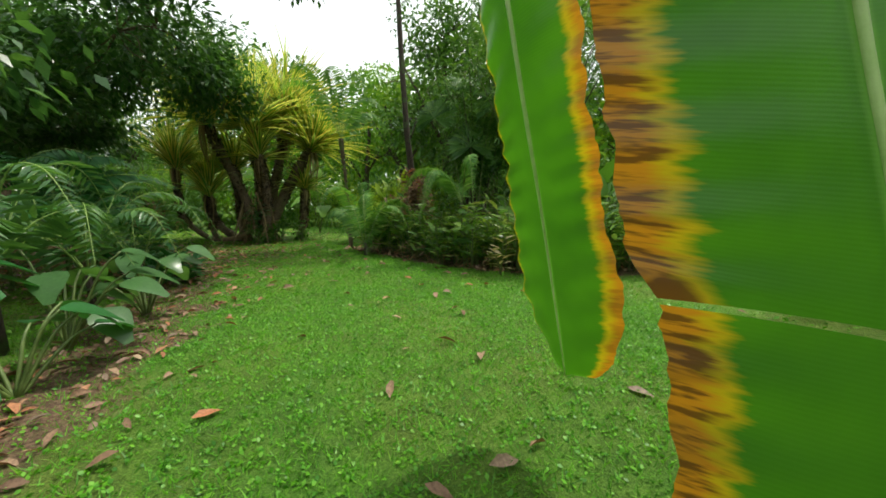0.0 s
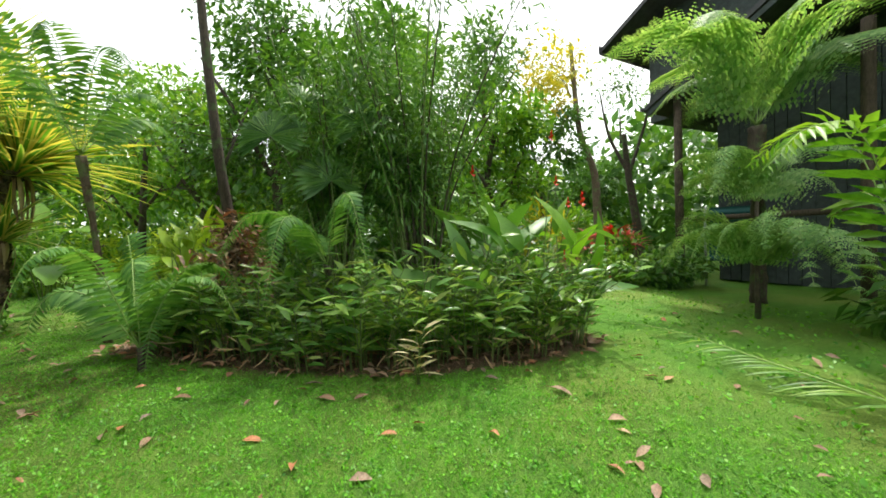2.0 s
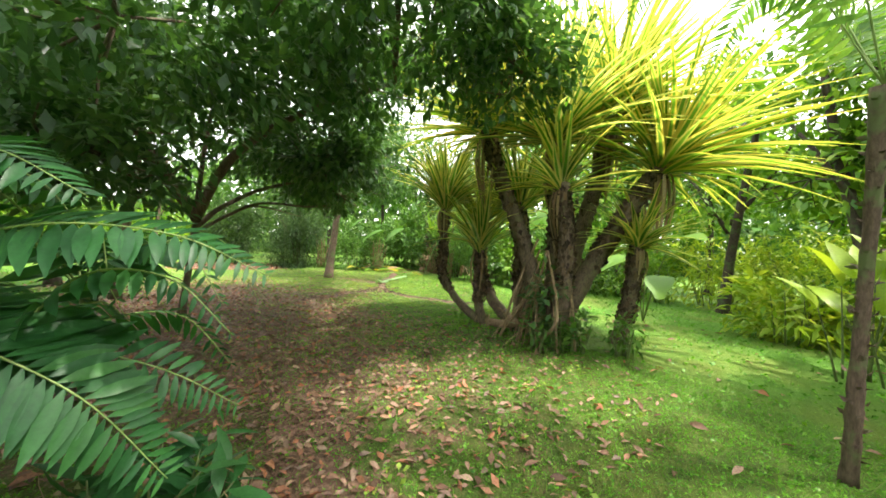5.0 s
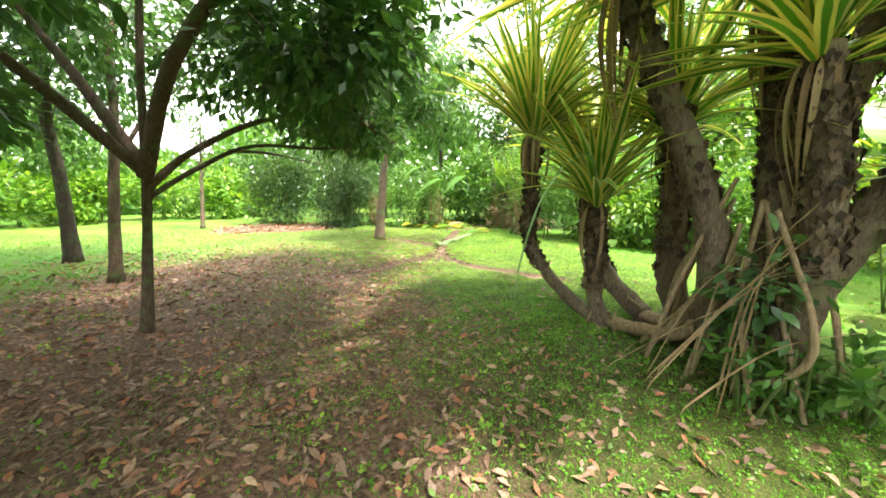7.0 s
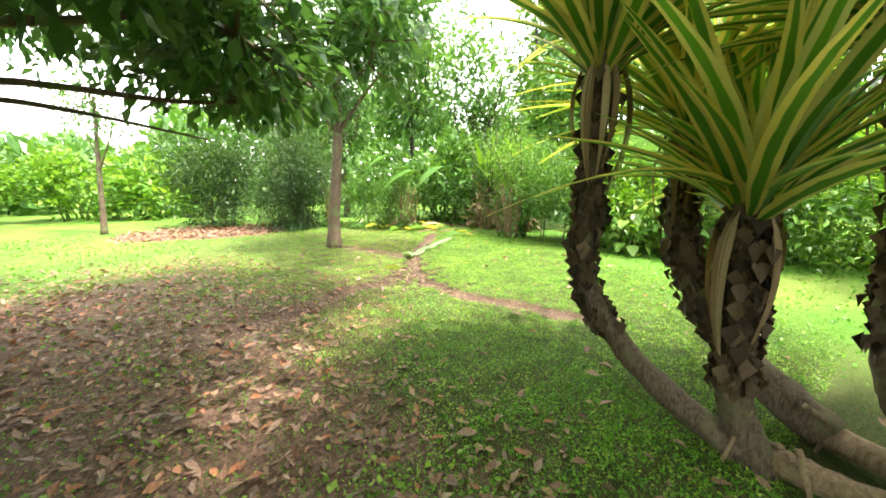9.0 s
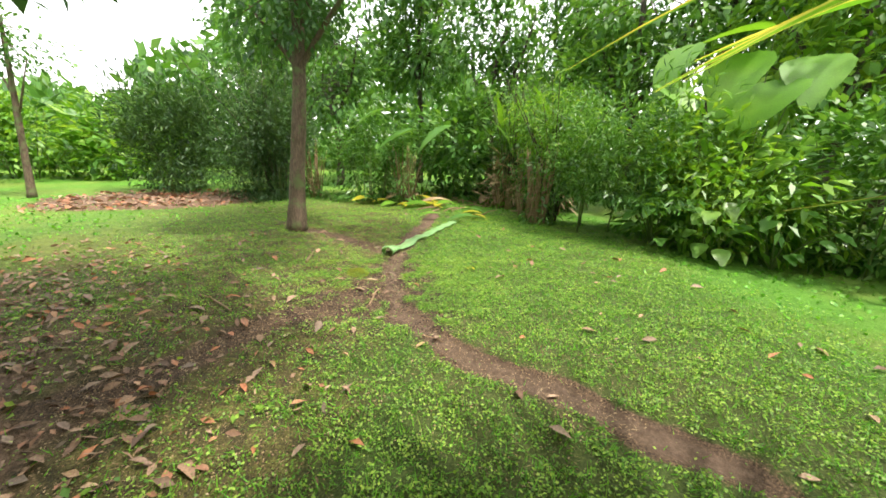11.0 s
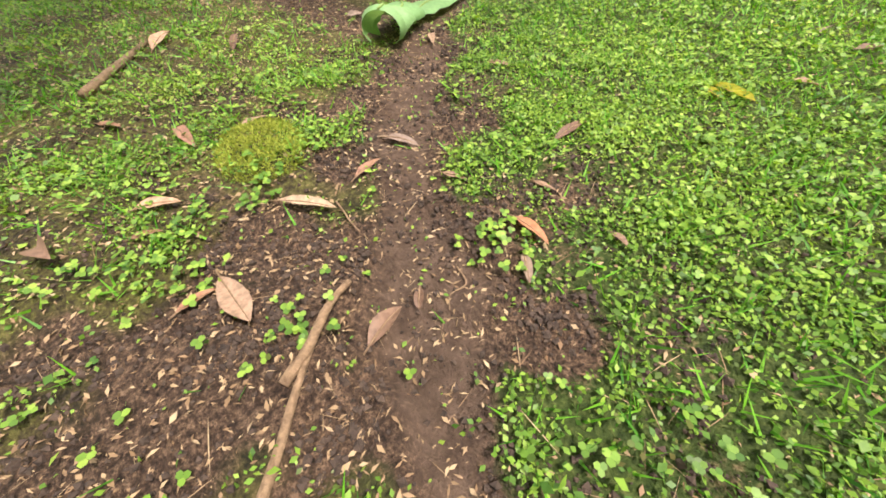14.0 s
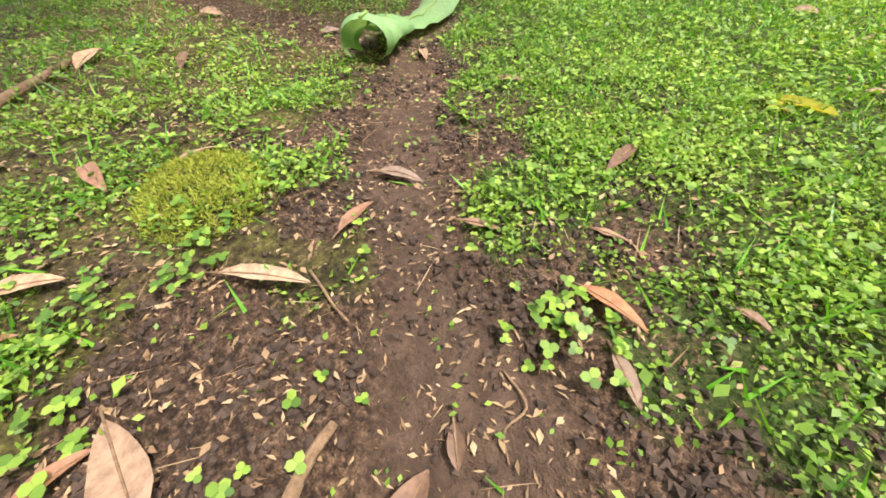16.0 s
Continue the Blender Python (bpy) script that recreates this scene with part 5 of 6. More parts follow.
rng = np.random.default_rng(90)
for i, (x, y, n, s, h) in enumerate(((-2.9, 2.35, 11, 0.36, 0.8), (-2.35, 1.6, 8, 0.3, 0.55), (-3.1, 3.3, 9, 0.3, 0.7), (-2.9, 1.3, 9, 0.4, 0.9))):
    broad_leaved("philodendron", (x, y), [((x + math.cos(a) * r, y + math.sin(a) * r, h * rng.uniform(0.4, 1.1)), (math.cos(a), math.sin(a), -0.3 + rng.normal(0, 0.2)), s * rng.uniform(0.8, 1.2))
                                          for a, r in ((rng.uniform(0, 6.3), rng.uniform(0.2, 0.5)) for k in range(n))], "philodendron with broad drooping leaves at the lawn's edge", 91 + i, PINNATE_LEAF if i % 2 else DARK_LEAF, "philodendrons")

for i, (x, y, n) in enumerate(((-12.9, 17.55, 16), (-12.1, 17.75, 16), (-11.2, 18.0, 14))):
    broad_leaved("broad_leaved_herb", (x, y), [((x + math.cos(a) * r, y + math.sin(a) * r * 0.6 - 0.2, rng.uniform(0.25, 1.0)), (math.cos(a), math.sin(a) - 0.4, -0.3 + rng.normal(0, 0.2)), rng.uniform(0.2, 0.36))
                                               for a, r in ((rng.uniform(0, 6.3), rng.uniform(0.2, 0.6)) for k in range(n))], "pale broad-leaved herb at the foot of the shrubs", 190 + i, (MID_LEAF, GINGER_LEAF, MID_LEAF)[i], "broad herbs", "herb")
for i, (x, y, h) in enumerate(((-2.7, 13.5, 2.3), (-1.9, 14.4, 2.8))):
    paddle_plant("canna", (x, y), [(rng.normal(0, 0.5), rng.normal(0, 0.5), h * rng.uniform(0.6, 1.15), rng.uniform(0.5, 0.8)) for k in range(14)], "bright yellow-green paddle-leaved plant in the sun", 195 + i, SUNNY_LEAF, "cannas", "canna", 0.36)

# ---- far side of the lawn: shrubs round the tall trees ----
SHRUBS = [  # x, y, radius x, radius y, half height, leaves, size, material, leaf
    (-22.6, 12.3, 2.4, 1.8, 1.7, 7600, 0.15, SELF_SHADED_LEAF, SLIM, "fine-leaved bush with shade-darkened foliage over brown litter"),
    (-24.6, 10.2, 1.8, 1.8, 1.6, 7000, 0.15, SELF_SHADED_LEAF, SLIM, "fine-leaved bush with shade-darkened foliage over brown litter"),
    (-20.4, 15.0, 1.3, 1.3, 1.4, 1600, 0.2, MID_LEAF, LANCE, "tangled green shrub behind the lawn"),
    (-14.2, 17.5, 2.0, 1.4, 1.5, 6000, 0.15, MID_LEAF, SLIM, "feathery green shrub overhanging a dark hollow"),
    (-12.4, 18.4, 1.6, 1.2, 1.25, 3000, 0.16, LIGHT_LEAF, LANCE, "light green shrub with drooping leaves"),
    (-10.2, 18.9, 1.7, 1.3, 1.2, 2200, 0.2, MID_LEAF, LANCE, "green shrub with long drooping leaves"),
    (-8.0, 19.6, 1.7, 1.3, 1.3, 1800, 0.2, LIGHT_LEAF, LANCE, "light green shrub with drooping leaves"),
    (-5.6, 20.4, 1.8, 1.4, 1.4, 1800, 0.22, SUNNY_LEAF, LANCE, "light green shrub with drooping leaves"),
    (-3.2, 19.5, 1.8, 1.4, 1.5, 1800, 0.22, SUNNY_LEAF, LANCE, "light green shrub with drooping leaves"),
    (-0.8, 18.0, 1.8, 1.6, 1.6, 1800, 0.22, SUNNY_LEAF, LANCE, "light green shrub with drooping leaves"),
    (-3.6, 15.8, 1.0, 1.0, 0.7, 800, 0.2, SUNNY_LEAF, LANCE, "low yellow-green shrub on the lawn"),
    (-17.2, 19.6, 1.5, 1.5, 1.5, 1800, 0.24, MID_LEAF, LANCE_WIDE, "broad-leaved shrub in the shade"),
    (-20.0, 18.0, 1.6, 1.5, 1.6, 1800, 0.26, MID_LEAF, LANCE_WIDE, "broad-leaved shrub in the shade"),
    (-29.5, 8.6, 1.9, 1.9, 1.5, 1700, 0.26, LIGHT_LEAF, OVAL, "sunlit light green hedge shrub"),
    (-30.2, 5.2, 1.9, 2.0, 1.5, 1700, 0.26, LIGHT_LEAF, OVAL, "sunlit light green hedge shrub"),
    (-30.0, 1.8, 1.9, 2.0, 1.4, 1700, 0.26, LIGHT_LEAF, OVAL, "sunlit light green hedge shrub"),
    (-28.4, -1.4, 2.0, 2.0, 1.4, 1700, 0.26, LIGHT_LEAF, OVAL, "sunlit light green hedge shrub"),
    (-25.0, -3.6, 2.2, 1.8, 1.5, 1500, 0.26, MID_LEAF, OVAL, "green leafy hedge shrub beside the lawn"),
    (-20.5, -4.0, 2.3, 1.8, 1.5, 1500, 0.26, MID_LEAF, OVAL, "green leafy hedge shrub beside the lawn"),
    (-16.0, -2.2, 2.3, 1.8, 1.6, 1500, 0.26, MID_LEAF, OVAL, "green leafy hedge shrub beside the lawn"),
    (-12.0, 0.4, 2.2, 1.8, 1.7, 1700, 0.24, MID_LEAF, OVAL, "green leafy hedge shrub beside the lawn"),
    (-8.6, 1.8, 2.0, 1.6, 1.5, 1700, 0.22, DARK_LEAF, OVAL, "dark shrub under the trees"),
    (-6.0, 1.6, 1.7, 1.6, 1.3, 1700, 0.2, DARK_LEAF, OVAL, "dark shrub under the trees"),
    (-4.6, 0.2, 1.4, 1.5, 1.2, 1400, 0.2, MID_LEAF, LANCE, "green shrub at the lawn's edge"),
    (-3.4, -2.4, 1.6, 1.4, 1.3, 1000, 0.22, MID_LEAF, OVAL, "green shrub at the lawn's edge"),
    (0.4, -3.6, 1.8, 1.2, 1.3, 1000, 0.22, MID_LEAF, OVAL, "green shrub at the lawn's edge"),
    (4.0, -2.6, 1.8, 1.4, 1.3, 1000, 0.22, MID_LEAF, OVAL, "green shrub at the lawn's edge"),
    (6.6, 0.4, 1.5, 1.6, 1.3, 1000, 0.22, MID_LEAF, OVAL, "green shrub at the lawn's edge"),
    (7.2, 3.4, 1.0, 1.0, 0.9, 1000, 0.22, MID_LEAF, LANCE, "leafy shrub beside the house"),
    (8.9, 8.2, 0.9, 0.8, 0.55, 900, 0.2, MID_LEAF, LANCE, "low leafy shrub beside the house"),
    (8.6, 9.6, 1.2, 1.0, 0.6, 1000, 0.2, LIGHT_LEAF, LANCE, "low bright green shrub in the sun"),
    (7.0, 12.6, 1.8, 1.4, 0.9, 1600, 0.22, LIGHT_LEAF, LANCE, "bright green shrub in the sun"),
    (4.6, 12.5, 1.7, 1.5, 1.3, 1700, 0.22, LIGHT_LEAF, LANCE, "bright green shrub in the sun"),
    (10.6, 16.5, 2.2, 1.8, 1.3, 1700, 0.24, LIGHT_LEAF, LANCE, "bright green shrub in the sun"),
    (14.6, 17.0, 2.2, 1.8, 1.5, 1700, 0.26, LIGHT_LEAF, LANCE, "bright green shrub in the sun"),
    (7.0, 17.5, 2.2, 1.8, 1.8, 1700, 0.26, LIGHT_LEAF, LANCE, "bright green shrub in the sun"),
    (4.0, 8.8, 1.0, 0.9, 1.2, 1200, 0.2, MID_LEAF, LANCE, "green shrub behind the red ginger"),
    (2.8, 10.6, 1.5, 1.2, 1.7, 1800, 0.2, MID_LEAF, LANCE, "green shrub behind the bamboo"),
    (0.2, 11.2, 1.4, 1.2, 1.6, 1600, 0.2, MID_LEAF, LANCE, "green shrub behind the bamboo"),
]
for i, (x, y, rx, ry, hz, n, s, m, T, label) in enumerate(SHRUBS):
    bush("shrub", (x, y), (rx * 1.1, ry * 1.1, hz * 1.08), int(n * (1.5, 1.1, 1.7)[i % 3]), (SPEAR_FLAT, FLAT, SPEAR_FLAT, SLIM_FLAT)[i % 4] if T is LANCE else {id(OVAL): FLAT, id(SLIM): SLIM_FLAT}.get(id(T), T), s * (1.15, 1.5, 0.95)[i % 3], m, label, 600 + i, 3 if "hollow" in label else 10, 16, "garden shrubs", skirt=0.75 if "hollow" in label else 0.0)

for i, (x, y, h, r, n, m, s, label) in enumerate((
        (-0.3, 12.3, 6.7, 1.9, 4200, MID_LEAF, 0.17, "small-leaved green tree behind the bed"), (0.5, 13.6, 6.2, 2.2, 3800, MID_LEAF, 0.24, "tall green tree behind the bed"), (3.2, 13.0, 6.6, 2.2, 3800, MID_LEAF, 0.24, "tall green tree behind the bed"),
        (6.2, 14.8, 5.0, 1.8, 1800, LIGHT_LEAF, 0.24, "light green tree beyond the bed"),
        (-20.5, 20.0, 6.0, 2.4, 3000, MID_LEAF, 0.28, "tall tree behind the shrubs"), (-16.0, 21.6, 6.0, 2.3, 2800, MID_LEAF, 0.28, "tall tree behind the shrubs"), (-11.6, 22.0, 5.6, 2.3, 2600, LIGHT_LEAF, 0.28, "tall tree behind the shrubs"),
        (-2.6, 17.0, 5.8, 2.0, 1700, LIGHT_LEAF, 0.26, "light green tree beyond the tree fern"), (-5.2, 19.0, 5.4, 1.9, 1600, LIGHT_LEAF, 0.26, "light green tree beyond the clump"), (6.0, 11.6, 4.6, 1.6, 2600, LIGHT_LEAF, 0.24, "light green tree behind the red ginger"),
        (-6.6, 24.5, 7.6, 3.0, 5600, LIGHT_LEAF, 0.3, "tall light green tree beyond the lawn"), (-2.2, 23.0, 5.0, 2.5, 3200, LIGHT_LEAF, 0.3, "tall green tree beyond the lawn"), (2.0, 18.6, 6.6, 2.4, 4200, MID_LEAF, 0.28, "tall green tree beyond the lawn"),
        (-11.0, 26.0, 8.6, 3.3, 6000, MID_LEAF, 0.3, "tall green tree beyond the lawn"), (-15.6, 25.6, 9.6, 3.4, 6400, MID_LEAF, 0.3, "tall green tree beyond the lawn"), (-20.6, 24.6, 9.4, 3.4, 6400, MID_LEAF, 0.3, "tall green tree beyond the lawn"),
        (-28.6, 14.0, 7.4, 2.8, 4200, MID_LEAF, 0.3, "tall green tree beyond the lawn"), (-24.8, 19.4, 9.0, 3.3, 6000, MID_LEAF, 0.3, "tall green tree beyond the lawn"), (-31.5, 1.0, 5.6, 2.6, 3200, MID_LEAF, 0.3, "tall green tree beyond the lawn"),
        (-20.0, -2.6, 6.6, 2.8, 3600, DARK_LEAF, 0.28, "dark leafy tree over the shady edge"), (-26.4, -2.6, 6.6, 2.8, 3200, MID_LEAF, 0.3, "tall green tree beyond the lawn"), (18.4, 19.5, 5.0, 2.4, 2600, MID_LEAF, 0.3, "tall green tree behind the house"),
        (9.4, 21.0, 4.2, 2.4, 3000, LIGHT_LEAF, 0.3, "light green tree beyond the bed"), (-13.6, 3.0, 6.0, 2.6, 3600, DARK_LEAF, 0.22, "dark leafy tree over the shady edge"), (-17.4, 4.2, 6.4, 2.6, 3400, DARK_LEAF, 0.24, "dark leafy tree over the shady edge"),
        (-25.0, 15.6, 5.6, 2.3, 2600, MID_LEAF, 0.28, "tall tree behind the shrubs"), (-9.5, 1.0, 5.2, 2.4, 3200, DARK_LEAF, 0.22, "dark leafy tree over the shady edge"), (-5.4, 2.2, 4.6, 1.8, 2600, DARK_LEAF, 0.2, "dark leafy tree over the shady edge"),
        (-15.5, 0.6, 5.6, 2.4, 2400, DARK_LEAF, 0.24, "dark leafy tree over the shady edge"))):
    rg = np.random.default_rng(700 + i)
    k = rg.normal(0, 0.3, 4)
    tree("garden_tree", (x, y), [([(x, y, h * 0.5), (x + 0.8, y + 0.3, h * 0.75), (x + 1.4, y + 0.4, h)], 0.07), ([(x, y, h * 0.45), (x - 0.8, y - 0.3, h * 0.7), (x - 1.5, y, h * 0.9)], 0.07)],
         [(x + k[0] * 0.3, y, h * 0.3), (x + k[1] * 0.6, y + k[2] * 0.5, h * 0.7), (x + k[1], y + k[3], h)], 0.14,
         [((x, y, h), (r, r, r * 0.8), n // 2), ((x + 0.9, y + 0.2, h * 0.68), (r * 0.8, r * 0.8, r * 0.6), n // 4), ((x - 0.9, y, h * 0.62), (r * 0.8, r * 0.8, r * 0.6), n // 4)],
         FLAT, s * 1.1, m, BARK_DARK, label, 720 + i, "tall trees")
for i, (x, y, h) in enumerate(((1.5, 17.2, 9.0), (4.8, 16.6, 10.5), (8.0, 15.6, 10.0), (-2.0, 18.0, 7.6), (11.0, 15.8, 7.0))):
    rg = np.random.default_rng(640 + i)
    clouds = [((x + rg.normal(0, 0.9), y + rg.normal(0, 0.6), h * f), (rg.uniform(1.0, 1.9), 1.1, rg.uniform(0.7, 1.2)), 520) for f in (0.45, 0.55, 0.66, 0.76, 0.86, 0.97)]
    tree("feathery_tree", (x, y), [([(x, y, h * 0.5), (c[0] * 0.6 + x * 0.4, c[1] * 0.6 + y * 0.4, c[2] * 0.9), c], 0.04) for c, r_, n_ in clouds[::2]],
         [(x + 0.1, y, h * 0.3), (x - 0.1, y, h * 0.6), (x + rg.normal(0, 0.3), y, h * 0.95)], 0.12, clouds, FLAT, 0.3, LIGHT_LEAF if i % 2 else MID_LEAF, BARK, "tall airy tree with fine feathery leaves behind the bamboo", 650 + i, "trees behind the bed")
tree("leaning_tree", (13.6, 14.7), [([(12.7, 15.4, 8.0), (12.2, 15.8, 9.5)], 0.06)], [(13.5, 14.75, 2.6), (13.4, 14.8, 4.4), (12.95, 15.2, 6.5), (12.75, 15.4, 10.5)], 0.2,
     [((12.0, 15.8, 9.6), (2.2, 2.0, 1.4), 900), ((10.2, 15.0, 7.6), (1.5, 1.5, 0.9), 600)], OVAL, 0.26, YELLOW_LEAF, BARK, "leaning tree with yellowing leaves beyond the garden bed", 81)
tree("open_tree", (14.9, 13.6), [([(14.6, 13.9, 4.2), (14.0, 14.4, 6.0), (13.7, 14.6, 8.0)], 0.09), ([(14.6, 13.9, 4.0), (15.3, 13.6, 6.2), (15.8, 13.3, 8.4)], 0.09), ([(14.4, 14.1, 5.6), (15.0, 14.6, 7.6)], 0.05)],
     [(14.8, 13.7, 2.0), (14.6, 13.9, 4.2), (14.5, 14.0, 6.0)], 0.2, [((14.2, 14.2, 8.2), (2.0, 1.8, 1.2), 500)], OVAL, 0.2, MID_LEAF, BARK_DARK, "dark forked tree with thin foliage", 82)

for i, (x, y) in enumerate(((-15.4, 17.1), (-16.2, 17.6), (-21.6, 13.6), (-19.2, 15.6))):
    bush("twiggy_shrub", (x, y), (0.8, 0.6, 1.1), 420, SPEAR, 0.17, MID_LEAF, "twiggy half-bare shrub with slanting brown stems", 660 + i, 30, 10, "twiggy shrubs", 0.2, TWIG, "bush")
# tall paddle leaves and big heart leaves at the far side
rng = np.random.default_rng(95)
for i, (x, y, n, h) in enumerate(((-17.6, 18.2, 14, 3.2), (-18.6, 18.9, 10, 3.0), (-16.4, 18.9, 10, 3.0))):
    paddle_plant("heliconia", (x, y), [(rng.normal(0, 0.45), rng.normal(0, 0.4), h * rng.uniform(0.7, 1.2), rng.uniform(0.9, 1.4)) for k in range(n)],
                 "tall heliconia with upright paddle leaves and dry stalks", 550 + i, LIGHT_LEAF, "heliconias", "heliconia", 0.2)
    bush("dry_stalk_clump", (x + 0.2, y - 0.2), (0.7, 0.6, 0.8), 160, blade(3, 0.08, 0.3, 0.3), 0.5, STRAW, "fan of dry brown stalks round the heliconias", 560 + i, 26, 8, "dry stalks", 0.2, TWIG, "dry stalks")
broad_leaved("elephant_ear", (-12.3, 19.6), [((-13.16, 18.28, 3.66), (-0.3, -0.9, -0.8), 1.1), ((-12.54, 19.03, 3.53), (0.0, -1.1, -0.9), 1.35), ((-12.02, 19.43, 3.06), (-0.3, -1.4, -0.8), 1.5),
                                             ((-11.82, 19.9, 3.49), (0.3, -0.9, -0.6), 1.25), ((-11.42, 19.5, 2.1), (-0.5, -1.4, -0.4), 1.3), ((-13.46, 17.9, 2.98), (0.8, -0.3, -0.3), 0.9), ((-12.3, 19.2, 3.9), (-0.9, -0.6, 0.1), 1.2)],
             "bright elephant-ear plant above the shrubs", 96, LIGHT_LEAF, "elephant ears", "elephant ear")
broad_leaved("elephant_ear", (-19.9, 16.6), [((-18.9, 15.8, 2.15), (-0.4, -1.1, -0.25), 1.25), ((-18.4, 16.68, 2.3), (-0.3, -1.0, -0.4), 1.2), ((-19.82, 15.2, 2.7), (-0.3, -0.9, -0.3), 1.0), ((-20.3, 15.9, 1.5), (-0.4, -0.8, -0.4), 0.9)],
             "grey-green elephant-ear plant in the shade", 97, MID_LEAF, "elephant ears", "elephant ear")
broad_leaved("elephant_ear", (-6.2, 15.2), [((-6.5, 15.0, 1.6), (-0.6, -0.7, -0.2), 0.9), ((-5.6, 15.2, 2.1), (0.6, -0.6, 0.2), 0.9), ((-6.4, 15.6, 2.4), (-0.3, 0.2, 0.8), 0.9), ((-5.8, 14.8, 1.2), (0.3, -0.9, -0.3), 0.8)],
             "yellow-green elephant-ear plant in full sun", 98, LIGHT_LEAF, "elephant ears", "elephant ear")

cane_thicket((-17.6, 18.3), 26, 3.6, 1.5, 0.15, MID_LEAF, "fan of brown canes with thin leaves over the debris", 67, 1500, "cane_clump", "cane")
cane_thicket((-15.5, 17.7), 30, 3.2, 2.0, 0.15, LIGHT_LEAF, "spreading feathery shrub on thin slanting canes", 68, 4200, "feathery_shrub", "shrub")
cane_thicket((-22.0, 12.6), 26, 4.2, 2.2, 0.15, SELF_SHADED_LEAF, "feathery shrub with shade-darkened foliage on thin slanting canes", 69, 4200, "feathery_shrub", "shrub")

# red bromeliads and heap of dead fronds before the house
rng = np.random.default_rng(99)
for i, (x, y, m) in enumerate(((9.6, 10.9, PINK_PETAL), (10.6, 10.6, PINK_PETAL), (8.9, 11.5, RED_PETAL), (11.6, 11.6, PINK_PETAL), (10.2, 12.2, PINK_PETAL), (9.2, 10.2, RED_PETAL))):
    e = thing("bromeliad", (x, y, 0.0), "red-leaved bromeliad rosette before the house", "bromeliad", "bromeliads")
    part("stem", tube([(x, y, -0.05), (x, y, 0.9 + 0.1 * i)], [0.05, 0.03], 6), BARK_DARK, e)
    a, q = rng.uniform(0, 6.3, 34), rng.uniform(0.1, 1.2, 34)
    part("rosette", scatter(blade(4, 0.14, 0.4, 0.4), np.tile([x, y, 0.9 + 0.1 * i], (34, 1)), np.stack([np.cos(a), np.sin(a), q], -1), np.tile([0, 0, 1.0], (34, 1)), rng.uniform(0.45, 0.75, 34)), m, e)
bush("dead_frond_heap", (8.2, 12.2), (1.7, 0.9, 0.7), 700, blade(4, 0.05, 0.4, 0.3), 0.8, STRAW, "heap of dry straw-coloured fronds", 830, 10, 10, "", 0.2, TWIG, "dead foliage")
for i, (x, y) in enumerate(((5.2, 10.6), (6.6, 10.4))):
    bush("yellow_croton", (x, y), (0.7, 0.7, 1.2), 420, LANCE, 0.26, YELLOW_LEAF if i else LIGHT_LEAF, "croton shrub with yellow and green leaves", 840 + i, 8, 10, "crotons")

# ---- house corner ----
house = thing("house", (12.0, 6.0, 0.0), "dark timber house with a deep overhanging roof on posts", "house")


def slab(a, b, c, d, thick):
    q = np.array([a, b, c, d], float)
    return np.concatenate([q, q - [0, 0, thick]]), [np.array([(0, 1, 2, 3), (7, 6, 5, 4), (0, 4, 5, 1), (1, 5, 6, 2), (2, 6, 7, 3), (3, 7, 4, 0)])], np.zeros((8, 2))


roof = part("roof", slab((9.35, 9.14, 5.0), (18.0, 9.9, 5.0), (18.0, 5.4, 6.9), (9.0, 4.7, 6.9), 0.12), ROOF, house, smooth=False)
part("roof", slab((9.0, 4.68, 6.9), (18.0, 5.38, 6.9), (18.0, 0.9, 5.0), (8.7, 0.2, 5.0), 0.12), ROOF, house, smooth=False)
for i in range(9):
    f = i / 8
    part("rafter", slab((9.4 + 8.4 * f, 9.1 + 0.7 * f, 4.87), (9.48 + 8.4 * f, 9.1 + 0.7 * f, 4.87), (9.13 + 8.8 * f, 4.75 + 0.7 * f, 6.75), (9.05 + 8.8 * f, 4.75 + 0.7 * f, 6.75), 0.14), WALL, roof, smooth=False)
upper = part("roof", slab((11.59, 12.57, 8.74), (21.0, 13.3, 8.74), (21.0, 7.6, 10.8), (11.3, 6.9, 10.8), 0.16), ROOF, house, smooth=False)
part("fascia", slab((11.5, 12.63, 8.82), (21.0, 13.36, 8.82), (21.0, 13.32, 8.81), (11.54, 12.59, 8.81), 0.34), ROOF, upper, smooth=False)
part("wall", box(13.0, 3.0, 5.6, 20.4, 11.6, 9.4), WALL, house, smooth=False)
part("gutter", tube([(9.3, 9.2, 4.93), (18.0, 9.98, 4.93)], [0.06, 0.06], 8), ROOF, roof)
part("wall", box(11.2, 1.2, 0.0, 11.4, 8.3, 5.2), WALL, house, smooth=False)
part("wall", box(11.4, 8.15, 0.0, 17.6, 8.3, 5.0), WALL, house, smooth=False)
for i in range(28):
    part("board", box(11.165, 1.25 + i * 0.25, 0.02, 11.198, 1.485 + i * 0.25, 5.1, 0.006), WALL, house, smooth=False)
for x, y in ((9.78, 8.5), (9.7, 5.0), (9.6, 1.5)):
    part("post", tube([(x, y, -0.1), (x, y, 5.2)], [0.11, 0.1], 10, 0.02, np.random.default_rng(5)), POST, house)
rail = part("rail", tube([(9.78, 8.5, 1.75), (10.1, 7.9, 1.75), (10.4, 5.2, 1.75)], [0.07, 0.07], 8), POST, house)
screen = thing("corrugated_panel", (10.35, 7.5, 0.0), "teal painted corrugated metal panel on posts", "panel")
a = np.linspace(0, 1, 49)
z = 0.62 + a * 1.4
off = 0.03 * np.sin(a * 7 * 2 * math.pi)
L0, L1 = np.array([10.12, 7.95]), np.array([10.6, 7.2])
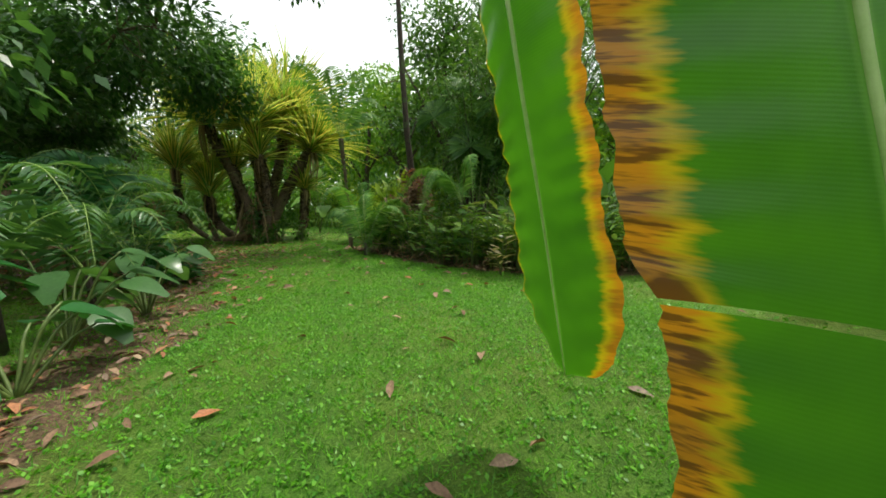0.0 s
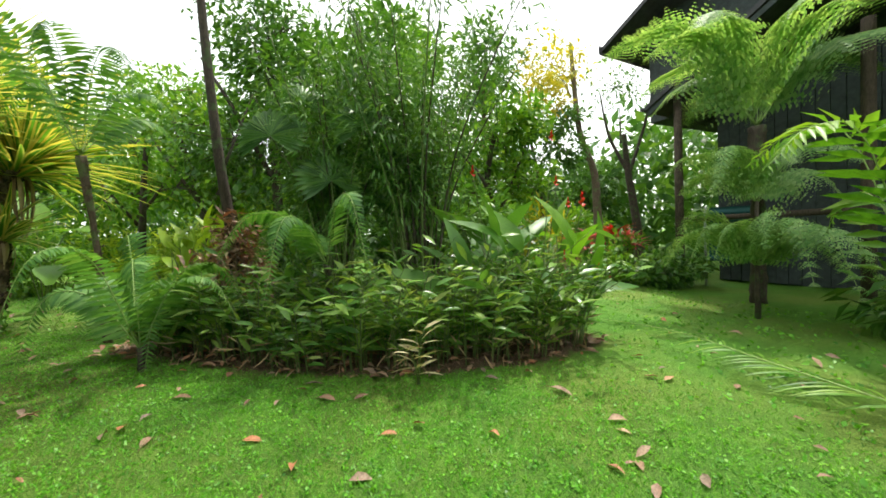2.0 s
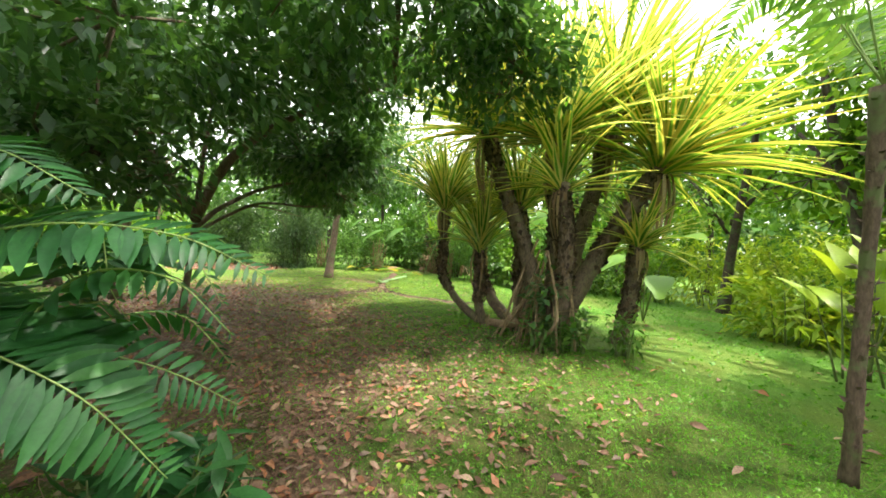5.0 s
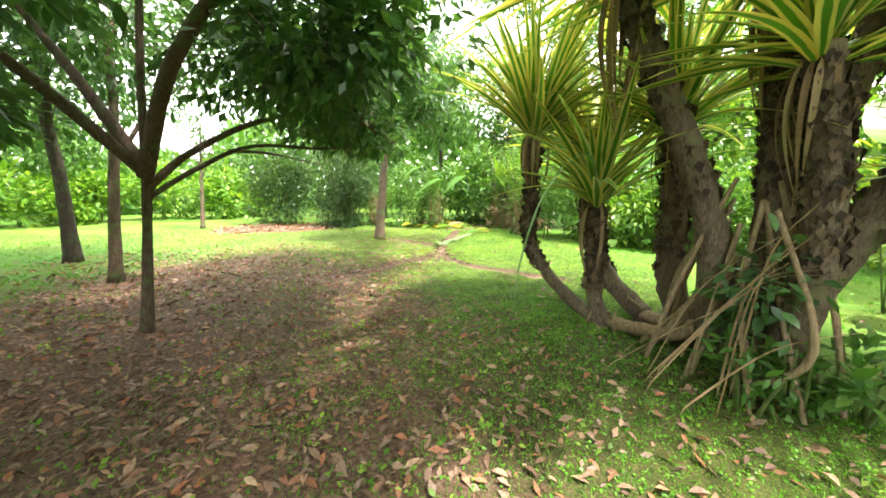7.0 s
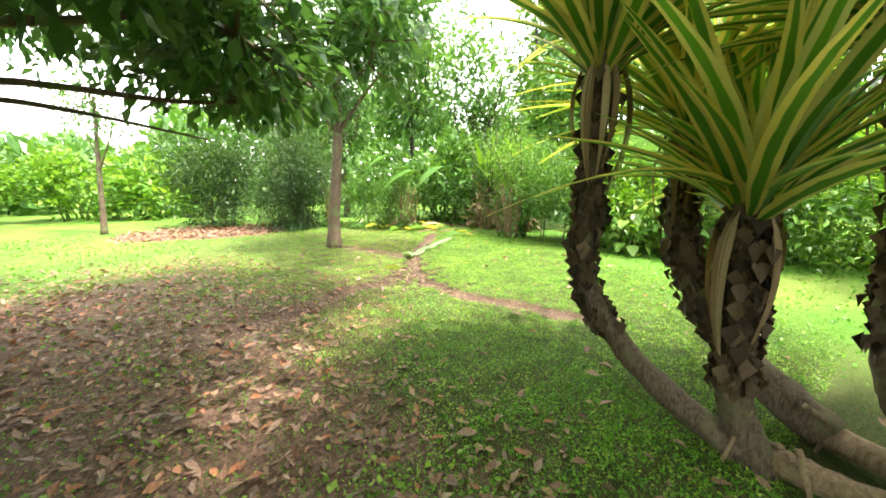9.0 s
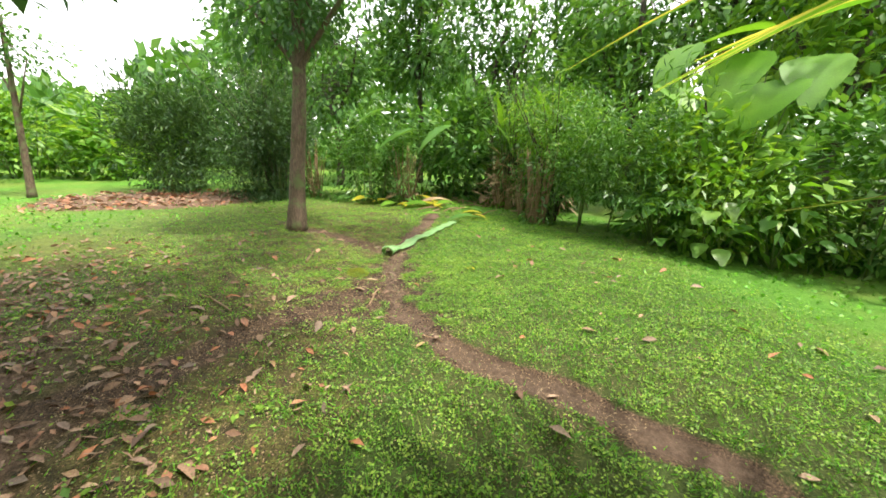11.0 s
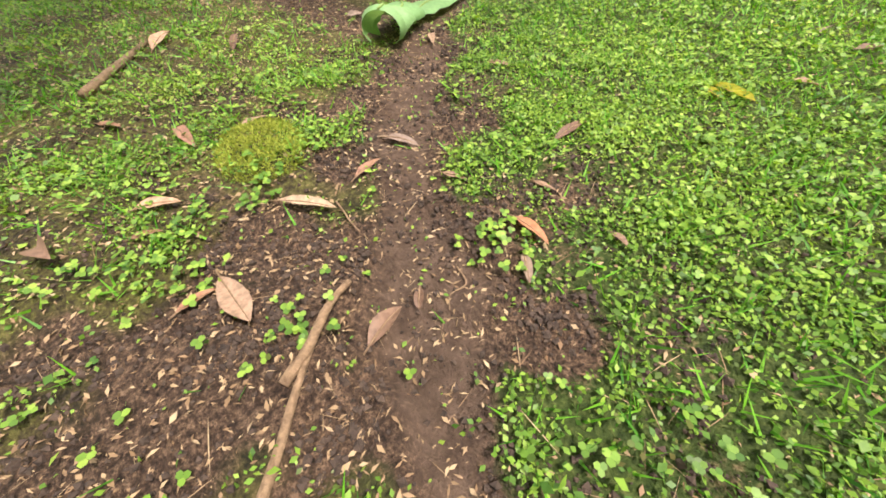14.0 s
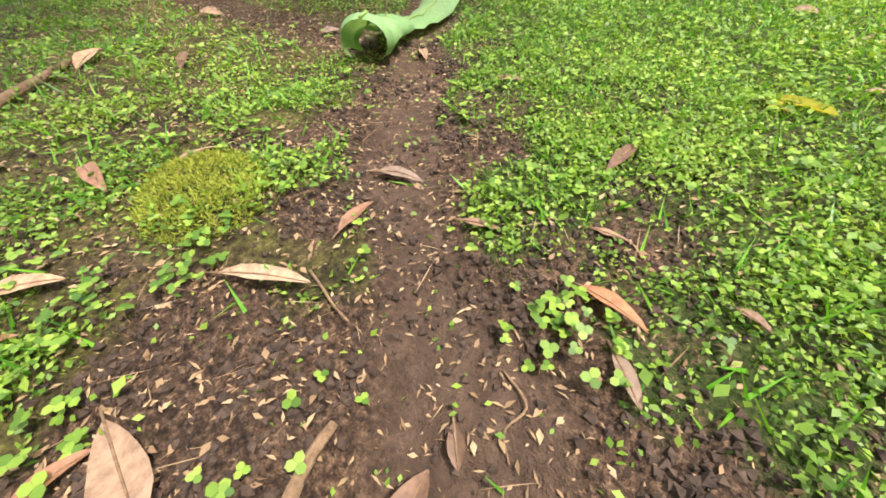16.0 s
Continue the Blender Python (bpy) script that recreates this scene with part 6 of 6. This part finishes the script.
nv = np.array([-0.84, -0.54])
V = np.concatenate([np.stack([p[0] + nv[0] * (off + k), p[1] + nv[1] * (off + k), z], -1) for p in (L0, L1) for k in (0.0, -0.012)])
r = np.arange(48)
F = np.concatenate([np.stack([r, r + 1, r + 1 + 98, r + 98], -1), np.stack([r + 49, r + 147, r + 148, r + 50], -1)])
part("sheet", (V, [F], np.zeros((len(V), 2))), TEAL, screen)
for x, y in ((10.08, 8.02), (10.64, 7.14)):
    part("post", tube([(x, y, -0.05), (x, y, 2.05)], [0.03, 0.03], 8), STEEL, screen)

# ---- distant woods that close the place ----
rng = np.random.default_rng(120)
n = 80000
a = rng.uniform(0, 2 * math.pi, n)
rad = rng.uniform(27, 44, n)


def gap(centre, half, low):
    d = np.abs((np.degrees(a) - centre + 180) % 360 - 180)
    return 1 - (1 - low) * (1 - smooth_step(half * 0.5, half, d))


top = (7.5 + 1.4 * np.sin(a * 7 + 1.0) + 1.1 * np.sin(a * 17 + 2.0) + 0.7 * np.sin(a * 41)) * gap(114, 9, 0.6) * gap(40, 10, 0.5) * gap(188, 10, 0.45) + (rad - 27) * 0.12
P = np.stack([-8 + np.cos(a) * rad, 8 + np.sin(a) * rad, np.abs(top) * rng.uniform(0, 1, n) ** 1.1 + 0.1], -1)
woods = scatter(FLAT, P, sphere_dirs(rng, n) + [0, 0, 0.3], rng.standard_normal((n, 3)), rng.uniform(0.5, 1.1, n))
single("distant_woods", woods, MID_LEAF, "sunlit green woods round the garden", "woods", "", "stuff")


# ---- one long bent leaf that hangs out of the clump over the lawn ----
part("hanging_leaf", ribbon([(-8.3, 11.3, 1.6), (-8.0, 10.7, 2.1), (-7.62, 9.85, 2.03), (-7.35, 9.2, 1.72), (-7.2, 8.85, 1.3), (-7.15, 8.75, 0.95)], 0.036, (0.85, -0.2, 0.3)), BANANA_FALLEN, pines, "pale grey-green bent strap leaf")


# ---- fallen leaves ----
def curled(width=0.4, seed=0, rows=7):
    """A dry leaf along +y with raised, wavy edges and a twisted tip."""
    r = np.random.default_rng(seed)
    V, F, U = blade(rows, width, r.uniform(-0.12, 0.1), r.uniform(0.25, 0.7), r.uniform(0.4, 0.6), 0.06, r.uniform(0.02, 0.10))
    tw = r.uniform(-0.5, 0.5)
    for i in range(len(V)):
        s = V[i, 1]
        V[i, 2] += V[i, 0] * tw * s + 0.02 * math.sin(9 * s + V[i, 0] * 9) * abs(V[i, 0]) / width * 2
    V[:, 2] -= V[:, 2].min()
    return V, F, U


def dry_leaf(x0, y0, x1, y1, w, seed, mat, label, name="fallen_leaf"):
    """One leaf from stalk to tip on the ground, with its rib and stalk."""
    L = math.hypot(x1 - x0, y1 - y0)
    z = float(max(height(x0, y0), height(x1, y1), height((x0 + x1) / 2, (y0 + y1) / 2)))
    V, F, U = curled(min(0.6, 0.72 * w / L), seed)
    g = scatter((V, F, U), [(x0, y0, z + 0.004)], [(x1 - x0, y1 - y0, 0.0)], [(0, 0, 1.0)], L)
    e = thing(name, (x0, y0, z), label, "leaf", "fallen leaves")
    blade_ob = part("leaf_blade", g, mat, e)
    mid = g[0].reshape(-1, 3, 3)[:, 1]
    d = unit(mid[0] - mid[1])
    part("midrib", tube(np.concatenate([[mid[0] + d * L * 0.14], mid + [0, 0, 0.001]]), [0.0022, 0.002, 0.0008], 5), TWIG, blade_ob)


NEAR_LEAVES = [  # stalk x, y; tip x, y; width
    (-13.66, 11.89, -13.48, 11.93, 0.082), (-13.31, 12.11, -13.36, 12.21, 0.06), (-13.84, 12.07, -13.70, 12.20, 0.042), (-13.44, 12.58, -13.31, 12.58, 0.05), (-13.33, 12.52, -13.25, 12.47, 0.035),
    (-13.80, 12.29, -13.86, 12.40, 0.038), (-13.99, 12.47, -13.89, 12.55, 0.042), (-13.69, 12.51, -13.61, 12.56, 0.036), (-13.39, 12.27, -13.34, 12.24, 0.033), (-14.01, 11.73, -13.98, 11.85, 0.05),
    (-13.89, 11.72, -13.87, 11.80, 0.033), (-14.31, 12.06, -14.33, 12.17, 0.04), (-14.39, 11.88, -14.25, 11.92, 0.06), (-15.24, 11.86, -15.42, 11.96, 0.09), (-15.21, 12.24, -15.0, 12.18, 0.05),
    (-13.52, 12.71, -13.44, 12.73, 0.03), (-13.26, 12.73, -13.20, 12.72, 0.034), (-14.71, 13.08, -14.55, 13.0, 0.05), (-14.22, 13.05, -14.12, 13.11, 0.042)]
MORE_LEAVES = [
    (-13.60, 11.79, -13.63, 11.88, 0.035), (-13.64, 13.05, -13.61, 12.87, 0.045), (-14.61, 11.64, -14.51, 11.72, 0.05), (-13.20, 10.65, -13.40, 10.63, 0.08), (-12.99, 13.59, -13.02, 13.78, 0.08),
    (-12.58, 11.45, -12.71, 11.51, 0.06), (-12.69, 11.26, -12.78, 11.38, 0.065), (-12.13, 11.95, -12.08, 11.82, 0.07), (-12.84, 10.71, -13.0, 10.73, 0.08), (-13.89, 10.20, -13.72, 10.34, 0.09),
    (-13.77, 10.70, -13.60, 10.73, 0.07), (-14.40, 11.09, -14.25, 11.13, 0.06), (-13.47, 10.30, -13.64, 10.35, 0.09), (-13.98, 10.52, -13.94, 10.68, 0.07), (-12.75, 11.86, -12.75, 11.72, 0.06),
    (-14.71, 10.89, -14.86, 10.94, 0.08), (-13.70, 10.97, -13.84, 10.99, 0.06)]
LAWN_LEAVES = [
    (-1.27, 6.41, -1.09, 6.31, 0.09), (0.04, 5.84, 0.19, 5.67, 0.09), (-0.56, 5.27, -0.41, 5.21, 0.08), (2.16, 4.95, 2.24, 4.73, 0.09), (0.43, 4.89, 0.56, 4.84, 0.07), (-1.25, 5.51, -1.21, 5.66, 0.08),
    (-2.99, 7.25, -2.78, 7.1, 0.09), (-2.45, 6.59, -2.34, 6.73, 0.09), (-0.06, 6.28, 0.12, 6.17, 0.08), (2.11, 4.13, 2.15, 4.02, 0.06), (1.94, 3.82, 1.87, 3.72, 0.07), (-2.83, 8.73, -2.62, 8.69, 0.09), (1.74, 5.5, 1.84, 5.38, 0.07)]
for i, q in enumerate(NEAR_LEAVES + MORE_LEAVES + LAWN_LEAVES):
    dry_leaf(*q, 900 + i, DRY, "curled brown dry leaf lying on the path" if i < 19 else "dry brown leaf lying on the lawn")
dry_leaf(-13.58, 13.61, -13.39, 13.55, 0.06, 960, YELLOW_LEAF, "yellow fallen leaf lying on the grass")
dry_leaf(-13.57, 13.55, -13.47, 13.52, 0.05, 961, YELLOW_LEAF, "yellow fallen leaf lying on the grass")

rng = np.random.default_rng(130)


def strew(n, x0, x1, y0, y1, chance, sizes, templates, mat, name, label, category, lift=0.004, tilt=0.3):
    """Many flat bits strewn where chance(x, y) says, as one object of stuff."""
    x, y = rng.uniform(x0, x1, n), rng.uniform(y0, y1, n)
    keep = rng.random(n) < chance(x, y)
    x, y = x[keep], y[keep]
    P = np.stack([x, y, height(x, y) + lift], -1)
    a = rng.uniform(0, 2 * math.pi, len(x))
    D = np.stack([np.cos(a), np.sin(a), rng.uniform(-0.1, tilt, len(x))], -1)
    N = np.stack([rng.normal(0, tilt, len(x)), rng.normal(0, tilt, len(x)), np.ones(len(x))], -1)
    L = rng.uniform(*sizes, len(x))
    k = rng.integers(0, len(templates), len(x))
    geo = join([scatter(T, P[k == i], D[k == i], N[k == i], L[k == i]) for i, T in enumerate(templates) if (k == i).any()])
    return single(name, geo, mat, label, category, "", "stuff")


def last_steps(x, y):
    return np.exp(-(((x + 13.8) / 1.3) ** 2 + ((y - 12.5) / 1.2) ** 2) ** 2)


CURLS = [curled(0.42, s, 3) for s in range(6)]
strew(38000, -18, -4, 2.2, 11.2, lambda x, y: littered(x, y) * 0.75, (0.05, 0.125), CURLS[:3] + [OVAL, diamond(0.5, -0.25, 0.5), diamond(0.4, 0.3, -0.4), OVAL], DRY, "leaf_litter", "thick litter of brown dry leaves under the shade tree", "leaf litter", 0.012, 0.45)
strew(9000, -6, 0.5, -1.0, 8.0, lambda x, y: littered(x, y) * 0.4, (0.06, 0.14), CURLS, DRY, "edge_litter", "reddish dry leaves along the shady edge", "leaf litter", 0.012, 0.4)
strew(4500, -18, 6, -1, 16, lambda x, y: (0.2 + 0.5 * smooth_step(-1.2, -4.0, x) * smooth_step(7, 5, y)) * (1 - last_steps(x, y)), (0.07, 0.17), CURLS, DRY, "scattered_leaves", "scattered brown leaves on the lawn", "leaf litter", 0.015, 0.35)
strew(2500, -25, -20, 7, 12.5, lambda x, y: littered(x, y) * 0.6, (0.1, 0.2), CURLS, DRY, "litter_heap", "brown litter under the dark bush", "leaf litter", 0.02, 0.5)
strew(1600, -3, 4, 5, 9.6, lambda x, y: (worn(x, y) > 0.3) * 0.8, (0.08, 0.18), CURLS, DRY, "bed_litter", "dry leaves at the foot of the island bed", "leaf litter", 0.015, 0.4)
strew(90000, -16.8, -10.5, 9.5, 14.8, lambda x, y: 0.10 + 0.6 * worn(x, y) + 0.4 * mossy(x, y), (0.005, 0.024), [FLAT, SLIM_FLAT, SPEAR_FLAT], STRAW, "dry_bits", "small dry bits of leaf and straw on the soil", "leaf litter", 0.003, 0.5)
strew(7000, -15.8, -10.5, 9.5, 14.8, lambda x, y: 0.22 + 0.6 * worn(x, y), (0.03, 0.10), [blade(3, 0.02, 0.05, 0.3)], STRAW, "dry_straws", "thin dry straws on the soil", "leaf litter", 0.004, 0.25)

# sticks, fruit, and the rolled banana leaf on the path
for i, (a, b, r) in enumerate((((-13.32, 11.95), (-13.47, 12.14), 0.011), ((-14.85, 11.6), (-15.33, 11.84), 0.018), ((-13.74, 12.21), (-13.6, 12.22), 0.003), ((-12.31, 12.01), (-12.08, 12.11), 0.007), ((-13.11, 11.83), (-13.42, 12.06), 0.009),
                               ((-13.41, 12.38), (-13.31, 12.3), 0.0022), ((-14.2, 10.3), (-13.6, 10.55), 0.012))):
    rg = np.random.default_rng(970 + i)
    p, q = np.array([*a, 0.0]), np.array([*b, 0.0])
    line = curve_through([p, p * 0.65 + q * 0.35 + rg.normal(0, 0.012, 3) * [1, 1, 0], p * 0.3 + q * 0.7 + rg.normal(0, 0.01, 3) * [1, 1, 0], q], 14)
    line[:, 2] = height(line[:, 0], line[:, 1]).max() + r * 0.7
    single("stick", tube(line, [r, r * 0.9, r * 0.6], 8, 0.08, rg), TWIG, "dry brown stick lying on the path" if r > 0.005 else "thin dry twig lying on the soil", "stick", "sticks")
bm = bmesh.new()
bmesh.ops.create_icosphere(bm, subdivisions=2, radius=0.026)
for v in bm.verts:
    v.co.z *= 0.85
    v.co *= 1 + 0.06 * math.sin(v.co.x * 130)
V = np.array([v.co[:] for v in bm.verts]) + [-12.56, 12.41, float(height(-12.56, 12.41)) + 0.02]
F = np.array([[v.index for v in f.verts] for f in bm.faces])
bm.free()
single("fallen_fruit", (V, [F]), LIGHT_LEAF, "small round yellow-green fallen fruit", "fruit")

rolled = thing("fallen_banana_leaf", (-14.65, 12.8, float(height(-14.65, 12.8))), "rolled green banana leaf lying along the path", "banana leaf")
line = curve_through([(-14.63, 12.78, 0), (-14.95, 13.15, 0), (-15.55, 14.15, 0), (-16.0, 14.85, 0), (-16.3, 15.35, 0)], 60)
V, U, F = [], [], []
cols = 15
t = unit(np.gradient(line, axis=0))
sd = np.stack([t[:, 1], -t[:, 0], np.zeros(len(t))], -1)
for i in range(61):
    s = i / 60
    r = 0.075 * (1 - 0.2 * s) * (1 + 0.12 * math.sin(i * 1.3) + 0.08 * math.sin(i * 3.1))
    flat = 1.0 - 0.55 * min(1.0, s * 4)
    z = float(height(line[i, 0], line[i, 1]))
    open_l, open_r = -2.5 + 0.35 * math.sin(i * 0.9) + 1.2 * min(1.0, s * 4), 2.2 + 0.3 * math.sin(i * 0.7 + 1) - 1.0 * min(1.0, s * 4)
    for j in range(cols):
        f = open_l + (open_r - open_l) * j / (cols - 1)
        V.append(line[i] + sd[i] * math.sin(f) * r * (1.25 + 0.4 * (1 - flat)) + np.array([0, 0, z + (r + math.cos(f) * r) * flat + 0.003]))
        U.append((j / (cols - 1), s))
for i in range(60):
    for j in range(cols - 1):
        F.append((i * cols + j, i * cols + j + 1, (i + 1) * cols + j + 1, (i + 1) * cols + j))
bl = part("leaf_blade", (np.array(V), [np.array(F)], np.array(U)), BANANA_FALLEN, rolled)
part("midrib", tube(np.array(V).reshape(61, cols, 3)[:, 7] + [0, 0, 0.002], [0.006, 0.003], 6), RIB, bl)

# yellowing cut leaves, stump stone and log about the lawn
rg = np.random.default_rng(140)
for i in range(48):
    x, y = -19.0 + rg.normal(0, 1.3), 15.9 + rg.normal(0, 1.0)
    a = rg.uniform(0, 6.3)
    single("cut_leaf", scatter(blade(6, 0.3, 0.1, 0.2, 0.4, 0.05, 0.08), [(x, y, float(height(x, y)) + 0.05)], [(math.cos(a), math.sin(a), rg.uniform(0.05, 0.3))], [(0.2, 0.1, 1.0)], rg.uniform(0.5, 1.0)),
           (YELLOW_LEAF, LIGHT_LEAF, MID_LEAF, STRAW)[i % 4], ("yellow", "light green", "green", "dry straw-coloured")[i % 4] + " cut leaf on the debris heap", "leaf", "cut leaves")
for i in range(40):
    x, y, a = -18.6 + rg.normal(0, 1.2), 16.9 + rg.normal(0, 0.8), rg.uniform(0, 6.3)
    L = rg.uniform(0.5, 1.2)
    z = float(height(x, y)) + 0.03
    single("cut_stalk", tube([(x, y, z), (x + math.cos(a) * L / 2, y + math.sin(a) * L / 2, z + 0.05), (x + math.cos(a) * L, y + math.sin(a) * L, z + 0.02)], [0.018, 0.012], 6), TWIG, "dry cut stalk on the debris heap", "stalk", "cut stalks")

# ---- ground cover: moss cushions, clover, herbs and grass ----
PATCH = wave_field(9, 16, 0.35)


def turf_at(x, y):
    return np.clip((1.05 - 1.7 * worn(x, y) - 0.9 * littered(x, y)) * (1 - 0.62 * mossy(x, y) * np.clip(0.75 + 0.6 * PATCH(x * 0.7, y * 0.7), 0.2, 1.4)), 0.015, 1)


def cover(n, box_, chance, T, sizes, mat, name, label, up, lift=0.0, wide=None):
    x, y = rng.uniform(box_[0], box_[1], n), rng.uniform(box_[2], box_[3], n)
    keep = rng.random(n) < chance(x, y)
    x, y = x[keep], y[keep]
    k = len(x)
    P = np.stack([x, y, height(x, y) + lift * rng.random(k)], -1)
    a = rng.uniform(0, 2 * math.pi, k)
    D = np.stack([np.cos(a), np.sin(a), rng.uniform(*up, k)], -1)
    N = np.stack([rng.normal(0, 0.7, k), rng.normal(0, 0.7, k), np.ones(k)], -1)
    L = rng.uniform(*sizes, k)
    return single(name, scatter(T, P, D, N, L, wide), mat, label, "grass", "", "stuff")


SCALE = (np.array([(0, 0, 0), (-0.33, 0.5, 0.06), (0, 1, -0.08), (0.33, 0.5, 0.06)], float), [np.array([(0, 1, 2, 3)])], np.zeros((4, 2)))
GRASS = (np.array([(-0.055, 0, 0), (0.055, 0, 0), (0, 1, -0.1)], float), [np.array([(0, 1, 2)])], np.zeros((3, 2)))
HERB = diamond(0.62, 0.1, 0.15, 0.5)

cover(440000, (-15.6, -11.8, 10.8, 14.2), lambda x, y: last_steps(x, y) * turf_at(x, y) * np.clip(0.72 + 0.75 * PATCH(x, y), 0.06 + 0.3 * (1 - mossy(x, y)), 1), SCALE, (0.006, 0.017), CLOVER, "fine_herbs", "fine low creeping herbs beside the path", (-0.05, 0.9), 0.02)
cover(520000, (-19.5, -8.0, 7.0, 17.5), lambda x, y: near_end(x, y) * (1 - 0.9 * last_steps(x, y)) * turf_at(x, y) * np.clip(0.72 + 0.7 * PATCH(x, y) + 0.3 * CRUMB(x, y), 0.04, 1), SCALE, (0.010, 0.028), CLOVER, "creeping_herbs", "dense small-leaved creeping herbs in the lawn", (-0.05, 0.7), 0.035)
cover(210000, (-19, -8, 7.5, 17), lambda x, y: near_end(x, y) * turf_at(x, y) * 0.7, GRASS, (0.03, 0.075), LAWN, "short_grass", "short green grass between the herbs", (0.4, 1.6), 0.0)
cover(420000, (-9.5, 4.0, -1.5, 11.5), lambda x, y: near_start(x, y) * turf_at(x, y) * np.clip(0.45 + 0.45 * SPECK(x * 1.6, y * 1.6) + 0.5 * CRUMB(x * 0.8, y * 0.8), 0.03, 1), SCALE, (0.013, 0.032), LAWN, "lawn_herbs", "mown lawn of small-leaved herbs", (0.0, 0.9), 0.015)
cover(330000, (-9.5, 4.0, -1.5, 11.5), lambda x, y: near_start(x, y) * turf_at(x, y) * 0.8, GRASS, (0.03, 0.07), LAWN, "lawn_grass", "mown green lawn grass", (0.4, 1.8), 0.0)
cover(56000, (-24, 8, -1, 19), lambda x, y: (1 - np.maximum(near_end(x, y), near_start(x, y))) * turf_at(x, y) * 0.75, HERB, (0.03, 0.075), LAWN, "far_lawn_grass", "mown green lawn grass further off", (0.1, 1.2), 0.0)
cover(26000, (-17, -4, 2.5, 11), lambda x, y: np.clip(PATCH(x * 0.4, y * 0.4) - 0.2, 0, 1) * (littered(x, y) > 0.15) * 0.8, HERB, (0.03, 0.07), CLOVER, "seedlings", "green seedlings among the leaf litter", (0.0, 0.8), 0.05)

# clover with three round leaflets on thin stalks
leaflet = (HEX * [1.45, 1, 1], [np.array([(0, 1, 2, 3, 4, 5)])], HEX[:, :2])
three = scatter(leaflet, np.zeros((3, 3)), np.stack([np.cos(np.arange(3) * 2.094), np.sin(np.arange(3) * 2.094), np.full(3, 0.1)], -1), np.tile([0, 0, 1.0], (3, 1)), 1.0)
three = (three[0][:, [0, 1, 2]], three[1], three[2])
n = 6500
x, y = rng.uniform(-15.4, -12.0, n), rng.uniform(10.8, 14.2, n)
keep = (rng.random(n) < np.clip(0.25 + 0.7 * PATCH(x + 3, y), 0, 1) * np.clip(1.05 - worn(x, y), 0.06, 1))
for cx, cy in ((-13.9, 11.87), (-13.87, 12.03), (-13.69, 11.81), (-13.77, 11.74), (-13.44, 12.49), (-14.04, 12.27), (-13.38, 12.5), (-13.43, 12.02)):
    k = 16
    x, y = np.concatenate([x, cx + rng.normal(0, 0.045, k)]), np.concatenate([y, cy + rng.normal(0, 0.045, k)])
    keep = np.concatenate([keep, np.full(k, True)])
x, y = x[keep], y[keep]
k = len(x)
z = height(x, y) + rng.uniform(0.012, 0.04, k)
a = rng.uniform(0, 6.28, k)
single("clover", scatter(three, np.stack([x, y, z], -1), np.stack([np.cos(a), np.sin(a), rng.normal(0, 0.15, k)], -1), np.stack([rng.normal(0, 0.25, k), rng.normal(0, 0.25, k), np.ones(k)], -1), rng.uniform(0.010, 0.017, k)),
       CLOVER, "three-leaved clover patches beside the path", "clover", "", "stuff")
# a cushion of yellow-green moss
n = 5000
r, a = np.sqrt(rng.random(n)) * 0.18, rng.uniform(0, 6.28, n)
x, y = -14.13 + r * np.cos(a) * 1.1, 12.10 + r * np.sin(a) * 0.8
P = np.stack([x, y, height(x, y) + 0.035 * (1 - (r / 0.18) ** 2)], -1)
single("moss_cushion", scatter(SLIM, P, sphere_dirs(rng, n) + [0, 0, 0.8], rng.standard_normal((n, 3)), rng.uniform(0.008, 0.02, n)),
       leaf_mat("moss", [(0.1, (0.16, 0.22, 0.02)), (1.0, (0.42, 0.46, 0.06))], 0.8, 0.2), "cushion of yellow-green moss beside the path", "moss", "", "stuff")
# crumbs of soil on the trodden path
octa = (np.array([(1, 0, 0), (-1, 0, 0), (0, 1, 0), (0, -1, 0), (0, 0, 0.8), (0, 0, -0.8)], float), [np.array([(0, 2, 4), (2, 1, 4), (1, 3, 4), (3, 0, 4), (2, 0, 5), (1, 2, 5), (3, 1, 5), (0, 3, 5)])], np.zeros((6, 2)))
n = 85000
x, y = rng.uniform(-14.9, -12.2, n), rng.uniform(11.0, 13.4, n)
keep = rng.random(n) < worn(x, y) * (1 - 0.8 * trodden(x, y)) * np.clip(0.5 + 0.6 * PATCH(x - 5, y), 0.05, 1)
x, y = x[keep], y[keep]
single("soil_crumbs", scatter(octa, np.stack([x, y, height(x, y) + 0.002], -1), sphere_dirs(rng, len(x)), sphere_dirs(rng, len(x)), 0.002 + 0.010 * rng.random(len(x)) ** 2.2), SOIL, "loose dark crumbs of soil on the path", "soil", "", "stuff", False)
